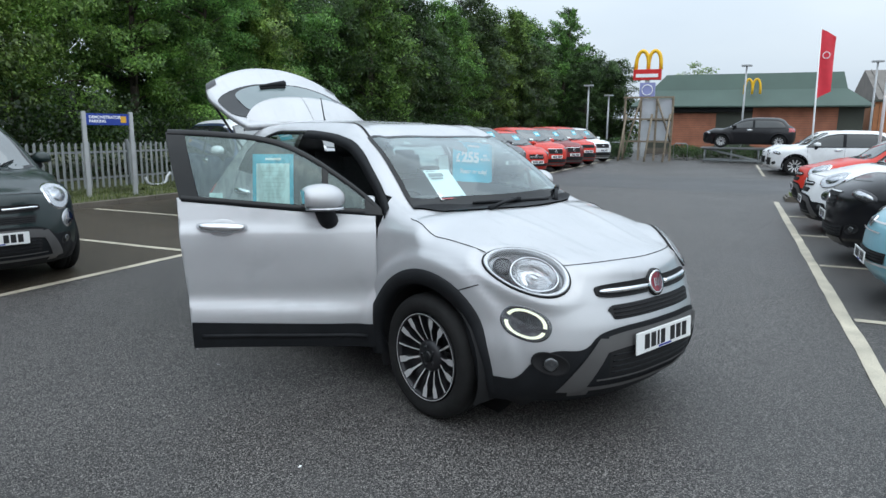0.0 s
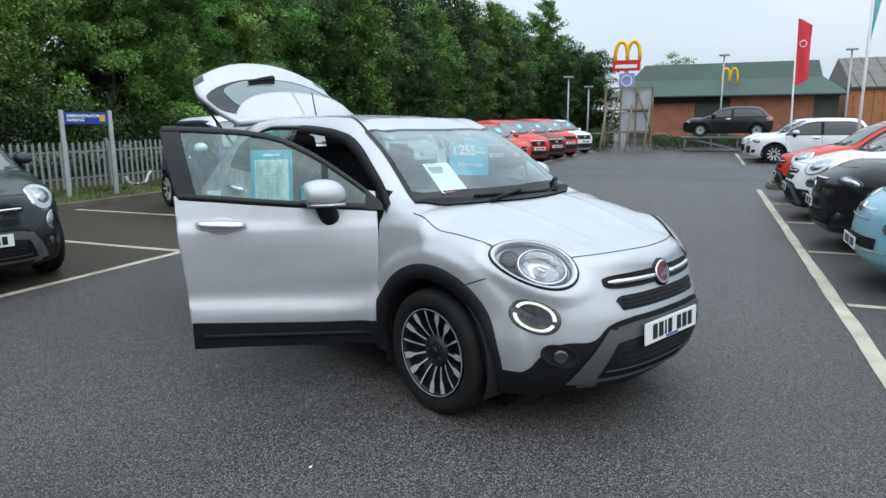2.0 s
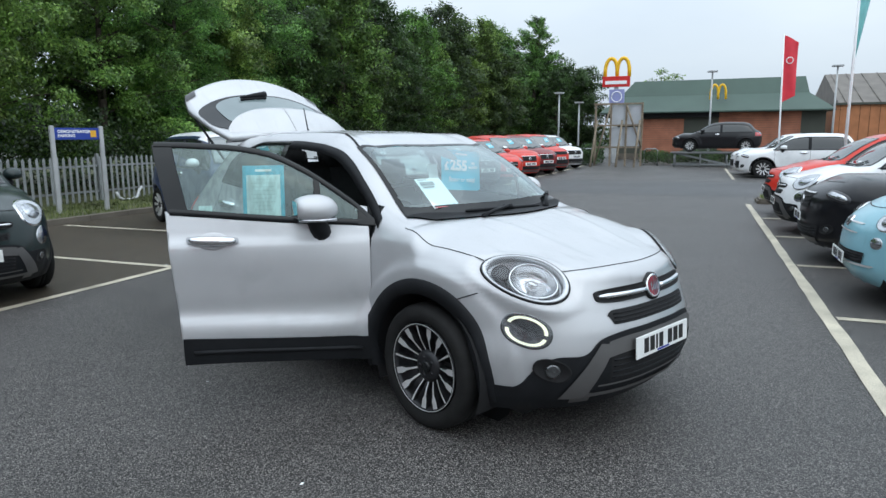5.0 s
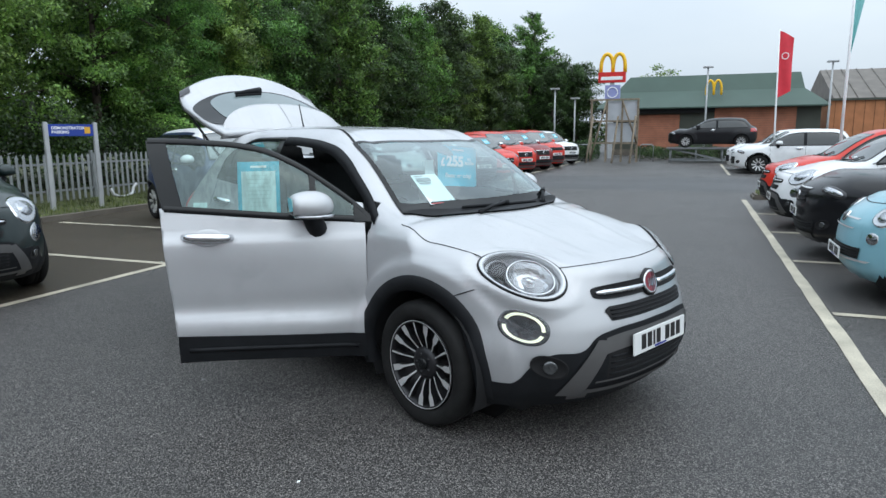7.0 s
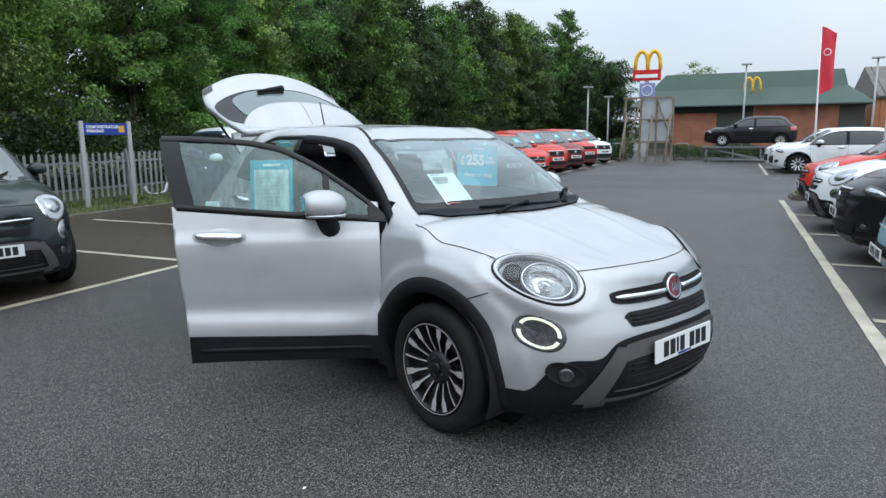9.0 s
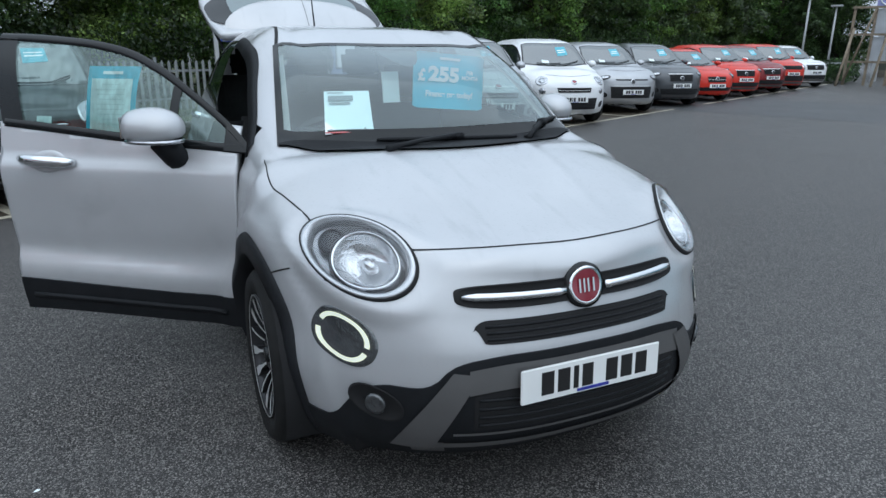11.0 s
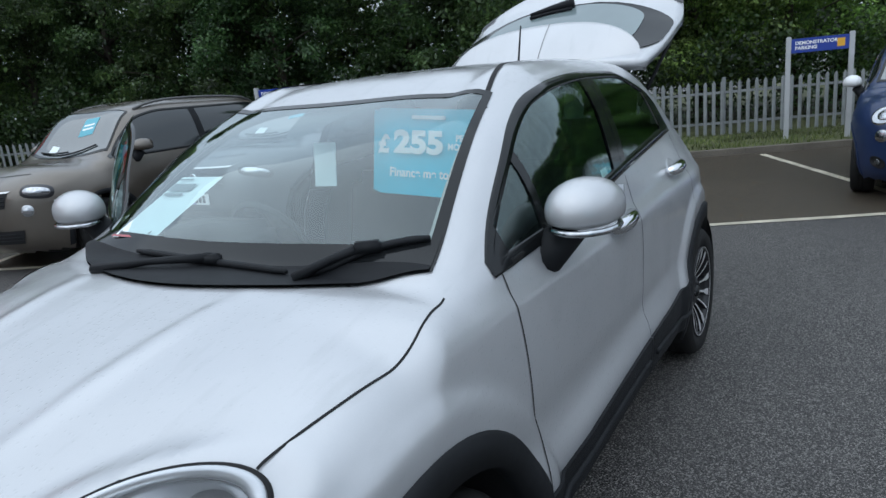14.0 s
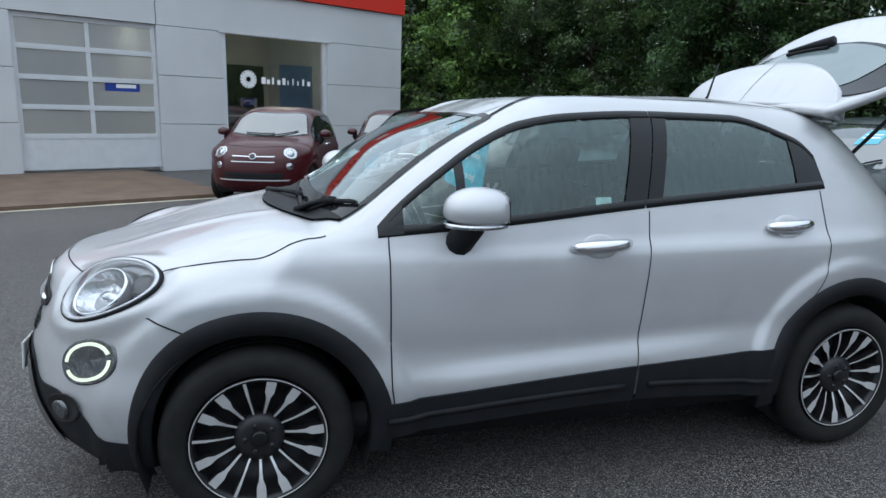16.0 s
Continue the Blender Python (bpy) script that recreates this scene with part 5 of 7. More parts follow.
    pane("rear_window", 0.08, 0.635, 0.985, 0.006, M_FRIT, "rear window with dark printed border")
    pane("clear_area", 0.13, 0.605, 0.74, 0.009, M_REARGLASS, "rear glass with its sky reflection painted as a pale colour")
    q_ = gate_pt(np.array([0.60, 0.585, 0.565, 0.54]), np.array([0.06, -0.02, -0.16, -0.34]), 0.03)
    vs, fs = tube([tuple(p_) for p_ in q_], [0.030, 0.026, 0.018, 0.010], 8)
    wip = part("rear_wiper", mesh_from("rear_wiper", vs, fs, M_BLACKPL), None, gate)
    q_ = gate_pt(np.array([0.55, 0.535, 0.52]), np.array([0.05, -0.14, -0.34]), 0.018)
    vs, fs = tube([tuple(p_) for p_ in q_], 0.010, 6)
    part("blade", mesh_from("blade", vs, fs, M_BLACKPL), None, wip)
    for sg in (1, -1):
        vv, ww = np.meshgrid(np.linspace(0.80, 0.96, 5), sg * np.linspace(0.86, 1.005, 4), indexing="ij")
        sheet("gate_lamp", gate_pt(vv, ww, 0.004), M_LAMPDK, gate)
    # roof spoiler: a rounded panel standing proud of the glass
    a, b = grid(14, 36)
    aa = a * 2 - 1
    bb = b * (1 - np.abs(aa) ** 2.4) ** (1 / 1.8)
    spx = -2.535 - 0.08 * aa ** 2 - 0.23 * bb * (1 - 0.5 * aa ** 2)
    spz = 1.560 - 0.022 * aa ** 2 + 0.215 * bb + 0.020 * np.sin(np.pi * np.clip(bb, 0, 1) * 0.85)
    spo = np.stack([spx, aa * 0.575, spz], -1)
    spoiler = sheet("spoiler", spo, M_SILVER, gate, "rounded silver roof spoiler", thick=0.08, inward=(-0.75, 0, -0.65))
    ribbon("seam", np.stack([spx[:, 18], aa[:, 18] * 0.575, spz[:, 18] + 0.0015], -1), 0.004, M_GREYPL, spoiler, (0.57, 0, 0.82))
    for sg in (1, -1):
        vs, fs = tube([(-2.80, sg * 0.50, 1.30), tuple(gate_pt(np.array(0.62), np.array(sg * 0.96), -0.05))], 0.010, 8)
        part("gas_strut", mesh_from("gas_strut", vs, fs, M_BLACKPL), None, car)
    # rear lamps
    for sg in (1, -1):
        c = np.array([-3.22, sg * 0.76, 0.98])
        blob("tail_lamp", S, c, (-0.75, sg * 0.65, 0), oval(0.13, 0.085, 2.6), [(1, 0), (0.95, 0.015), (0, 0.018)], M_REDLAMP, car, seg=30)

    # roof rails' seam and aerial
    for sg in (1, -1):
        x = np.linspace(-2.48, -0.88, 60)
        line(S.over(x, sg * curve([(-2.5, .44), (-1.6, .475), (-1.25, .495), (-1.05, .525), (-.88, .565)])(x), 0.002), (0, 0.2 * sg, 1), 0.016)
    base = S.over(-2.335, 0.0)
    vs, fs = tube([tuple(base), (base[0] - 0.02, 0, base[2] + 0.03), (base[0] - 0.07, 0, base[2] + 0.20)], [0.012, 0.006, 0.004], 8)
    part("aerial", mesh_from("aerial", vs, fs, M_BLACKPL), None, car)

    # wipers and cowl
    ca, cv = np.meshgrid(np.linspace(-1.0, 1.0, 60), np.linspace(0, 1, 16))
    sheet("cowl", screen_pts(S, k, ca, -0.008 + (0.02 + 0.185 * (1 - ca ** 2)) * cv, 0.010), M_BLACKPL, car)
    round_ = np.clip((np.abs(ca) - 0.78) / 0.22, 0, 1)
    frit0 = 0.004 + 0.185 * (1 - ca ** 2)
    sheet("frit_band", screen_pts(S, k, ca, frit0 + (0.075 + 0.085 * round_ ** 3) * cv, 0.0075), M_FRIT, car)
    for nm, aa, bb, arm in ((("wiper", (-0.229, -0.306), (-0.195, 0.34), (-0.085, -0.312)), ("wiper", (-0.185, 0.376), (-0.37, 0.658), (-0.17, 0.386)))):
        q = np.linspace(0, 1, 12)
        P = S.over(aa[0] + (bb[0] - aa[0]) * q, aa[1] + (bb[1] - aa[1]) * q, 0.018)
        vs, fs = tube(P, [0.006] + [0.010] * 10 + [0.006], 6)
        w1 = part(nm, mesh_from(nm, vs, fs, M_BLACKPL), None, car)
        mid = P[6]
        ap = S.over(arm[0], arm[1], 0.012)
        vs, fs = tube([tuple(ap), tuple((ap + mid) / 2 + [0, 0, 0.012]), tuple(mid + [0, 0, 0.012])], [0.014, 0.010, 0.013], 8)
        part("arm", mesh_from("arm", vs, fs, M_BLACKPL), None, w1)
        part("clip", box_bm(-0.016, 0.016, -0.034, 0.034, -0.006, 0.022, 0.005, m=Matrix.Translation(Vector(mid)) @ Matrix.Rotation(math.atan2(P[7][1] - P[5][1], P[7][0] - P[5][0]) - math.pi / 2, 4, "Z")), M_BLACKPL, w1)

    # cabin
    floor_bm = box_bm(-2.9, 0.1, -0.74, 0.74, 0.24, 0.36, 0.02)
    part("cabin_floor", floor_bm, M_DASH, car)
    dash = box_bm(-0.78, -0.22, -0.72, 0.72, 0.60, 0.98, 0.08)
    box_bm(-0.50, -0.16, -0.66, 0.66, 0.90, 1.045, 0.05, dash)
    box_bm(-0.70, -0.44, -0.57, -0.17, 0.98, 1.105, 0.04, dash)
    part("dashboard", dash, M_DASH, car)
    for y in (0.37, -0.37):
        part("seat", seat_bm(-1.28, y), M_SEAT, car)
    bench = box_bm(-2.35, -1.9, -0.62, 0.62, 0.42, 0.62, 0.05)
    box_bm(-0.08, 0.08, -0.66, 0.66, 0, 0.74, 0.05, bench, Matrix.Translation((-2.35, 0, 0.55)) @ Matrix.Rotation(-0.3, 4, "Y"))
    for y in (-0.4, 0.0, 0.4):
        box_bm(-0.05, 0.05, -0.14, 0.14, 0.72, 0.93, 0.04, bench, Matrix.Translation((-2.36, y, 0.55)) @ Matrix.Rotation(-0.3, 4, "Y"))
    part("rear_bench", bench, M_SEAT, car)
    part("parcel_shelf", box_bm(-2.95, -2.42, -0.62, 0.62, 0.96, 0.99, 0.01), M_DASH, car)
    part("boot_floor", box_bm(-3.2, -2.42, -0.58, 0.58, 0.36, 0.66, 0.02), M_DASH, car)
    vs, fs = lathe([(0.17, -0.014), (0.186, 0.0), (0.17, 0.014), (0.156, 0.0), (0.17, -0.014)], 36, "z")
    st = part("steering_wheel", mesh_from("steering_wheel", vs, fs, M_DASH), None, car)
    st.matrix_basis = pose(-0.83, -0.37, 0.985, 0, -62, 0)
    part("hub", box_bm(-0.16, 0.16, -0.05, 0.05, -0.03, 0.0, 0.02), M_DASH, st)
    a, b = grid(10, 16)
    head = S.over(-2.5 + 1.55 * a, (b * 2 - 1) * 0.52, -0.035)
    sheet("headlining", head, M_TRIMGREY, car)
    # camera pod and mirror at the top of the windscreen
    pa, pb = np.meshgrid(np.linspace(-1, 1, 14), np.linspace(0, 1, 10))
    sheet("sensor_pod", screen_pts(S, k, pa * (0.07 + 0.15 * pb ** 0.8), 0.74 + 0.255 * pb + 0.03 * (pa ** 2 - 1) * (1 - pb), -0.012), M_FRIT, car, "dark sensor housing at the top of the windscreen")
    for sg in (1, -1):
        sheet("pillar_lining", screen_pts(S, k, *np.meshgrid(sg * np.linspace(0.93, 1.02, 4), np.linspace(0, 1, 12)), -0.05), M_TRIMGREY, car)
    # cards behind the windscreen
    c0, c1 = Vector((-0.868, 0.112, 1.163)), Vector((-0.898, 0.535, 1.128))
    r_ = (c1 - c0).normalized()
    u_ = Vector((-0.10, 0.03, 1.0))
    n_ = r_.cross(u_).normalized()
    u_ = n_.cross(r_)
    fm = Matrix((r_, u_, n_)).transposed().to_4x4()
    fm.translation = (c0 + c1) / 2 + u_ * 0.142
    a, b = grid(6, 16)
    ee = np.sqrt(np.clip(1 - np.clip((np.abs(a * 2 - 1) - 0.90) / 0.1, 0, 1) ** 2, 0, 1))
    flat = np.stack([(a - 0.5) * 0.425, (b - 0.5) * 0.284 * (0.93 + 0.07 * ee), 0 * a], -1)
    price = sheet("price_card", flat, M_TEALFILM, car, "teal price card with white lettering")
    price.matrix_basis = fm
    for nm, words, size, dx, dy in (("pound_text", "£", 0.078, -0.168, 0.022), ("price_text", "255", 0.098, -0.035, 0.030), ("month_text", "PER\nMONTH", 0.028, 0.122, 0.036), ("finance_text", "Finance me today!", 0.041, 0.0, -0.068)):
        tm = text_mesh(nm, words, size, M_WHITE, bold=0.05 if size > 0.06 else 0.03)
        part(nm, tm, None, price, smooth=False).matrix_basis = Matrix.Translation((dx, dy, 0.010)) @ Matrix.Diagonal((1.25 if nm == "price_text" else 0.95, 1, 1, 1))
    part("heading_bar", box_bm(-0.06, 0.06, 0.108, 0.120, 0.004, 0.010), M_WHITE, price, smooth=False)
    pap = [Vector(q) for q in ((-0.28, -0.508, 1.118), (-0.28, -0.300, 1.118), (-0.533, -0.235, 1.272), (-0.533, -0.440, 1.272))]
    pm = mesh_from("paper", [*pap], [(0, 1, 2, 3)], M_PAPER, False)
    sheet_ob = part("spec_sheet", pm, None, car, "white printed sheet behind the windscreen", smooth=False)
    def on_paper(a0, a1, b0, b1):
        q = []
        for b_ in (b0, b1):
            row = []
            for a_ in (a0, a1):
                v = pap[0].lerp(pap[1], a_).lerp(pap[3].lerp(pap[2], a_), b_)
                row.append(np.array(v) + [0.003, 0, 0.005])
            q.append(row)
        return np.array(q)
    for q in ((0.06, 0.42, 0.92, 0.945), (0.08, 0.62, 0.74, 0.86), (0.1, 0.55, 0.66, 0.70), (0.1, 0.14, 0.05, 0.09), (0.8, 0.84, 0.06, 0.10)):
        sheet("print_bar", on_paper(*q), M_INK, sheet_ob)
    sheets("red_edge", [on_paper(0.0, 1.0, 0.0, 0.03)], M_REDLAMP, sheet_ob)
    tag = part("hanging_tag", box_bm(-0.002, 0.002, -0.045, 0.045, -0.075, 0.075), M_PAPER, car, "white hanger tag on the mirror", False)
    tag.matrix_basis = pose(-0.80, -0.03, 1.27, 0, -8, 4)
    return car


DOOR_OPEN = 58


# ---- setting ----
def noise_grid_plane(name, x0, x1, y0, y1, nx, ny, material, z=0.0, amp=0.0):
    a, b = np.meshgrid(np.linspace(x0, x1, nx), np.linspace(y0, y1, ny))
    p = np.stack([a, b, z + 0 * a], -1)
    return sheet(name, p, material)


def asphalt(name, base, chip, scale=95.0, tint=(1, 1, 1)):
    """Damp asphalt: stone chips of mixed greys in dark binder, with broad damp stains."""
    m = bpy.data.materials.new(name)
    m.use_nodes = True
    n, l = m.node_tree.nodes, m.node_tree.links
    b = n["Principled BSDF"]
    co = n.new("ShaderNodeTexCoord")
    vo = n.new("ShaderNodeTexVoronoi")
    vo.inputs["Scale"].default_value = scale
    l.new(co.outputs["Object"], vo.inputs["Vector"])
    bw = n.new("ShaderNodeSeparateColor")
    l.new(vo.outputs["Color"], bw.inputs[0])
    ra = n.new("ShaderNodeValToRGB")
    e = ra.color_ramp.elements
    e[0].position, e[0].color = 0.0, (base * 0.35, base * 0.35, base * 0.36, 1)
    e[1].position, e[1].color = 1.0, (chip, chip * 0.99, chip * 0.97, 1)
    k = e.new(0.6)
    k.color = (base * 0.95, base * 0.96, base * 1.0, 1)
    k = e.new(0.86)
    k.color = (chip * 0.62, chip * 0.62, chip * 0.62, 1)
    l.new(bw.outputs[0], ra.inputs[0])
    st = n.new("ShaderNodeTexNoise")
    st.inputs["Scale"].default_value, st.inputs["Detail"].default_value = 0.45, 8
    l.new(co.outputs["Object"], st.inputs["Vector"])
    mr = n.new("ShaderNodeMapRange")
    mr.inputs["From Min"].default_value, mr.inputs["From Max"].default_value = 0.3, 0.7
    mr.inputs["To Min"].default_value, mr.inputs["To Max"].default_value = 0.88, 1.14
    l.new(st.outputs["Fac"], mr.inputs["Value"])
    sc = n.new("ShaderNodeVectorMath")
    sc.operation = "SCALE"
    tn = n.new("ShaderNodeVectorMath")
    tn.operation, tn.inputs[1].default_value = "MULTIPLY", tint
    l.new(ra.outputs[0], tn.inputs[0])
    l.new(tn.outputs[0], sc.inputs[0]), l.new(mr.outputs[0], sc.inputs["Scale"])
    l.new(sc.outputs[0], b.inputs["Base Color"])
    b.inputs["Specular IOR Level"].default_value = 0.22
    rr = n.new("ShaderNodeMapRange")
    rr.inputs["From Min"].default_value, rr.inputs["From Max"].default_value = 0.3, 0.7
    rr.inputs["To Min"].default_value, rr.inputs["To Max"].default_value = 0.42, 0.52
    l.new(st.outputs["Fac"], rr.inputs["Value"])
    l.new(rr.outputs[0], b.inputs["Roughness"])
    bp = n.new("ShaderNodeBump")
    bp.inputs["Strength"].default_value, bp.inputs["Distance"].default_value = 0.5, 0.004
    bp.invert = True
    l.new(vo.outputs["Distance"], bp.inputs["Height"])
    l.new(bp.outputs[0], b.inputs["Normal"])
    return m


M_ASPHALT = asphalt("wet_asphalt", 0.048, 0.265, 215, (1.05, 1.0, 0.95))
M_BAY = asphalt("mossy_bay_asphalt", 0.040, 0.14, 160, (1.22, 1.0, 0.72))
M_LINE = mat("worn_line_paint", (0.46, 0.42, 0.33), 0.6, 0, 0.25, 3.0, 0.3, 120, fine=0.25)
M_GRASS = mat("grass", (0.075, 0.082, 0.030), 0.9, 0, 0.35, 2.0, 0.5, 60, fine=0.4)
M_KERB = mat("kerb_concrete", (0.12, 0.105, 0.085), 0.85, 0, 0.2, 3, 0.4, 80, fine=0.2)
M_GALV = mat("galvanised_steel", (0.27, 0.285, 0.29), 0.5, 0.35, 0.15, 5, 0.1, 60, per_piece=0.08)
M_POST = mat("grey_post", (0.45, 0.46, 0.47), 0.5, 0.2, 0.1, 4)
M_SIGNBLUE = mat("sign_blue", (0.015, 0.045, 0.30), 0.4, 0, 0.06, 4)
M_SIGNYEL = mat("sign_yellow", (0.75, 0.40, 0.03), 0.45, 0, 0.05)
M_CLADGREY = mat("grey_wall_panel", (0.60, 0.61, 0.62), 0.5, 0.1, 0.05, 0.8, 0.05, 30)
M_FASCIA = mat("red_fascia", (0.62, 0.03, 0.015), 0.4, 0, 0.05, 1)
M_PAVE = mat("brown_paving", (0.125, 0.082, 0.055), 0.8, 0, 0.25, 2, 0.4, 60, fine=0.2)
M_BRICK = mat("red_brick", (0.40, 0.16, 0.095), 0.85, 0, 0.2, 1.5, 0.3, 40, per_piece=0.12)
M_ROOFGREEN = mat("green_roof", (0.05, 0.085, 0.068), 0.55, 0.1, 0.1, 0.6)
M_PANELGREEN = mat("olive_panel", (0.055, 0.06, 0.045), 0.6, 0, 0.1, 1)
M_YELLOW = mat("yellow_sign", (0.85, 0.50, 0.01), 0.4, 0, 0.04)
M_SIGNRED = mat("red_sign", (0.60, 0.015, 0.015), 0.4, 0, 0.04)
M_SIGNPURPLE = mat("lilac_sign", (0.28, 0.30, 0.55), 0.5, 0, 0.05)
M_TIMBER = mat("weathered_timber", (0.22, 0.18, 0.13), 0.85, 0, 0.25, 6, 0.3, 60)
M_BOARD = mat("grey_board", (0.42, 0.44, 0.47), 0.6, 0, 0.1, 2)
M_WOODCLAD = mat("orange_timber_cladding", (0.42, 0.17, 0.07), 0.7, 0, 0.12, 2)
M_FLAGRED = mat("red_flag", (0.62, 0.03, 0.05), 0.7, 0, 0.1, 3)
M_FLAGTEAL = mat("teal_flag", (0.20, 0.50, 0.50), 0.7, 0, 0.1, 3)
M_BARK = mat("bark", (0.05, 0.04, 0.03), 0.9, 0, 0.3, 8, 0.5, 40)


def leaf_mat(name, c0, c1):
    m = bpy.data.materials.new(name)
    m.use_nodes = True
    n, l = m.node_tree.nodes, m.node_tree.links
    b = n["Principled BSDF"]
    b.inputs["Roughness"].default_value = 0.42
    g = n.new("ShaderNodeNewGeometry")
    r = n.new("ShaderNodeValToRGB")
    r.color_ramp.elements[0].color, r.color_ramp.elements[1].color = (*c0, 1), (*c1, 1)
    l.new(g.outputs["Random Per Island"], r.inputs[0])
    # broad patches of lighter and darker leaves, and each tree a little different
    co = n.new("ShaderNodeTexCoord")
    no = n.new("ShaderNodeTexNoise")
    no.inputs["Scale"].default_value, no.inputs["Detail"].default_value = 1.3, 4
    l.new(co.outputs["Object"], no.inputs["Vector"])
    mr = n.new("ShaderNodeMapRange")
    mr.inputs["From Min"].default_value, mr.inputs["From Max"].default_value = 0.36, 0.66
    mr.inputs["To Min"].default_value, mr.inputs["To Max"].default_value = 0.40, 2.0
    l.new(no.outputs["Fac"], mr.inputs["Value"])
    oi = n.new("ShaderNodeObjectInfo")
    hs = n.new("ShaderNodeHueSaturation")
    hr = n.new("ShaderNodeMapRange")
    hr.inputs["To Min"].default_value, hr.inputs["To Max"].default_value = 0.475, 0.515
    l.new(oi.outputs["Random"], hr.inputs["Value"])
    l.new(hr.outputs[0], hs.inputs["Hue"])
    l.new(mr.outputs[0], hs.inputs["Value"])
    l.new(r.outputs[0], hs.inputs["Color"])
    r = hs
    l.new(r.outputs[0], b.inputs["Base Color"])
    tr = n.new("ShaderNodeBsdfTranslucent")
    mx = n.new("ShaderNodeMixShader")
    mx.inputs[0].default_value = 0.42
    l.new(r.outputs[0], tr.inputs["Color"])
    l.new(b.outputs[0], mx.inputs[1]), l.new(tr.outputs[0], mx.inputs[2])
    l.new(mx.outputs[0], n["Material Output"].inputs[0])
    return m


M_LEAF = [leaf_mat("leaf_mid", (0.036, 0.080, 0.022), (0.185, 0.31, 0.072)), leaf_mat("leaf_light", (0.06, 0.12, 0.028), (0.24, 0.36, 0.085)), leaf_mat("leaf_dark", (0.017, 0.040, 0.015), (0.078, 0.132, 0.040))]
# leaf colours darkened to paint in the shade below the crowns
M_SHADELEAF = leaf_mat("shaded_leaf", (0.012, 0.028, 0.010), (0.045, 0.075, 0.022))

# ground, road lines, verge
tagged(noise_grid_plane("ground", -400, 400, -400, 400, 9, 9, M_ASPHALT), "wet dark grey asphalt", "ground", kind="structure")


def stripe(s0, u0, s1, u1, w=0.1):
    """A painted line on the asphalt between two places of the site."""
    a, b = np.array([s0, u0]), np.array([s1, u1])
    d = (b - a) / np.linalg.norm(b - a)
    n = np.array([-d[1], d[0]]) * w / 2
    ks = max(2, int(np.linalg.norm(b - a) / 0.35))
    rng = np.random.RandomState(int(abs(s0 * 31 + u0 * 17 + s1 * 7)) + 3)
    rows = []
    for t in np.linspace(0, 1, ks):
        p = a + (b - a) * t
        e = rng.uniform(-0.006, 0.006, 2)
        rows.append([(*(p - n * (1 + e[0] * 20)), 0.007), (*(p + n * (1 + e[1] * 20)), 0.007)])
    ob = tagged(sheet("road_line", np.array(rows), M_LINE), "worn off-white painted parking line", "road marking", kind="structure")
    ob.matrix_basis = SITE
    return ob


bays = tagged(sheet("bay_surface", np.array([[(s_, u_, 0.003) for s_ in np.linspace(-7.6, 14.4, 12)] for u_ in (4.93, 7.0, 9.88)]), M_BAY), "damp brownish asphalt of the parking bays", "ground", kind="structure")
bays.matrix_basis = SITE
stripe(-9, 4.9, 14.8, 4.92)
stripe(17, 4.95, 33, 4.98)
for i in range(-4, 5):
    stripe(2.32 + 2.48 * i, 4.95, 2.32 + 2.48 * i, 9.7)
stripe(-6, -2.0, 12.6, -2.0, 0.11)
for i in range(-2, 4):
    stripe(2.38 + 2.48 * i, -2.07, 2.38 + 2.48 * i, -6.8)
stripe(22.2, -2.1, 31, -2.1)

verge = tagged(sheet("verge", np.array([[(s, u, z) for s in np.linspace(-34, 45, 50)] for u, z in ((10.0, 0.09), (10.6, 0.10), (11.6, 0.14), (13.5, 0.2), (30, 0.4))]), M_GRASS), "rough grass verge under the fence", "grass", kind="structure")
verge.matrix_basis = SITE
kb = mesh_from("kerbstone", *(lambda v: (v, [(0, 1, 3, 2), (2, 3, 5, 4), (0, 2, 4), (1, 5, 3)]))([(0.004, 0, 0.0), (0.896, 0, 0.0), (0.004, 0.015, 0.10), (0.896, 0.015, 0.10), (0.004, 0.13, 0.105), (0.896, 0.13, 0.105)]), M_KERB, False)
kerb = tagged(new("kerb"), "mossy concrete kerb along the verge", "kerb", kind="structure")
for i in range(62):
    part("kerbstone", kb, None, kerb, smooth=False).matrix_basis = SITE @ Matrix.Translation((-12.5 + 0.9 * i, 9.88, 0))

# palisade fence
fence = tagged(new("palisade_fence"), "galvanised steel palisade fence along the verge", "fence")
pale_v = [(-0.034, 0, 0), (-0.012, -0.016, 0), (0.012, -0.016, 0), (0.034, 0, 0)]
pv = [(x, y, 0.0) for x, y, _ in pale_v] + [(x, y, 0.98) for x, y, _ in pale_v] + [(-0.006, -0.014, 1.03), (0.006, -0.014, 1.03)]
pale = mesh_from("pale", pv, [(0, 1, 5, 4), (1, 2, 6, 5), (2, 3, 7, 6), (4, 5, 8), (5, 6, 9, 8), (6, 7, 9)], M_GALV, False)
FENCE_U = 11.9
for i in range(290):
    part("pale", pale, None, fence, smooth=False).matrix_basis = SITE @ Matrix.Translation((-20 + 0.155 * i, FENCE_U - 0.03, 0.13 + 0.008 * math.sin(i * 1.7)))
for z in (0.35, 0.92):
    part("rail", box_bm(-20, 45, FENCE_U - 0.01, FENCE_U + 0.03, z, z + 0.045), M_GALV, fence, smooth=False).matrix_basis = SITE
for i in range(24):
    part("post", box_bm(-0.03, 0.03, 0, 0.06, 0, 1.12), M_GALV, fence, smooth=False).matrix_basis = SITE @ Matrix.Translation((-19.9 + 2.75 * i, FENCE_U + 0.03, 0.1))


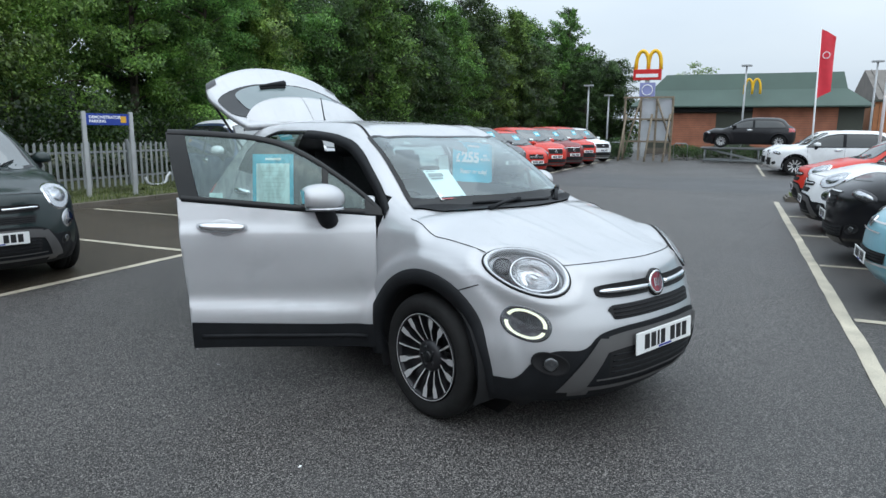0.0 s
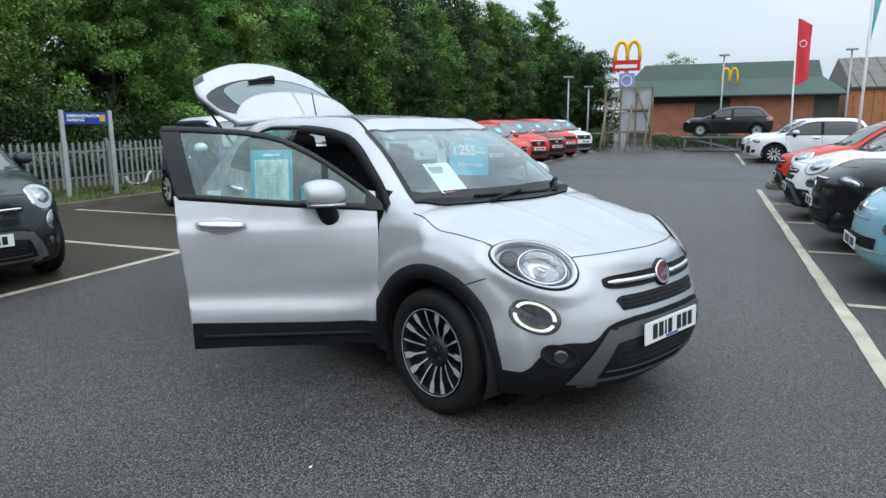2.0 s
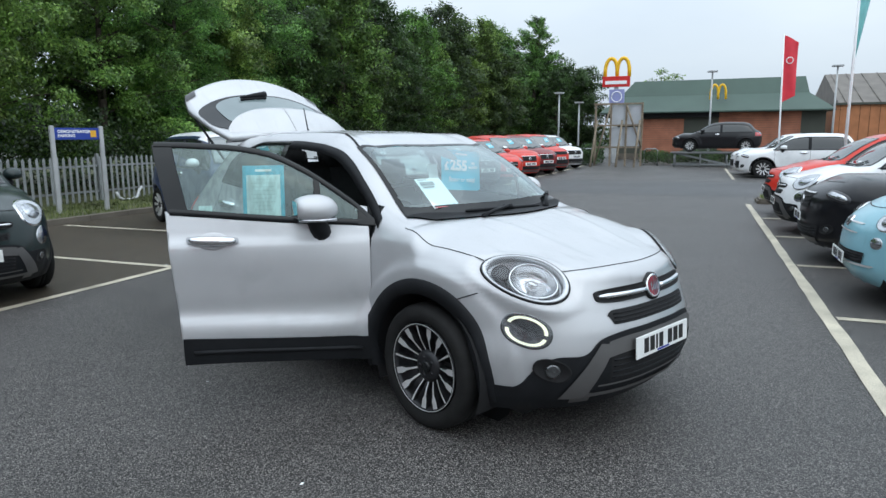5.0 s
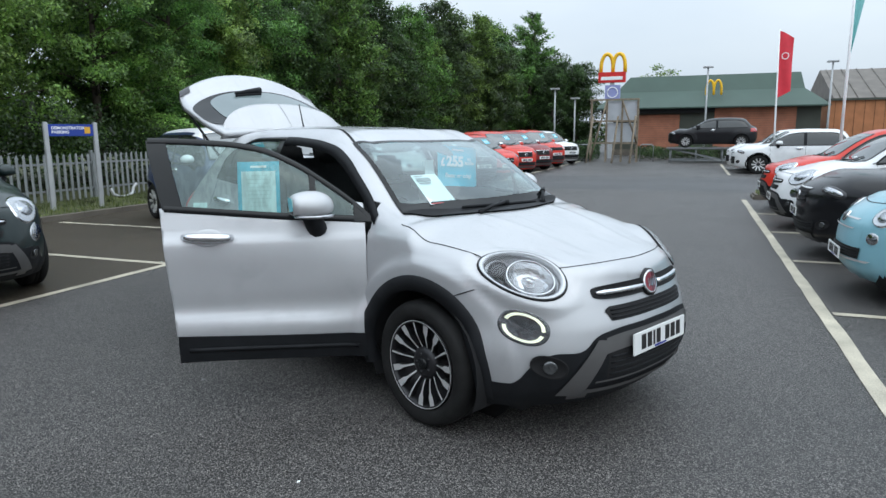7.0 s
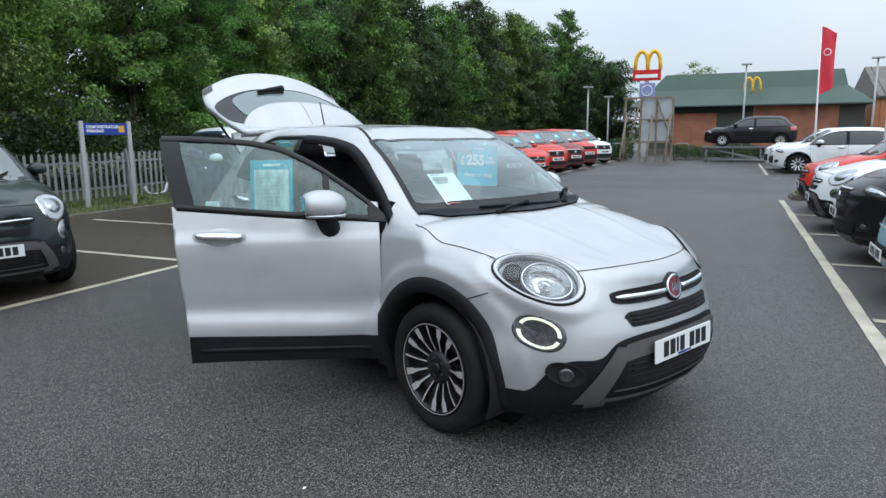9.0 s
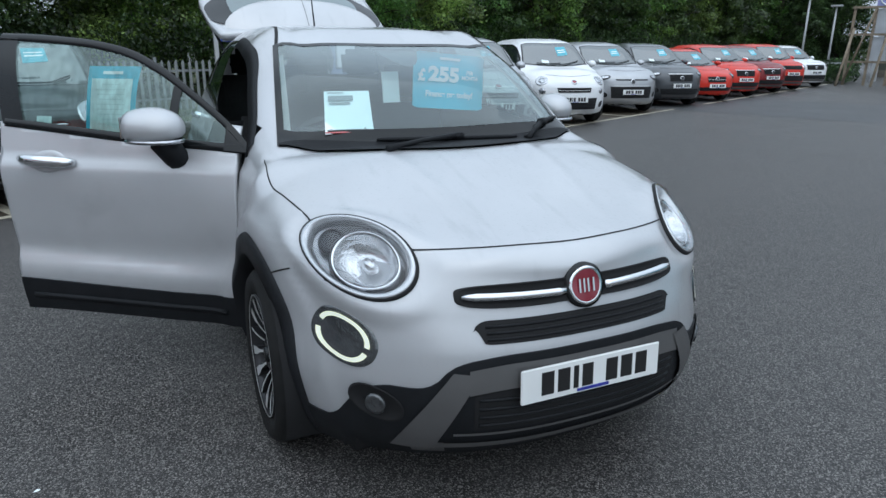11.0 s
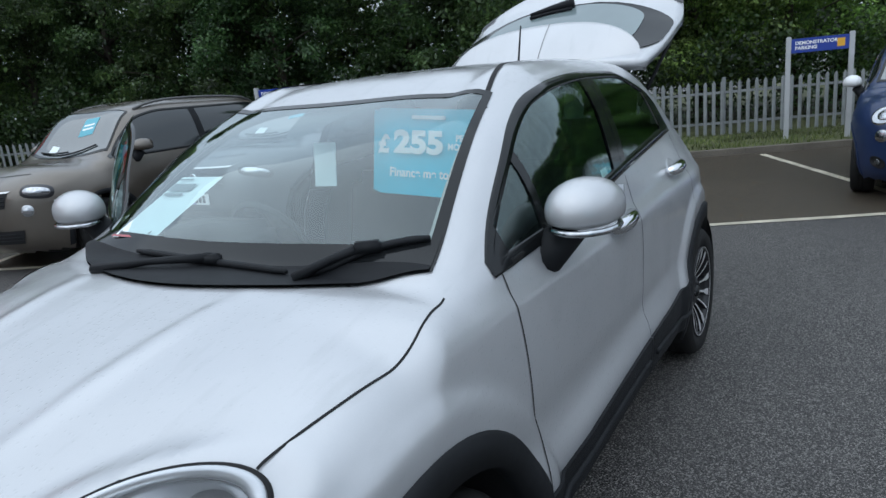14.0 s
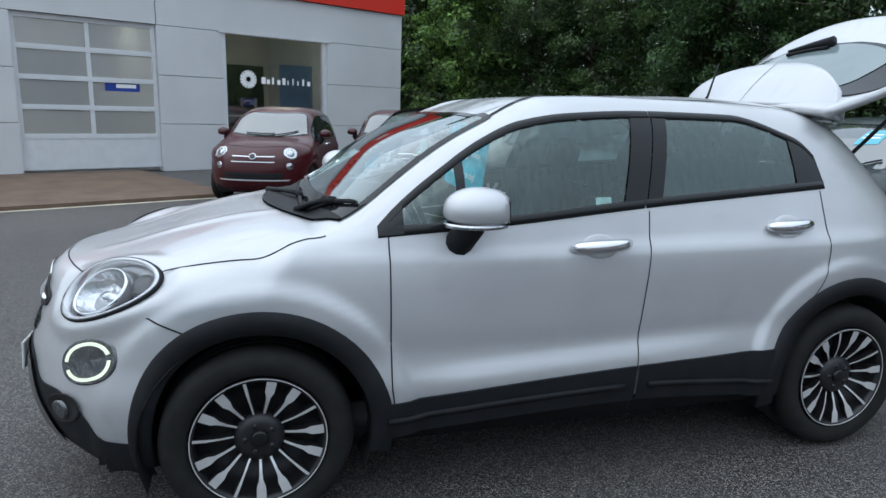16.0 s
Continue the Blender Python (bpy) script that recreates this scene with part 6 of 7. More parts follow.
def demo_sign(m, w=0.92, h=1.72):
    """A blue sign board between two grey posts."""
    sg = tagged(new("parking_sign"), "blue demonstrator parking sign on two grey posts", "sign", "parking signs")
    for x in (-w / 2, w / 2):
        part("post", box_bm(x - 0.04, x + 0.04, -0.04, 0.04, 0, h, 0.01), M_POST, sg, smooth=False)
    bd = part("board", box_bm(-w / 2 + 0.04, w / 2 - 0.04, -0.02, 0.02, h - 0.27, h - 0.04, 0.004), M_SIGNBLUE, sg, smooth=False)
    for words, z in (("DEMONSTRATOR", h - 0.115), ("PARKING", h - 0.195)):
        tm = text_mesh("lettering", words, 0.077, M_WHITE)
        xs = [v.co.x for v in tm.vertices]
        for v in tm.vertices:
            v.co.x += -0.36 - min(xs) + 0.0
        part("lettering", tm, None, bd, "white lettering", False).matrix_basis = pose(0, -0.0235, z, 90, 0, 0)
    part("logo_panel", box_bm(0.25, 0.36, -0.024, -0.018, h - 0.22, h - 0.09), M_SIGNYEL, bd, smooth=False)
    sg.matrix_basis = m
    return sg


hose = tagged(new("bent_pipe"), "bent pale plastic pipe lying at the fence foot", "pipe")
vs, fs = tube([(7.75, 11.62, 0.34), (7.80, 11.60, 0.20), (7.93, 11.58, 0.14), (8.15, 11.58, 0.13), (8.34, 11.60, 0.18), (8.44, 11.64, 0.32), (8.56, 11.66, 0.40)], 0.035, 8)
part("pipe", mesh_from("pipe", vs, fs, M_POST), None, hose).matrix_basis = SITE
demo_sign(at(5.98, 10.6, 0.08, -18))
demo_sign(at(-3.3, 10.45, 0.08, -8))

# ---- trees ----
def tree_meshes(seed, h, spread, n_clumps, leaves, leaf, kind):
    """Trunk with limbs, and a crown of many small leaves in uneven clumps."""
    rng = np.random.RandomState(seed)
    vs, fs = [], []

    def add(v, f):
        k = len(vs)
        vs.extend(v)
        fs.extend(tuple(i + k for i in q) for q in f)
    pts = [(0, 0, -0.2)]
    x = y = 0.0
    for i in range(1, 7):
        x, y = x + rng.uniform(-0.12, 0.12), y + rng.uniform(-0.12, 0.12)
        pts.append((x, y, h * 0.85 * i / 6))
    add(*tube(pts, [0.16 * (1 - 0.13 * i) * h / 7 for i in range(7)], 7))
    # boughs reach out; each carries domed clumps of leaves with dark gaps between them
    sprays = []
    for i in range(n_clumps):
        z = h * (0.14 + 0.82 * (i + rng.rand()) / n_clumps)
        if kind == "spire":
            reach = spread * (max(0.05, 1.03 - z / h) ** 0.62 + 0.06) * rng.uniform(0.45, 1.25)
            lift, along, size = 0.85, 6, rng.uniform(0.13, 0.24)
        else:
            reach = spread * math.sqrt(max(0.06, 1 - ((z / h - 0.46) / 0.58) ** 2)) * rng.uniform(0.5, 1.15)
            lift, along, size = 0.55, 3, rng.uniform(0.26, 0.50)
        a = i * 2.399 + rng.uniform(-0.5, 0.5)
        k = min(5, int(z / h * 6))
        root = np.array(pts[k]) * [1, 1, 0] + [0, 0, max(0.4, z - 0.35 * reach)]
        side = np.array([-math.sin(a), math.cos(a), 0.0])
        out = np.array([math.cos(a), math.sin(a), 0.0])
        way = [root + out * reach * t + [0, 0, lift * reach * (t - 0.5 * t * t)] for t in (0, 0.35, 0.7, 1.0)]
        if i % 2 == 0:
            add(*tube([tuple(q) for q in way], [0.045, 0.03, 0.016, 0.006], 5))
        for t in np.linspace(0.45, 1.0, along):
            q = root + out * reach * t + [0, 0, lift * reach * (t - 0.5 * t * t)]
            q = q + side * rng.uniform(-0.40, 0.40) * reach * (1.1 - 0.5 * t) * (0.3 if kind == "spire" else 1.0) + [0, 0, rng.uniform(-0.15, 0.15)]
            sprays.append((q, out, side, size * rng.uniform(0.75, 1.25) * (1.1 - 0.25 * t)))
    trunk = mesh_from("trunk", vs, fs, M_BARK)
    V = []
    area = sum(r * r for *_, r in sprays)
    for q, out, side, r in sprays:
        m = max(12, int(leaves * r * r / area))
        d = rng.normal(size=(m, 3)) + [0, 0, 0.45]
        d /= np.linalg.norm(d, axis=1)[:, None]
        g = d * r * (0.45 + 0.75 * rng.rand(m, 1) ** 0.6)
        g += 0.22 * r * rng.normal(size=(m, 3))
        p = q + g[:, :1] * out * (1.8 if kind == "spire" else 1.25) + g[:, 1:2] * side + [0, 0, 1] * (g[:, 2:3] * 0.72 + (g[:, :1] * 0.9 if kind == "spire" else -0.3 * g[:, :1]))
        p[:, 2] = np.maximum(p[:, 2], 0.75)
        nn = d * 0.8 + out * 0.25 + rng.normal(size=(m, 3)) * 0.42 + [0, 0, 0.3]
        nn /= np.linalg.norm(nn, axis=1)[:, None]
        t = np.cross(nn, rng.normal(size=(m, 3)))
        t /= np.maximum(np.linalg.norm(t, axis=1), 1e-6)[:, None]
        b = np.cross(nn, t)
        s = leaf * rng.uniform(0.6, 1.35, m)[:, None]
        quad = np.stack([p - t * s, p + b * s * 0.5 + nn * s * 0.12, p + t * s, p - b * s * 0.5 + nn * s * 0.12], 1)
        V.append(quad.reshape(-1, 3))
    V = np.concatenate(V)
    k = len(V) // 4
    me = bpy.data.meshes.new("crown")
    me.vertices.add(len(V))
    me.vertices.foreach_set("co", V.ravel())
    me.loops.add(len(V))
    me.loops.foreach_set("vertex_index", np.arange(len(V)))
    me.polygons.add(k)
    me.polygons.foreach_set("loop_start", np.arange(k) * 4)
    me.polygons.foreach_set("loop_total", np.full(k, 4))
    me.update()
    me.validate()
    return trunk, me


TREES = [tree_meshes(1, 7.2, 2.3, 46, 52000, 0.050, "round"), tree_meshes(2, 7.8, 2.1, 46, 52000, 0.048, "round"), tree_meshes(4, 6.6, 2.4, 44, 52000, 0.052, "round"),
         tree_meshes(5, 7.4, 2.2, 50, 22000, 0.080, "round"), tree_meshes(6, 8.2, 2.0, 52, 22000, 0.078, "round"), tree_meshes(3, 9.6, 2.5, 80, 20000, 0.075, "spire"), tree_meshes(7, 7.6, 2.0, 26, 4200, 0.09, "round")]
LEAF_WORDS = ("dense green broadleaf tree", "fresh yellow-green broadleaf tree", "dark green broadleaf tree")
first = {}


def plant(q, mi, m):
    """A tree of kind q with leaf colour mi; later ones share the first one's meshes."""
    if (q, mi) not in first:
        where = " beyond the restaurant" if q == 6 else " behind the fence"
        lab = {5: "tall feathery upswept green tree", 6: "thin airy pale green tree"}.get(q, LEAF_WORDS[mi]) + where
        t = tagged(new("tree"), lab, "tree", "trees behind the fence")
        part("trunk", TREES[q][0], None, t)
        crown = TREES[q][1].copy()
        crown.materials.clear()
        part("crown", crown, M_LEAF[mi], t, smooth=False)
        first[q, mi] = t
    else:
        t = copy_thing(first[q, mi], Matrix())
    t.matrix_basis = m
    return t


rt = np.random.RandomState(5)
for i in range(31):
    s = -19 + 2.45 * i + rt.uniform(-0.4, 0.4)
    near = -14 < s < 18
    sc = rt.uniform(0.86, 1.14) * (1.0 if s < 20 else 1.0 + 0.10 * min(1, (s - 20) / 14))
    mi = (1, 0, 1)[i % 3] if 4 < s < 17 else 2 if -9 < s <= 4 else (0, 0, 2)[i % 3] if s > 28 else (0, 2, 0, 2, 2)[i % 5]
    plant(i % 3 if near else 3 + i % 2, mi, at(s, 14.6 + rt.uniform(-0.6, 0.9), 0.15) @ Matrix.Rotation(rt.uniform(0, 6.28), 4, "Z") @ Matrix.Scale(sc, 4))
for i in range(26):
    s = -31 + 3.7 * i + rt.uniform(-0.6, 0.6)
    plant(3 + i % 2, (2, 0, 2)[i % 3], at(s, 18.2 + rt.uniform(-0.8, 0.8), 0.2) @ Matrix.Rotation(rt.uniform(0, 6.28), 4, "Z") @ Matrix.Scale(rt.uniform(1.0, 1.3), 4))

# ---- dealership building ----
WALL_S = -12.5
show = tagged(new("dealership_building"), "grey panelled dealership with glazed door and showroom window", "building")


def wall_box(name, u0, u1, z0, z1, mtl, d0=0.0, d1=-0.25, parent=show, bevel=0.0, label=""):
    ob = part(name, box_bm(WALL_S + d1, WALL_S + d0, u0, u1, z0, z1, bevel), mtl, parent, label, False)
    ob.matrix_basis = SITE
    return ob


GAR = (1.2, 3.88, 0.1, 3.13)
WIN = (5.36, 8.14, 0.25, 3.12)
G = 0.006
us = [-8.0, -5.4, -2.8, -0.2, GAR[0], GAR[1], WIN[0], WIN[1], 10.56]
for a, b in zip(us[:-1], us[1:]):
    if (a, b) == GAR[:2] or (a, b) == WIN[:2]:
        continue
    zs = [0.0, 1.05, 2.1, 3.15]
    for z0, z1 in zip(zs[:-1], zs[1:]):
        wall_box("wall_panel", a + G, b - G, z0 + G, z1 - G, M_CLADGREY, bevel=0.004)
wall_box("wall_panel", -8, 3.88, 3.15 + G, 4.06, M_CLADGREY)
wall_box("wall_panel", 3.90, 10.56, 3.15 + G, 4.06, M_CLADGREY)
wall_box("wall_panel", WIN[0], WIN[1], 0, WIN[2], M_CLADGREY)
wall_box("fascia", -8, 10.60, 4.07, 5.0, M_FASCIA, 0.08, -0.3, label="red sign fascia")
wall_box("fascia_logo", 7.2, 8.0, 4.2, 4.45, M_CLADGREY, 0.10, 0.07)
wall_box("cap", -8, 10.56, 5.0, 5.2, M_CLADGREY, 0.0, -0.3)
sidew = part("side_wall", box_bm(-30, WALL_S - 0.25, 10.31, 10.56, 0, 5.1), M_CLADGREY, show, smooth=False)
sidew.matrix_basis = SITE
roofb = part("roof", box_bm(-30, WALL_S - 0.25, -8, 10.31, 4.9, 5.1), M_CLADGREY, show, smooth=False)
roofb.matrix_basis = SITE
for nm, b in (("back_wall", (-20.2, -20, -8, 10.31)), ("partition", (-20, WALL_S - 0.26, 4.4, 4.6)), ("end_wall", (-20, WALL_S - 0.26, -8.2, -8.0))):
    part(nm, box_bm(b[0], b[1], b[2], b[3], 0, 4.9), mat(nm + "_plaster", (0.52, 0.50, 0.46), 0.8), show, smooth=False).matrix_basis = SITE
part("inner_floor", box_bm(-20, WALL_S - 0.26, -8, 10.3, 0.02, 0.1), M_CLADGREY, show, smooth=False).matrix_basis = SITE
for i in range(6):
    part("inner_window", box_bm(-19.99, -19.95, -7.5 + 3.0 * i, -4.9 + 3.0 * i, 1.2, 2.9), M_DARK, show, smooth=False).matrix_basis = SITE
part("counter", box_bm(-18.5, -17.7, 5.4, 8.6, 0.1, 1.15, 0.02), M_DASH, show, smooth=False).matrix_basis = SITE
# sectional garage door
gd = tagged(new("garage_door"), "white sectional garage door with clear panes", "door")
M_DOORWH = mat("white_door_frame", (0.62, 0.64, 0.66), 0.45, 0, 0.05)
M_PANE = glass_mat("building_glass", (0.78, 0.80, 0.80), 0.03, 0.16)
M_DOORPANE = glass_mat("scuffed_door_pane", (0.86, 0.88, 0.88), 0.50, 0.27)
rows = [0.1, 0.78, 1.36, 1.94, 2.52, 3.10]
part("bottom_panel", box_bm(WALL_S - 0.15, WALL_S - 0.10, GAR[0], GAR[1], 0.1, 0.78, 0.004), M_DOORWH, gd, smooth=False).matrix_basis = SITE
for z in rows[1:]:
    part("rail", box_bm(WALL_S - 0.16, WALL_S - 0.09, GAR[0], GAR[1], z - 0.05, z + 0.05, 0.004), M_DOORWH, gd, smooth=False).matrix_basis = SITE
for u in (GAR[0] + 0.04, (GAR[0] + GAR[1]) / 2, GAR[1] - 0.04):
    part("stile", box_bm(WALL_S - 0.165, WALL_S - 0.085, u - 0.04, u + 0.04, 0.78, 3.1, 0.004), M_DOORWH, gd, smooth=False).matrix_basis = SITE
for z0, z1 in zip(rows[1:-1], rows[2:]):
    for u0, u1 in ((GAR[0] + 0.08, (GAR[0] + GAR[1]) / 2 - 0.04), ((GAR[0] + GAR[1]) / 2 + 0.04, GAR[1] - 0.08)):
        o = part("pane", box_bm(WALL_S - 0.13, WALL_S - 0.125, u0, u1, z0 + 0.05, z1 - 0.05), M_DOORPANE, gd, smooth=False)
        o.matrix_basis = SITE
        o.visible_shadow = False
lg = part("blue_sticker", box_bm(WALL_S - 0.124, WALL_S - 0.121, 2.82, 3.52, 1.72, 1.94), M_SIGNBLUE, gd, smooth=False)
lg.matrix_basis = SITE
part("sticker_bar", box_bm(WALL_S - 0.121, WALL_S - 0.118, 3.04, 3.44, 1.79, 1.87), M_WHITE, lg, smooth=False)
# showroom window
sw = tagged(new("window_1"), "large showroom window with white film lettering", "window", kind="structure")
o = part("pane", box_bm(WALL_S - 0.12, WALL_S - 0.112, WIN[0], WIN[1], WIN[2], WIN[3]), M_PANE, sw, smooth=False)
o.matrix_basis = SITE
o.visible_shadow = False
for u in (WIN[0], WIN[1] - 0.08):
    part("window_frame", box_bm(WALL_S - 0.16, WALL_S - 0.02, u, u + 0.08, WIN[2], WIN[3]), M_DOORWH, sw, smooth=False).matrix_basis = SITE
part("lintel", box_bm(WALL_S - 0.16, WALL_S + 0.03, WIN[0] - 0.1, WIN[1] + 0.1, WIN[3], WIN[3] + 0.05), M_CLADGREY, sw, smooth=False).matrix_basis = SITE
for i in range(16):
    a = 2 * math.pi * i / 16
    q = part("logo_petal", box_bm(-0.028, 0.028, 0.06, 0.21, 0, 0.002, 0.0), M_WHITE, sw, smooth=False)
    q.matrix_basis = at(WALL_S - 0.108, 6.02, 2.12) @ Matrix.Rotation(math.pi / 2, 4, "Y") @ Matrix.Rotation(a, 4, "Z")
for i in range(10):
    part("word_bar", box_bm(WALL_S - 0.111, WALL_S - 0.108, 6.36 + 0.14 * i, 6.36 + 0.14 * i + (0.11, 0.085, 0.05, 0.085, 0.085, 0.03, 0.03, 0.03, 0.05, 0.085)[i], 2.03, 2.14 + 0.05 * (i in (0, 2, 4, 6, 8))), M_WHITE, sw, smooth=False).matrix_basis = SITE
bn = tagged(new("banner_stand"), "blue roller banner inside the showroom", "banner")
part("sheet", box_bm(WALL_S - 0.6, WALL_S - 0.59, 7.1, 8.05, 0.5, 2.55), mat("banner_blue", (0.18, 0.27, 0.42), 0.6), bn, smooth=False).matrix_basis = SITE
part("base", box_bm(WALL_S - 0.75, WALL_S - 0.45, 7.1, 8.05, 0.1, 0.5), M_POST, bn, smooth=False).matrix_basis = SITE
apron = tagged(part("pavement", box_bm(WALL_S, -7.75, -8, 3.4, -0.05, 0.06, 0.02), M_PAVE, smooth=False), "reddish brown block paving before the dealership", "pavement", kind="structure")
apron.matrix_basis = SITE
stripe(-7.68, -8, -7.68, 3.4, 0.12)
# strip lights inside the workshop and the showroom
M_TUBE = mat("strip_light", (1.0, 0.93, 0.80), 0.5, 0, 0, emit=22.0)
for u, s in ((2.0, -14.2), (3.2, -16.0), (6.2, -15.0), (8.6, -15.5), (6.9, -17.5)):
    tl = tagged(new("strip_light"), "lit strip light under the ceiling", "ceiling light", "strip lights")
    part("tube", box_bm(s - 0.08, s + 0.08, u - 0.75, u + 0.75, 3.70, 3.76, 0.02), M_TUBE, tl, smooth=False).matrix_basis = SITE
    part("casing", box_bm(s - 0.11, s + 0.11, u - 0.8, u + 0.8, 3.765, 4.9, 0.0), M_CLADGREY, tl, smooth=False).matrix_basis = SITE


# ---- beyond the car park ----
M_ROAD = asphalt("smoother_asphalt", 0.075, 0.14, 180)
rd = tagged(sheet("road", np.array([[(s, u, 0.003) for s in (14.6, 20.4)] for u in np.linspace(-60, 9.6, 30)]), M_ROAD), "paler damp strip of access road", "road", kind="structure")
rd.matrix_basis = SITE
isl = tagged(part("traffic_island", box_bm(12.75, 13.6, -7, -2.2, -0.05, 0.11, 0.04), M_KERB, smooth=False), "low kerbed island with rough grass", "kerb", kind="structure")
isl.matrix_basis = SITE


def tufts(name, boxes, n, h, seed, label, material):
    """Grass blades and weeds scattered over patches of the site, as one mesh."""
    rng = np.random.RandomState(seed)
    V, F = [], []
    for (s0, s1, u0, u1, z) in boxes:
        for _ in range(n):
            p = np.array([rng.uniform(s0, s1), rng.uniform(u0, u1), z])
            a = rng.uniform(0, 6.28)
            d = np.array([math.cos(a), math.sin(a), 0]) * rng.uniform(0.006, 0.014)
            lean_ = np.array([rng.uniform(-0.05, 0.05), rng.uniform(-0.05, 0.05), rng.uniform(0.5, 1.0) * h])
            k = len(V)
            V += [p - d, p + d, p + lean_]
            F.append((k, k + 1, k + 2))
    ob = tagged(part(name, mesh_from(name, V, F, material, False), None, smooth=False), label, "grass", kind="stuff")
    ob.matrix_basis = SITE
    return ob


M_BLADE = leaf_mat("grass_blade", (0.045, 0.07, 0.018), (0.16, 0.18, 0.06))
tufts("verge_grass", [(-2, 10, 10.02, 11.9, 0.09), (-2, 10, 10.9, 12.2, 0.11)], 5000, 0.11, 3, "rough grass along the fence foot", M_BLADE)
tufts("island_grass", [(12.8, 13.55, -6.8, -2.3, 0.10)], 1600, 0.12, 4, "rough grass on the island", M_BLADE)


def block(parent, name, s0, s1, u0, u1, z0, z1, mtl, bevel=0.0, label=""):
    o = part(name, box_bm(s0, s1, u0, u1, z0, z1, bevel), mtl, parent, label, False)
    o.matrix_basis = SITE
    return o


# restaurant with a green mansard roof
rest = tagged(new("restaurant_building"), "low brick restaurant with a green mansard roof", "building")
W = 45.0
block(rest, "wall", W, W + 10, -8.3, 4.9, 0, 3.2, M_PANELGREEN)
for nm, u0, u1, z1 in (("brick_wall", 0.2, 2.95, 2.75), ("brick_wall", -6.9, -2.0, 3.12)):
    bw = block(rest, nm, W - 0.05, W, u0, u1, 0, z1, M_BRICK, label="red brick wall panel")
    for i in range(int(z1 / 0.15)):
        block(bw, "joint", W - 0.054, W - 0.051, u0, u1, 0.15 * i, 0.15 * i + 0.014, M_KERB).matrix_basis = Matrix()
block(rest, "dark_recess", W - 0.03, W, 2.95, 4.8, 0.9, 2.7, M_DARK)
block(rest, "eave_band", W - 0.5, W - 0.05, -2.0, 5.4, 2.85, 3.12, M_DARK)
block(rest, "soffit", W - 0.9, W + 10.5, -8.7, 5.7, 3.14, 3.22, M_ROOFGREEN)
ev = [(W - 0.9, -8.7, 3.22), (W - 0.9, 5.7, 3.22), (W + 10.5, 5.7, 3.22), (W + 10.5, -8.7, 3.22), (W + 1.0, -7.4, 4.35), (W + 1.0, 4.6, 4.35), (W + 9, 4.6, 4.35), (W + 9, -7.4, 4.35), (W + 1.8, -7.2, 5.45), (W + 1.8, 3.7, 5.45), (W + 8, 3.7, 5.45), (W + 8, -7.2, 5.45)]
rf = part("roof", mesh_from("roof", ev, [(0, 1, 5, 4), (1, 2, 6, 5), (2, 3, 7, 6), (3, 0, 4, 7), (4, 5, 9, 8), (5, 6, 10, 9), (6, 7, 11, 10), (7, 4, 8, 11), (8, 9, 10, 11)], M_ROOFGREEN, False), None, rest, "weathered green mansard roof", False)
rf.matrix_basis = SITE
for z in (0.4,):
    block(rest, "plinth", W - 0.08, W - 0.055, -8.3, 4.9, 0, z, M_KERB)


def arches(parent, s, u, z, w, h, r):
    """A pair of joined yellow arches."""
    pts = []
    for sg in (1, -1):
        t = np.linspace(0, math.pi, 15)
        for a in (t if sg > 0 else t):
            pts.append((s, u + sg * 0 + (w / 4) * (1 if sg > 0 else -1) + (w / 4) * math.cos(a) * (1), z + h * math.sin(a) ** 0.65))
    first_ = pts[:15]
    second = pts[15:]
    for q in (first_, second):
        vs, fs = tube(q, r, 8)
        part("arch", mesh_from("arch", vs, fs, M_YELLOW), None, parent, "yellow arch").matrix_basis = SITE


arches(rest, W + 0.1, -1.86, 4.0, 0.95, 0.95, 0.075)
# pole sign
ps = tagged(new("pole_sign"), "tall restaurant pole sign with yellow arches on red", "sign")
block(ps, "pole", 38.0, 38.2, 3.85, 4.1, 0, 4.5, M_POST)
block(ps, "red_panel", 37.9, 38.3, 3.2, 4.78, 4.52, 5.12, M_SIGNRED)
block(ps, "name_bar", 37.88, 37.9, 3.36, 4.62, 4.66, 4.86, M_WHITE)
lil = block(ps, "lilac_panel", 37.95, 38.25, 3.5, 4.37, 3.5, 4.36, M_SIGNPURPLE)
an = np.linspace(0, 2 * math.pi, 25)[:-1]
vs, fs = tube([(37.94, 3.93 + 0.3 * math.cos(a), 3.93 + 0.3 * math.sin(a)) for a in an], 0.03, 5, True)
part("ring", mesh_from("ring", vs, fs, M_WHITE), None, lil)
arches(ps, 38.1, 3.96, 5.1, 1.42, 1.08, 0.11)

# back of a hoarding on timber props
hb = tagged(new("hoarding"), "grey hoarding panels on weathered timber props", "hoarding")
for z0, z1 in ((1.05, 2.05), (2.15, 3.2)):
    block(hb, "panel", 33.0, 33.05, 2.05, 3.55, z0, z1, M_BOARD)
for u in (2.0, 2.8, 3.6, 4.4):
    block(hb, "upright", 32.9, 33.0, u - 0.05, u + 0.05, 0, 3.32, M_TIMBER)
for z in (0.95, 2.1, 3.22):
    block(hb, "rail", 32.86, 32.9, 1.95, 4.5, z, z + 0.09, M_TIMBER)
for u in (2.1, 3.0, 4.3):
    vs, fs = tube([(31.4, u + 0.1, 0.0), (32.85, u, 2.4)], 0.055, 4)
    part("prop", mesh_from("prop", vs, fs, M_TIMBER), None, hb).matrix_basis = SITE
vs, fs = tube([(32.84, 4.4, 0.1), (32.84, 3.6, 3.2)], 0.045, 4)
part("brace", mesh_from("brace", vs, fs, M_TIMBER), None, hb).matrix_basis = SITE
vs, fs = tube([(32.84, 2.0, 1.0), (32.84, 2.8, 3.2)], 0.045, 4)
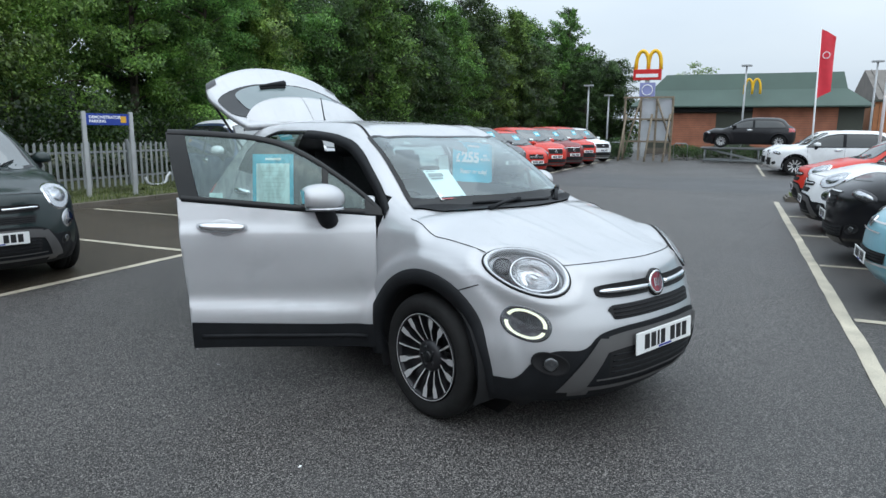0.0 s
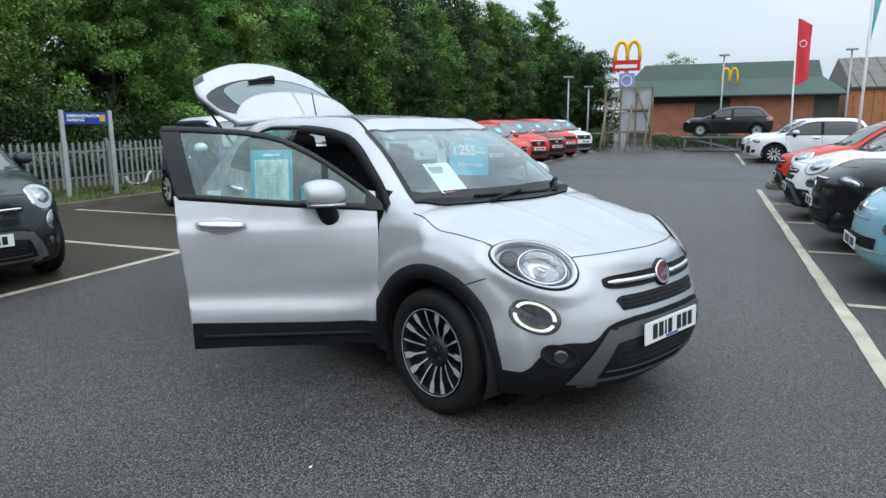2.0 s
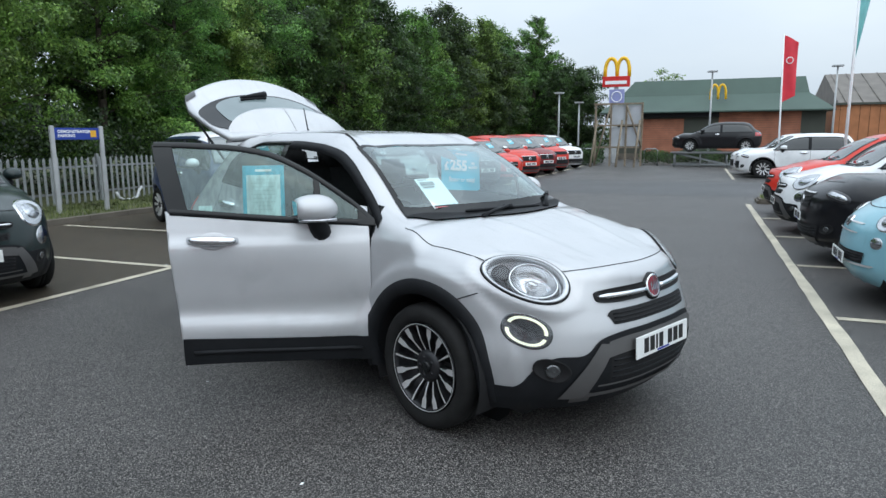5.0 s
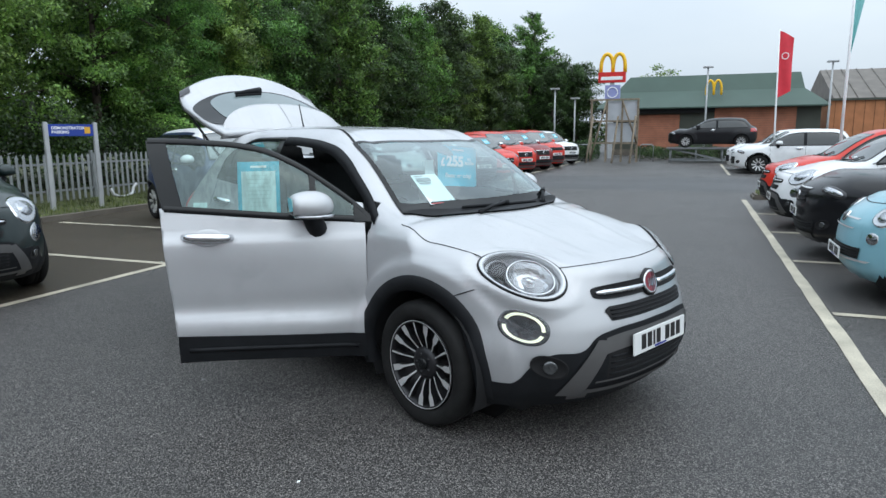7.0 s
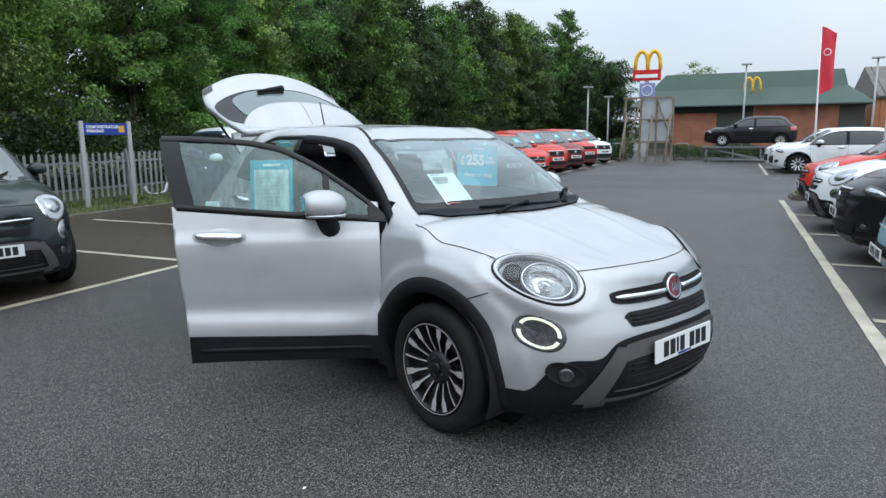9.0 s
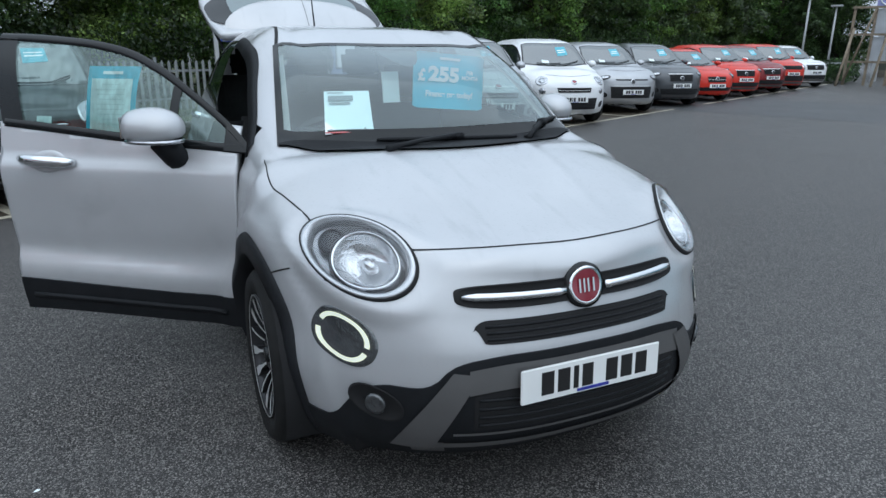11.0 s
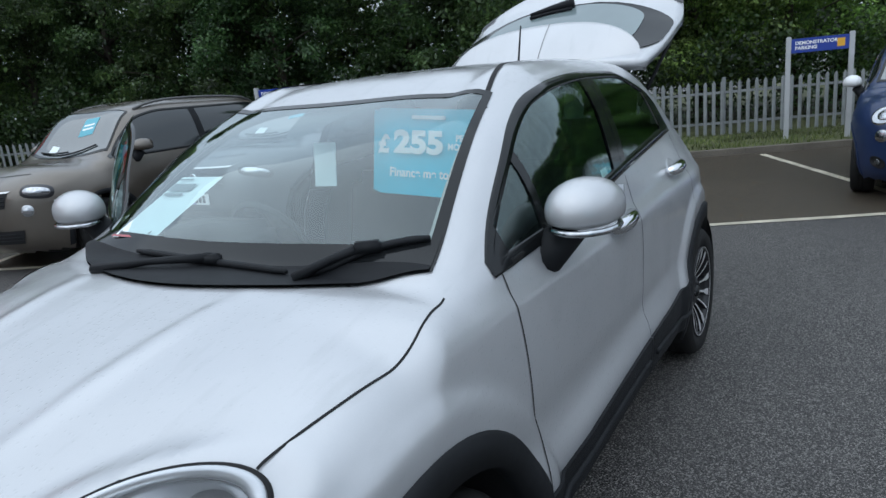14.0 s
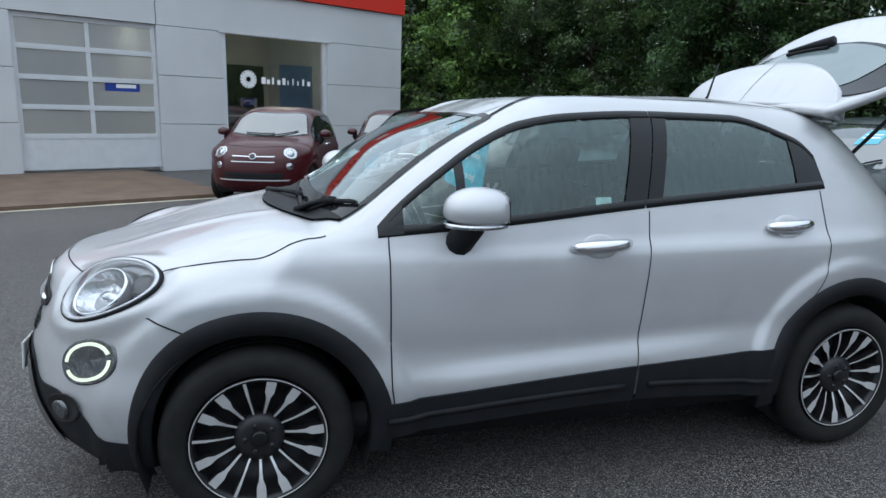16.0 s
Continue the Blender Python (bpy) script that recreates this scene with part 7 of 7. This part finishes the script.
part("brace", mesh_from("brace", vs, fs, M_TIMBER), None, hb).matrix_basis = SITE

# hoop barriers
for u0, u1 in ((5.9, 4.6), (6.9, 6.1), (1.9, 1.2)):
    br = tagged(new("hoop_barrier"), "galvanised steel hoop barrier at the park's edge", "barrier", "hoop barriers")
    vs, fs = tube([(34, u0, 0), (34, u0, 0.8), (34, u0 - 0.1, 0.9), (34, u1 + 0.1, 0.9), (34, u1, 0.8), (34, u1, 0)], 0.035, 8)
    part("hoop", mesh_from("hoop", vs, fs, M_GALV), None, br).matrix_basis = SITE
# display ramp
rp = tagged(new("display_ramp"), "galvanised steel display ramp under a car", "ramp")
for s in (32.6, 34.3):
    for z in (0.12, 0.70):
        vs, fs = tube([(s, 0.4, z), (s, -3.6, z)], 0.04, 8)
        part("rail", mesh_from("rail", vs, fs, M_GALV), None, rp).matrix_basis = SITE
    for u in (0.3, -0.95, -2.2, -3.5):
        vs, fs = tube([(s, u, 0), (s, u, 0.72)], 0.035, 8)
        part("leg", mesh_from("leg", vs, fs, M_GALV), None, rp).matrix_basis = SITE
    vs, fs = tube([(s, 0.3, 0.7), (s, -2.2, 0.12)], 0.03, 8)
    part("brace", mesh_from("brace", vs, fs, M_GALV), None, rp).matrix_basis = SITE
    block(rp, "track", s - 0.15, s + 0.15, -3.7, 0.5, 0.72, 0.762, M_GALV)


def flag(s, u, h, material, label, lean=0.0, w=0.85, h0=2.6, twist=0.0, taper=0.25, slope=0.28):
    """A feather flag: a slim pole with a hanging cloth that ripples."""
    fl = tagged(new("feather_flag"), label, "flag", "advertising flags")
    vs, fs = tube([(s, u, 0), (s, u + lean * 0.5, h * 0.5), (s, u + lean, h)], [0.035, 0.03, 0.02], 8)
    part("pole", mesh_from("pole", vs, fs, M_WHITE), None, fl).matrix_basis = SITE
    vs, fs = lathe([(0.25, 0.0), (0.25, 0.1), (0.05, 0.14)], 20, "z")
    part("base", mesh_from("base", vs, fs, M_POST), None, fl).matrix_basis = SITE @ Matrix.Translation((s, u, 0))
    a, b = grid(24, 10)
    top = 1 - slope * a ** 1.3
    z = h0 + (h - 0.05 - h0) * b * top + 0.25 * a * (1 - b)
    g = np.stack([s + 0.10 * np.sin(a * 5 + b * 4) * a + twist * a, u + lean * (z / h) - w * a * (1 - taper + taper * b), z], -1)
    cl = sheet("cloth", g, material, fl)
    cl.matrix_basis = SITE
    vs, fs = tube([(s - 0.04, u + lean * 0.8 - 0.22 + 0.11 * math.cos(t), h - 0.95 + 0.11 * math.sin(t)) for t in an], 0.015, 4, True)
    part("emblem", mesh_from("emblem", vs, fs, M_WHITE), None, fl).matrix_basis = SITE
    return fl


flag(24.0, -3.68, 5.2, M_FLAGRED, "red feather flag on a white pole", 0.12, 0.52, 2.75, 0.25, 0.1, 0.10)
flag(13.3, -3.93, 6.4, M_FLAGTEAL, "pale teal feather flag on a white pole", -0.02, 0.55, 2.75, 0.2, 0.97, 0.05)


def lamp_post(s, u, h, label, arm=0.0):
    lp = tagged(new("lamp_post"), label, "lamp post", "lamp posts")
    vs, fs = tube([(s, u, 0), (s, u, h * 0.5), (s, u, h)], [0.07, 0.055, 0.045], 10)
    part("column", mesh_from("column", vs, fs, M_POST), None, lp).matrix_basis = SITE
    block(lp, "head", s - 0.18, s + 0.18, u - 0.28, u + 0.28, h, h + 0.09, M_POST, 0.02)
    return lp


lamp_post(38, -1.36, 5.15, "grey lamp post before the restaurant")
lamp_post(38, -7.6, 5.2, "grey lamp post beside the restaurant")
lamp_post(40, 6.5, 3.7, "grey post by the tree line")
lamp_post(38, 7.4, 4.2, "tall grey post by the tree line")
# a plain timber-clad store and a shed beyond
st_ = tagged(new("timber_store"), "orange timber-clad store with felt roof", "building")
block(st_, "wall", 50, 58, -24, -9.6, 0, 3.65, M_WOODCLAD)
for i in range(24):
    block(st_, "board_joint", 49.985, 50.0, -23.7 + 0.6 * i, -23.68 + 0.6 * i, 0, 3.65, M_DARK)
block(st_, "roof", 49.8, 58.2, -24.2, -9.4, 3.65, 3.8, M_PANELGREEN)
wh = tagged(new("warehouse"), "grey-brown warehouse with a pitched roof", "building")
M_WHROOF = mat("fibre_cement_roof", (0.16, 0.145, 0.13), 0.8, 0, 0.15, 1.0)
block(wh, "wall", 62, 80, -40, -12.0, 0, 4.2, M_CLADGREY)
v_ = [(62, -40, 4.2), (62, -11.8, 4.2), (71, -40, 7.4), (71, -11.8, 7.4), (80, -40, 4.2), (80, -11.8, 4.2)]
part("roof", mesh_from("roof", v_, [(0, 1, 3, 2), (2, 3, 5, 4), (1, 5, 3), (0, 2, 4)], M_WHROOF, False), None, wh, smooth=False).matrix_basis = SITE
for i in range(22):
    vs, fs = tube([(62, -39 + 1.27 * i, 4.23), (71, -39 + 1.27 * i, 7.43)], 0.05, 4)
    part("rib", mesh_from("rib", vs, fs, M_WHROOF), None, wh).matrix_basis = SITE


def hedge(name, s0, s1, u0, u1, h, seed, label, n=9000, leaf=0.05, material=None):
    """A mass of small leaves between two lines of the site, with an uneven top."""
    rng = np.random.RandomState(seed)
    p = np.stack([rng.uniform(s0, s1, n), rng.uniform(u0, u1, n), np.zeros(n)], -1)
    top = h * (0.78 + 0.22 * np.sin(p[:, 1] * 2.1 + seed + p[:, 0] * 0.9) * np.cos(p[:, 0] * 1.7))
    p[:, 2] = top * rng.rand(n) ** 0.6
    d = rng.normal(size=(n, 3))
    d /= np.linalg.norm(d, axis=1)[:, None]
    e = np.cross(d, rng.normal(size=(n, 3)))
    e /= np.linalg.norm(e, axis=1)[:, None]
    f = np.cross(d, e) * 0.5
    V = np.stack([p - e * leaf, p + f * leaf, p + e * leaf, p - f * leaf], 1).reshape(-1, 3)
    ob = tagged(part(name, mesh_from(name, V, [(4 * i, 4 * i + 1, 4 * i + 2, 4 * i + 3) for i in range(n)], material or M_LEAF[2], False), None, smooth=False), label, "hedge", kind="stuff")
    ob.matrix_basis = SITE


# the canopy's shade on this low growth is put into its leaf colour
hedge("undergrowth", -28, 42, 12.5, 14.4, 2.5, 11, "dense undergrowth behind the fence, shade put into its dark leaves", 80000, 0.055, M_SHADELEAF)
hedge("hedge", 35.2, 36.6, -9.5, 2.3, 0.9, 1, "clipped dark green hedge before the restaurant", 14000)
hedge("shrubs", 33.5, 36.5, 4.3, 8.5, 1.3, 2, "rough shrubs at the park's edge", 12000, 0.06)
for i, (s, u, sc, q) in enumerate(((47, 9.5, 0.80, 4), (50, 8.0, 0.95, 3), (53, 12, 1.2, 3), (56, 10, 0.95, 4), (60, 2.3, 1.0, 6), (62, 16, 1.3, 3), (51, 12, 1.18, 5), (43, 13.5, 1.05, 3), (54, 15.5, 1.15, 4))):
    plant(q, {5: 0, 6: 1}.get(q, 2), at(s, u, 0) @ Matrix.Rotation(1.3 * i, 4, "Z") @ Matrix.Scale(sc, 4))
# low hedge line that closes the far side
hedge("far_hedge", 88, 92, -90, 60, 3.0, 7, "distant dark hedge line", 16000, 0.3)


# leaf litter and small pale specks on the wet ground
rl = np.random.RandomState(8)
for nm, lab, mtl, cnt, sz, reg in (("leaf_litter", "scattered small brown leaves on the ground", mat("dead_leaf", (0.16, 0.10, 0.05), 0.8, per_piece=0.3), 160, 0.02, (-2, 9, 5.2, 9.8)), ("litter", "small pale specks of litter on the asphalt", M_PAPER, 26, 0.009, (-5, 6, -1.5, 9.0))):
    V, F = [], []
    for i in range(cnt):
        c_ = np.array([rl.uniform(reg[0], reg[1]), rl.uniform(reg[2], reg[3]), 0.011])
        a_ = rl.uniform(0, 6.28)
        d_, e_ = np.array([math.cos(a_), math.sin(a_), 0.12]) * sz * rl.uniform(0.6, 1.4), np.array([-math.sin(a_), math.cos(a_), 0.0]) * sz * 0.6
        V += [c_ - d_, c_ + e_ + [0, 0, 0.004], c_ + d_, c_ - e_]
        F.append((4 * i, 4 * i + 1, 4 * i + 2, 4 * i + 3))
    tagged(part(nm, mesh_from(nm, V, F, mtl, False), None, smooth=False), lab, "litter", kind="stuff").matrix_basis = SITE


# ---- other body shapes ----
def shape_from(L_f, L_r, wb, hw, H, bonnet_z, bonnet_x, scr_b, scr_t, tail_top, r=0.32, belt=0.98, nose_z=0.8, arch=0.37, **kw):
    """A hatchback or small utility body from its main dimensions."""
    xr = -wb - L_r
    k = dict(hw=hw, spine=(0.15, -wb + 0.1, 0.66), x0f=-0.15, pf=2.6, x0r=-wb + 0.3, pr=3.2, low=0.2, wb=wb, r=r, arch=arch,
             top=[(xr, .60), (xr + .05, .95), (tail_top - .28, belt + .18), (tail_top, H - .09), (tail_top + .3, H - .02), (scr_t - .7, H), (scr_t - .2, H - .045), (scr_t, H - .105), (scr_b, bonnet_z), (scr_b + .1, bonnet_z - .02), (bonnet_x * .5, (bonnet_z + nose_z) / 2 + .06), (bonnet_x, nose_z + .02), (L_f - .02, nose_z - .12), (L_f + .02, .55)],
             belt=[(xr, .8), (-wb, belt), (scr_b - .3, belt - .02), (scr_b, bonnet_z - .10), (0, bonnet_z - .2), (.4, nose_z - .1), (L_f, nose_z - .2)],
             nose=[(.2, L_f - .12), (.35, L_f - .01), (.5, L_f), (nose_z - .12, L_f - .03), (nose_z + .02, L_f - .08), (nose_z + .2, L_f + .15)],
             tail=[(.2, xr + .15), (.4, xr + .02), (.8, xr), (belt + .1, xr + .06), (H - .2, tail_top - .22), (H, tail_top - .05)],
             n=[(xr, 3), (-wb, 4.5), (scr_t, 5), (scr_b, 4), (scr_b + .2, 2.8), (L_f, 2.6)],
             tumb=[(xr, .2), (-wb, .20), (scr_t, .20), (scr_b, .10), (scr_b + .3, .04), (L_f, .04)],
             wz=[(.2, .93), (.35, .97), (.55, .985), (.75, 1.0), (belt - .03, .975), (belt + .05, .96)],
             dlo=[(tail_top - .12, belt + .06), (tail_top - .06, belt + .2), (tail_top + .1, H - .20), (tail_top + .5, H - .13), (scr_t - .5, H - .13), (scr_t - .1, H - .185), ((scr_t + scr_b) / 2 - .1, (H + bonnet_z) / 2 - .06), (scr_b - .12, belt + .06)],
             belt_glass=[(tail_top - .12, belt + .05), (scr_b - .12, belt + .02)],
             screen=dict(xb=scr_b, cb=.14, yb=hw * .80, xt=scr_t, ct=.07, yt=hw * .66, zmin=bonnet_z - .05),
             mirror=(scr_b - .42, hw + .06, belt + .12), pillar=(scr_b + tail_top) / 2, bonnet=(bonnet_x - .05, .48, .10), roof_end=tail_top - 0.1)
    k.update(kw)
    return k


K_500 = shape_from(0.72, 0.55, 2.30, 0.80, 1.49, 1.00, 0.55, -0.22, -0.75, -2.45, 0.29, 0.93, 0.82, 0.34, lamp=(.50, .54, .80, .105, .105, 0, 2.0, "round"), lamp2=(.60, .56, .60, .055, .05, 0), badge=.74, red_badge=0, plate=.42, grilles=[(.735, .75, .33, "chrome"), (.40, .50, .46, "dark"), (.375, .395, .55, "chrome"), (.655, .668, .34, "chrome")])
K_500L = shape_from(0.86, 0.68, 2.61, 0.89, 1.66, 1.10, 0.62, -0.12, -0.72, -2.90, 0.325, 1.02, 0.88, 0.38, lamp=(.58, .60, .86, .125, .115, 0, 2.0, "round"), lamp2=(.68, .62, .66, .07, .058, 0), badge=.83, red_badge=1, plate=.505, fog=(.70, .66, .40), grilles=[(.815, .838, .36, "chrome"), (.635, .725, .36, "dark"), (.672, .684, .34, "chrome"), (.31, .53, .50, "dark"), (.53, .552, .50, "chrome"), (.27, .286, .52, "chrome")])
K_SUV = shape_from(0.88, 0.78, 2.62, 0.90, 1.63, 1.08, 0.66, -0.22, -0.90, -2.75, 0.345, 1.0, 0.92, 0.40, clad=0.06, lamp=(.58, .64, .82, .17, .06, -.25, 2.6, "slim"), fog=(.66, .62, .44), badge=.74, plate=.55, grilles=[(.66, .84, .34, "dark"), (.84, .855, .36, "chrome"), (.34, .47, .55, "dark"), (.25, .32, .5, "grey")])
K_MG = morph(K_SUV, clad=0.04, lamp=(.58, .63, .80, .19, .055, -.2, 2.6, "slim"), plate=.50, grilles=[(.76, .79, .42, "black"), (.36, .62, .52, "dark"), (.63, .645, .45, "chrome")])
K_HATCH = shape_from(0.90, 0.75, 2.60, 0.88, 1.50, 0.98, 0.62, -0.15, -0.95, -2.75, 0.32, 0.94, 0.84, 0.37, lamp=(.56, .60, .72, .17, .075, -.3, 2.4, "slim"), fog=(.66, .60, .40), badge=.66, plate=.46, grilles=[(.56, .72, .30, "dark"), (.63, .645, .30, "chrome"), (.32, .42, .52, "dark")])
K_YETI = shape_from(0.86, 0.72, 2.58, 0.89, 1.69, 1.10, 0.66, -0.10, -0.62, -2.95, 0.335, 1.05, 0.95, 0.39, clad=0.05, lamp=(.58, .64, .84, .16, .075, -.1, 2.8, "slim"), lamp2=(.68, .58, .66, .06, .06, 0), badge=.90, plate=.58, grilles=[(.70, .85, .42, "dark"), (.855, .87, .44, "chrome"), (.33, .47, .55, "dark")])

K_BIG = morph(shape_from(0.90, 0.95, 2.70, 0.92, 1.66, 1.10, 0.70, -0.20, -0.86, -3.05, 0.35, 1.03, 0.95, 0.40), rails=1, clad=0.05, lamp=(.62, .66, .84, .18, .06, -.2, 2.8, "slim"), badge=.80, plate=.60, grilles=[(.70, .90, .42, "dark"), (.905, .92, .45, "chrome"), (.34, .50, .58, "dark"), (.27, .33, .55, "grey")])
K_JEEP = morph(K_YETI, plate=.62, lamp=(.62, .62, .86, .10, .10, 0, 2.0, "round"), grilles=[(.78, .92, .46, "dark"), (.36, .56, .55, "dark"), (.26, .34, .5, "grey")])
K_JEEP.pop("lamp2"), K_JEEP.pop("badge")
K_YETI["rails"] = 1


def nose_out(s, u, turn=0.0):
    """A bay across the aisle, the nose towards the fence row."""
    return at(s, u, 0.0, 90 + turn)


def heading(x, y, turn):
    """Where a car stands: its front axle's middle, and the way it points."""
    return pose(x, y, 0, 0, 0, turn)


FENCE_ROW = "cars parked along the fence"
simple_car("crossover_car", "dark green crossover car parked by the fence", K_X, M_GREENCAR, heading(-5.34, -2.21, 6), group=FENCE_ROW)
simple_car("people_carrier", "dark blue compact people carrier with white roof", K_500L, M_BLUECAR, heading(-7.44, 2.38, -3), roof=M_WHITECAR, group=FENCE_ROW)
simple_car("people_carrier", "silver compact people carrier with chrome trim", K_500L, M_SILVER2, heading(-8.52, 4.63, -8), group=FENCE_ROW)
simple_car("people_carrier", "white compact people carrier with black lower grille", K_500L, M_WHITECAR, heading(-9.39, 6.87, -12), group=FENCE_ROW)
simple_car("crossover_car", "light silver crossover with wide dark grille", K_MG, M_SILVER2, heading(-10.95, 9.60, -12), group=FENCE_ROW)
simple_car("crossover_car", "dark grey crossover with chrome grille edge", K_SUV, M_GREYCAR, heading(-12.0, 12.1, -12), group=FENCE_ROW)
simple_car("hatchback", "bright red hatchback by the fence", K_HATCH, M_REDCAR, heading(-13.0, 14.4, -12), group=FENCE_ROW)
simple_car("crossover_car", "red crossover with chrome-barred grille", K_SUV, M_REDCAR, heading(-14.1, 16.8, -12), group=FENCE_ROW)
simple_car("crossover_car", "dark red crossover by the fence", K_SUV, M_DKRED, heading(-15.1, 19.2, -12), group=FENCE_ROW)
simple_car("off_roader", "boxy red off-roader with slotted grille", K_JEEP, M_REDCAR, heading(-16.1, 21.5, -12), group=FENCE_ROW)
simple_car("off_roader", "white sport utility car at the row's end", K_BIG, M_WHITECAR, heading(-17.5, 24.6, -12), group=FENCE_ROW)
simple_car("off_roader", "dark grey sport utility car with roof rails", K_BIG, M_GREYCAR, heading(-4.45, -4.35, 0), card=True, group=FENCE_ROW)
simple_car("off_roader", "bronze sport utility car with roof rails", K_YETI, M_BRONZE, heading(-3.15, -6.25, 4), group=FENCE_ROW)

AISLE_ROW = "cars parked across the aisle"
simple_car("city_car", "pale blue small city car", K_500, M_LTBLUE, nose_out(3.3, -2.95), card=False, group=AISLE_ROW)
simple_car("crossover_car", "black crossover with alloy wheels", K_SUV, M_BLACKCAR, nose_out(5.55, -3.03), card=False, wheels="five", group=AISLE_ROW)
simple_car("crossover_car", "white crossover car with round headlights", K_X, M_WHITECAR, nose_out(8.2, -2.95), card=False, group=AISLE_ROW)
simple_car("crossover_car", "bright red crossover car with round headlights", K_X, M_REDCAR, nose_out(10.9, -3.02), card=False, group=AISLE_ROW)
simple_car("crossover_car", "white crossover beyond the cross road", K_MG, M_WHITECAR, nose_out(24.0, -3.1), card=False, group=AISLE_ROW)
simple_car("crossover_car", "white crossover beyond the cross road", K_MG, M_WHITECAR, nose_out(26.1, -3.0), card=False, group=AISLE_ROW)
simple_car("crossover_car", "black crossover raised on a display ramp", K_HATCH, M_BLACKCAR, at(33.5, -0.45, 0.76, 88), card=False, plate_on=False)
simple_car("city_car", "maroon small city car before the showroom", K_500, M_MAROON, at(-7.16, 3.66, 0.0, -42), card=False, plate_on=False)
simple_car("city_car", "maroon small city car with dark roof", K_500, M_MAROON, at(-7.05, 6.2, 0.0, -41), card=False, plate_on=False)
hero_car()
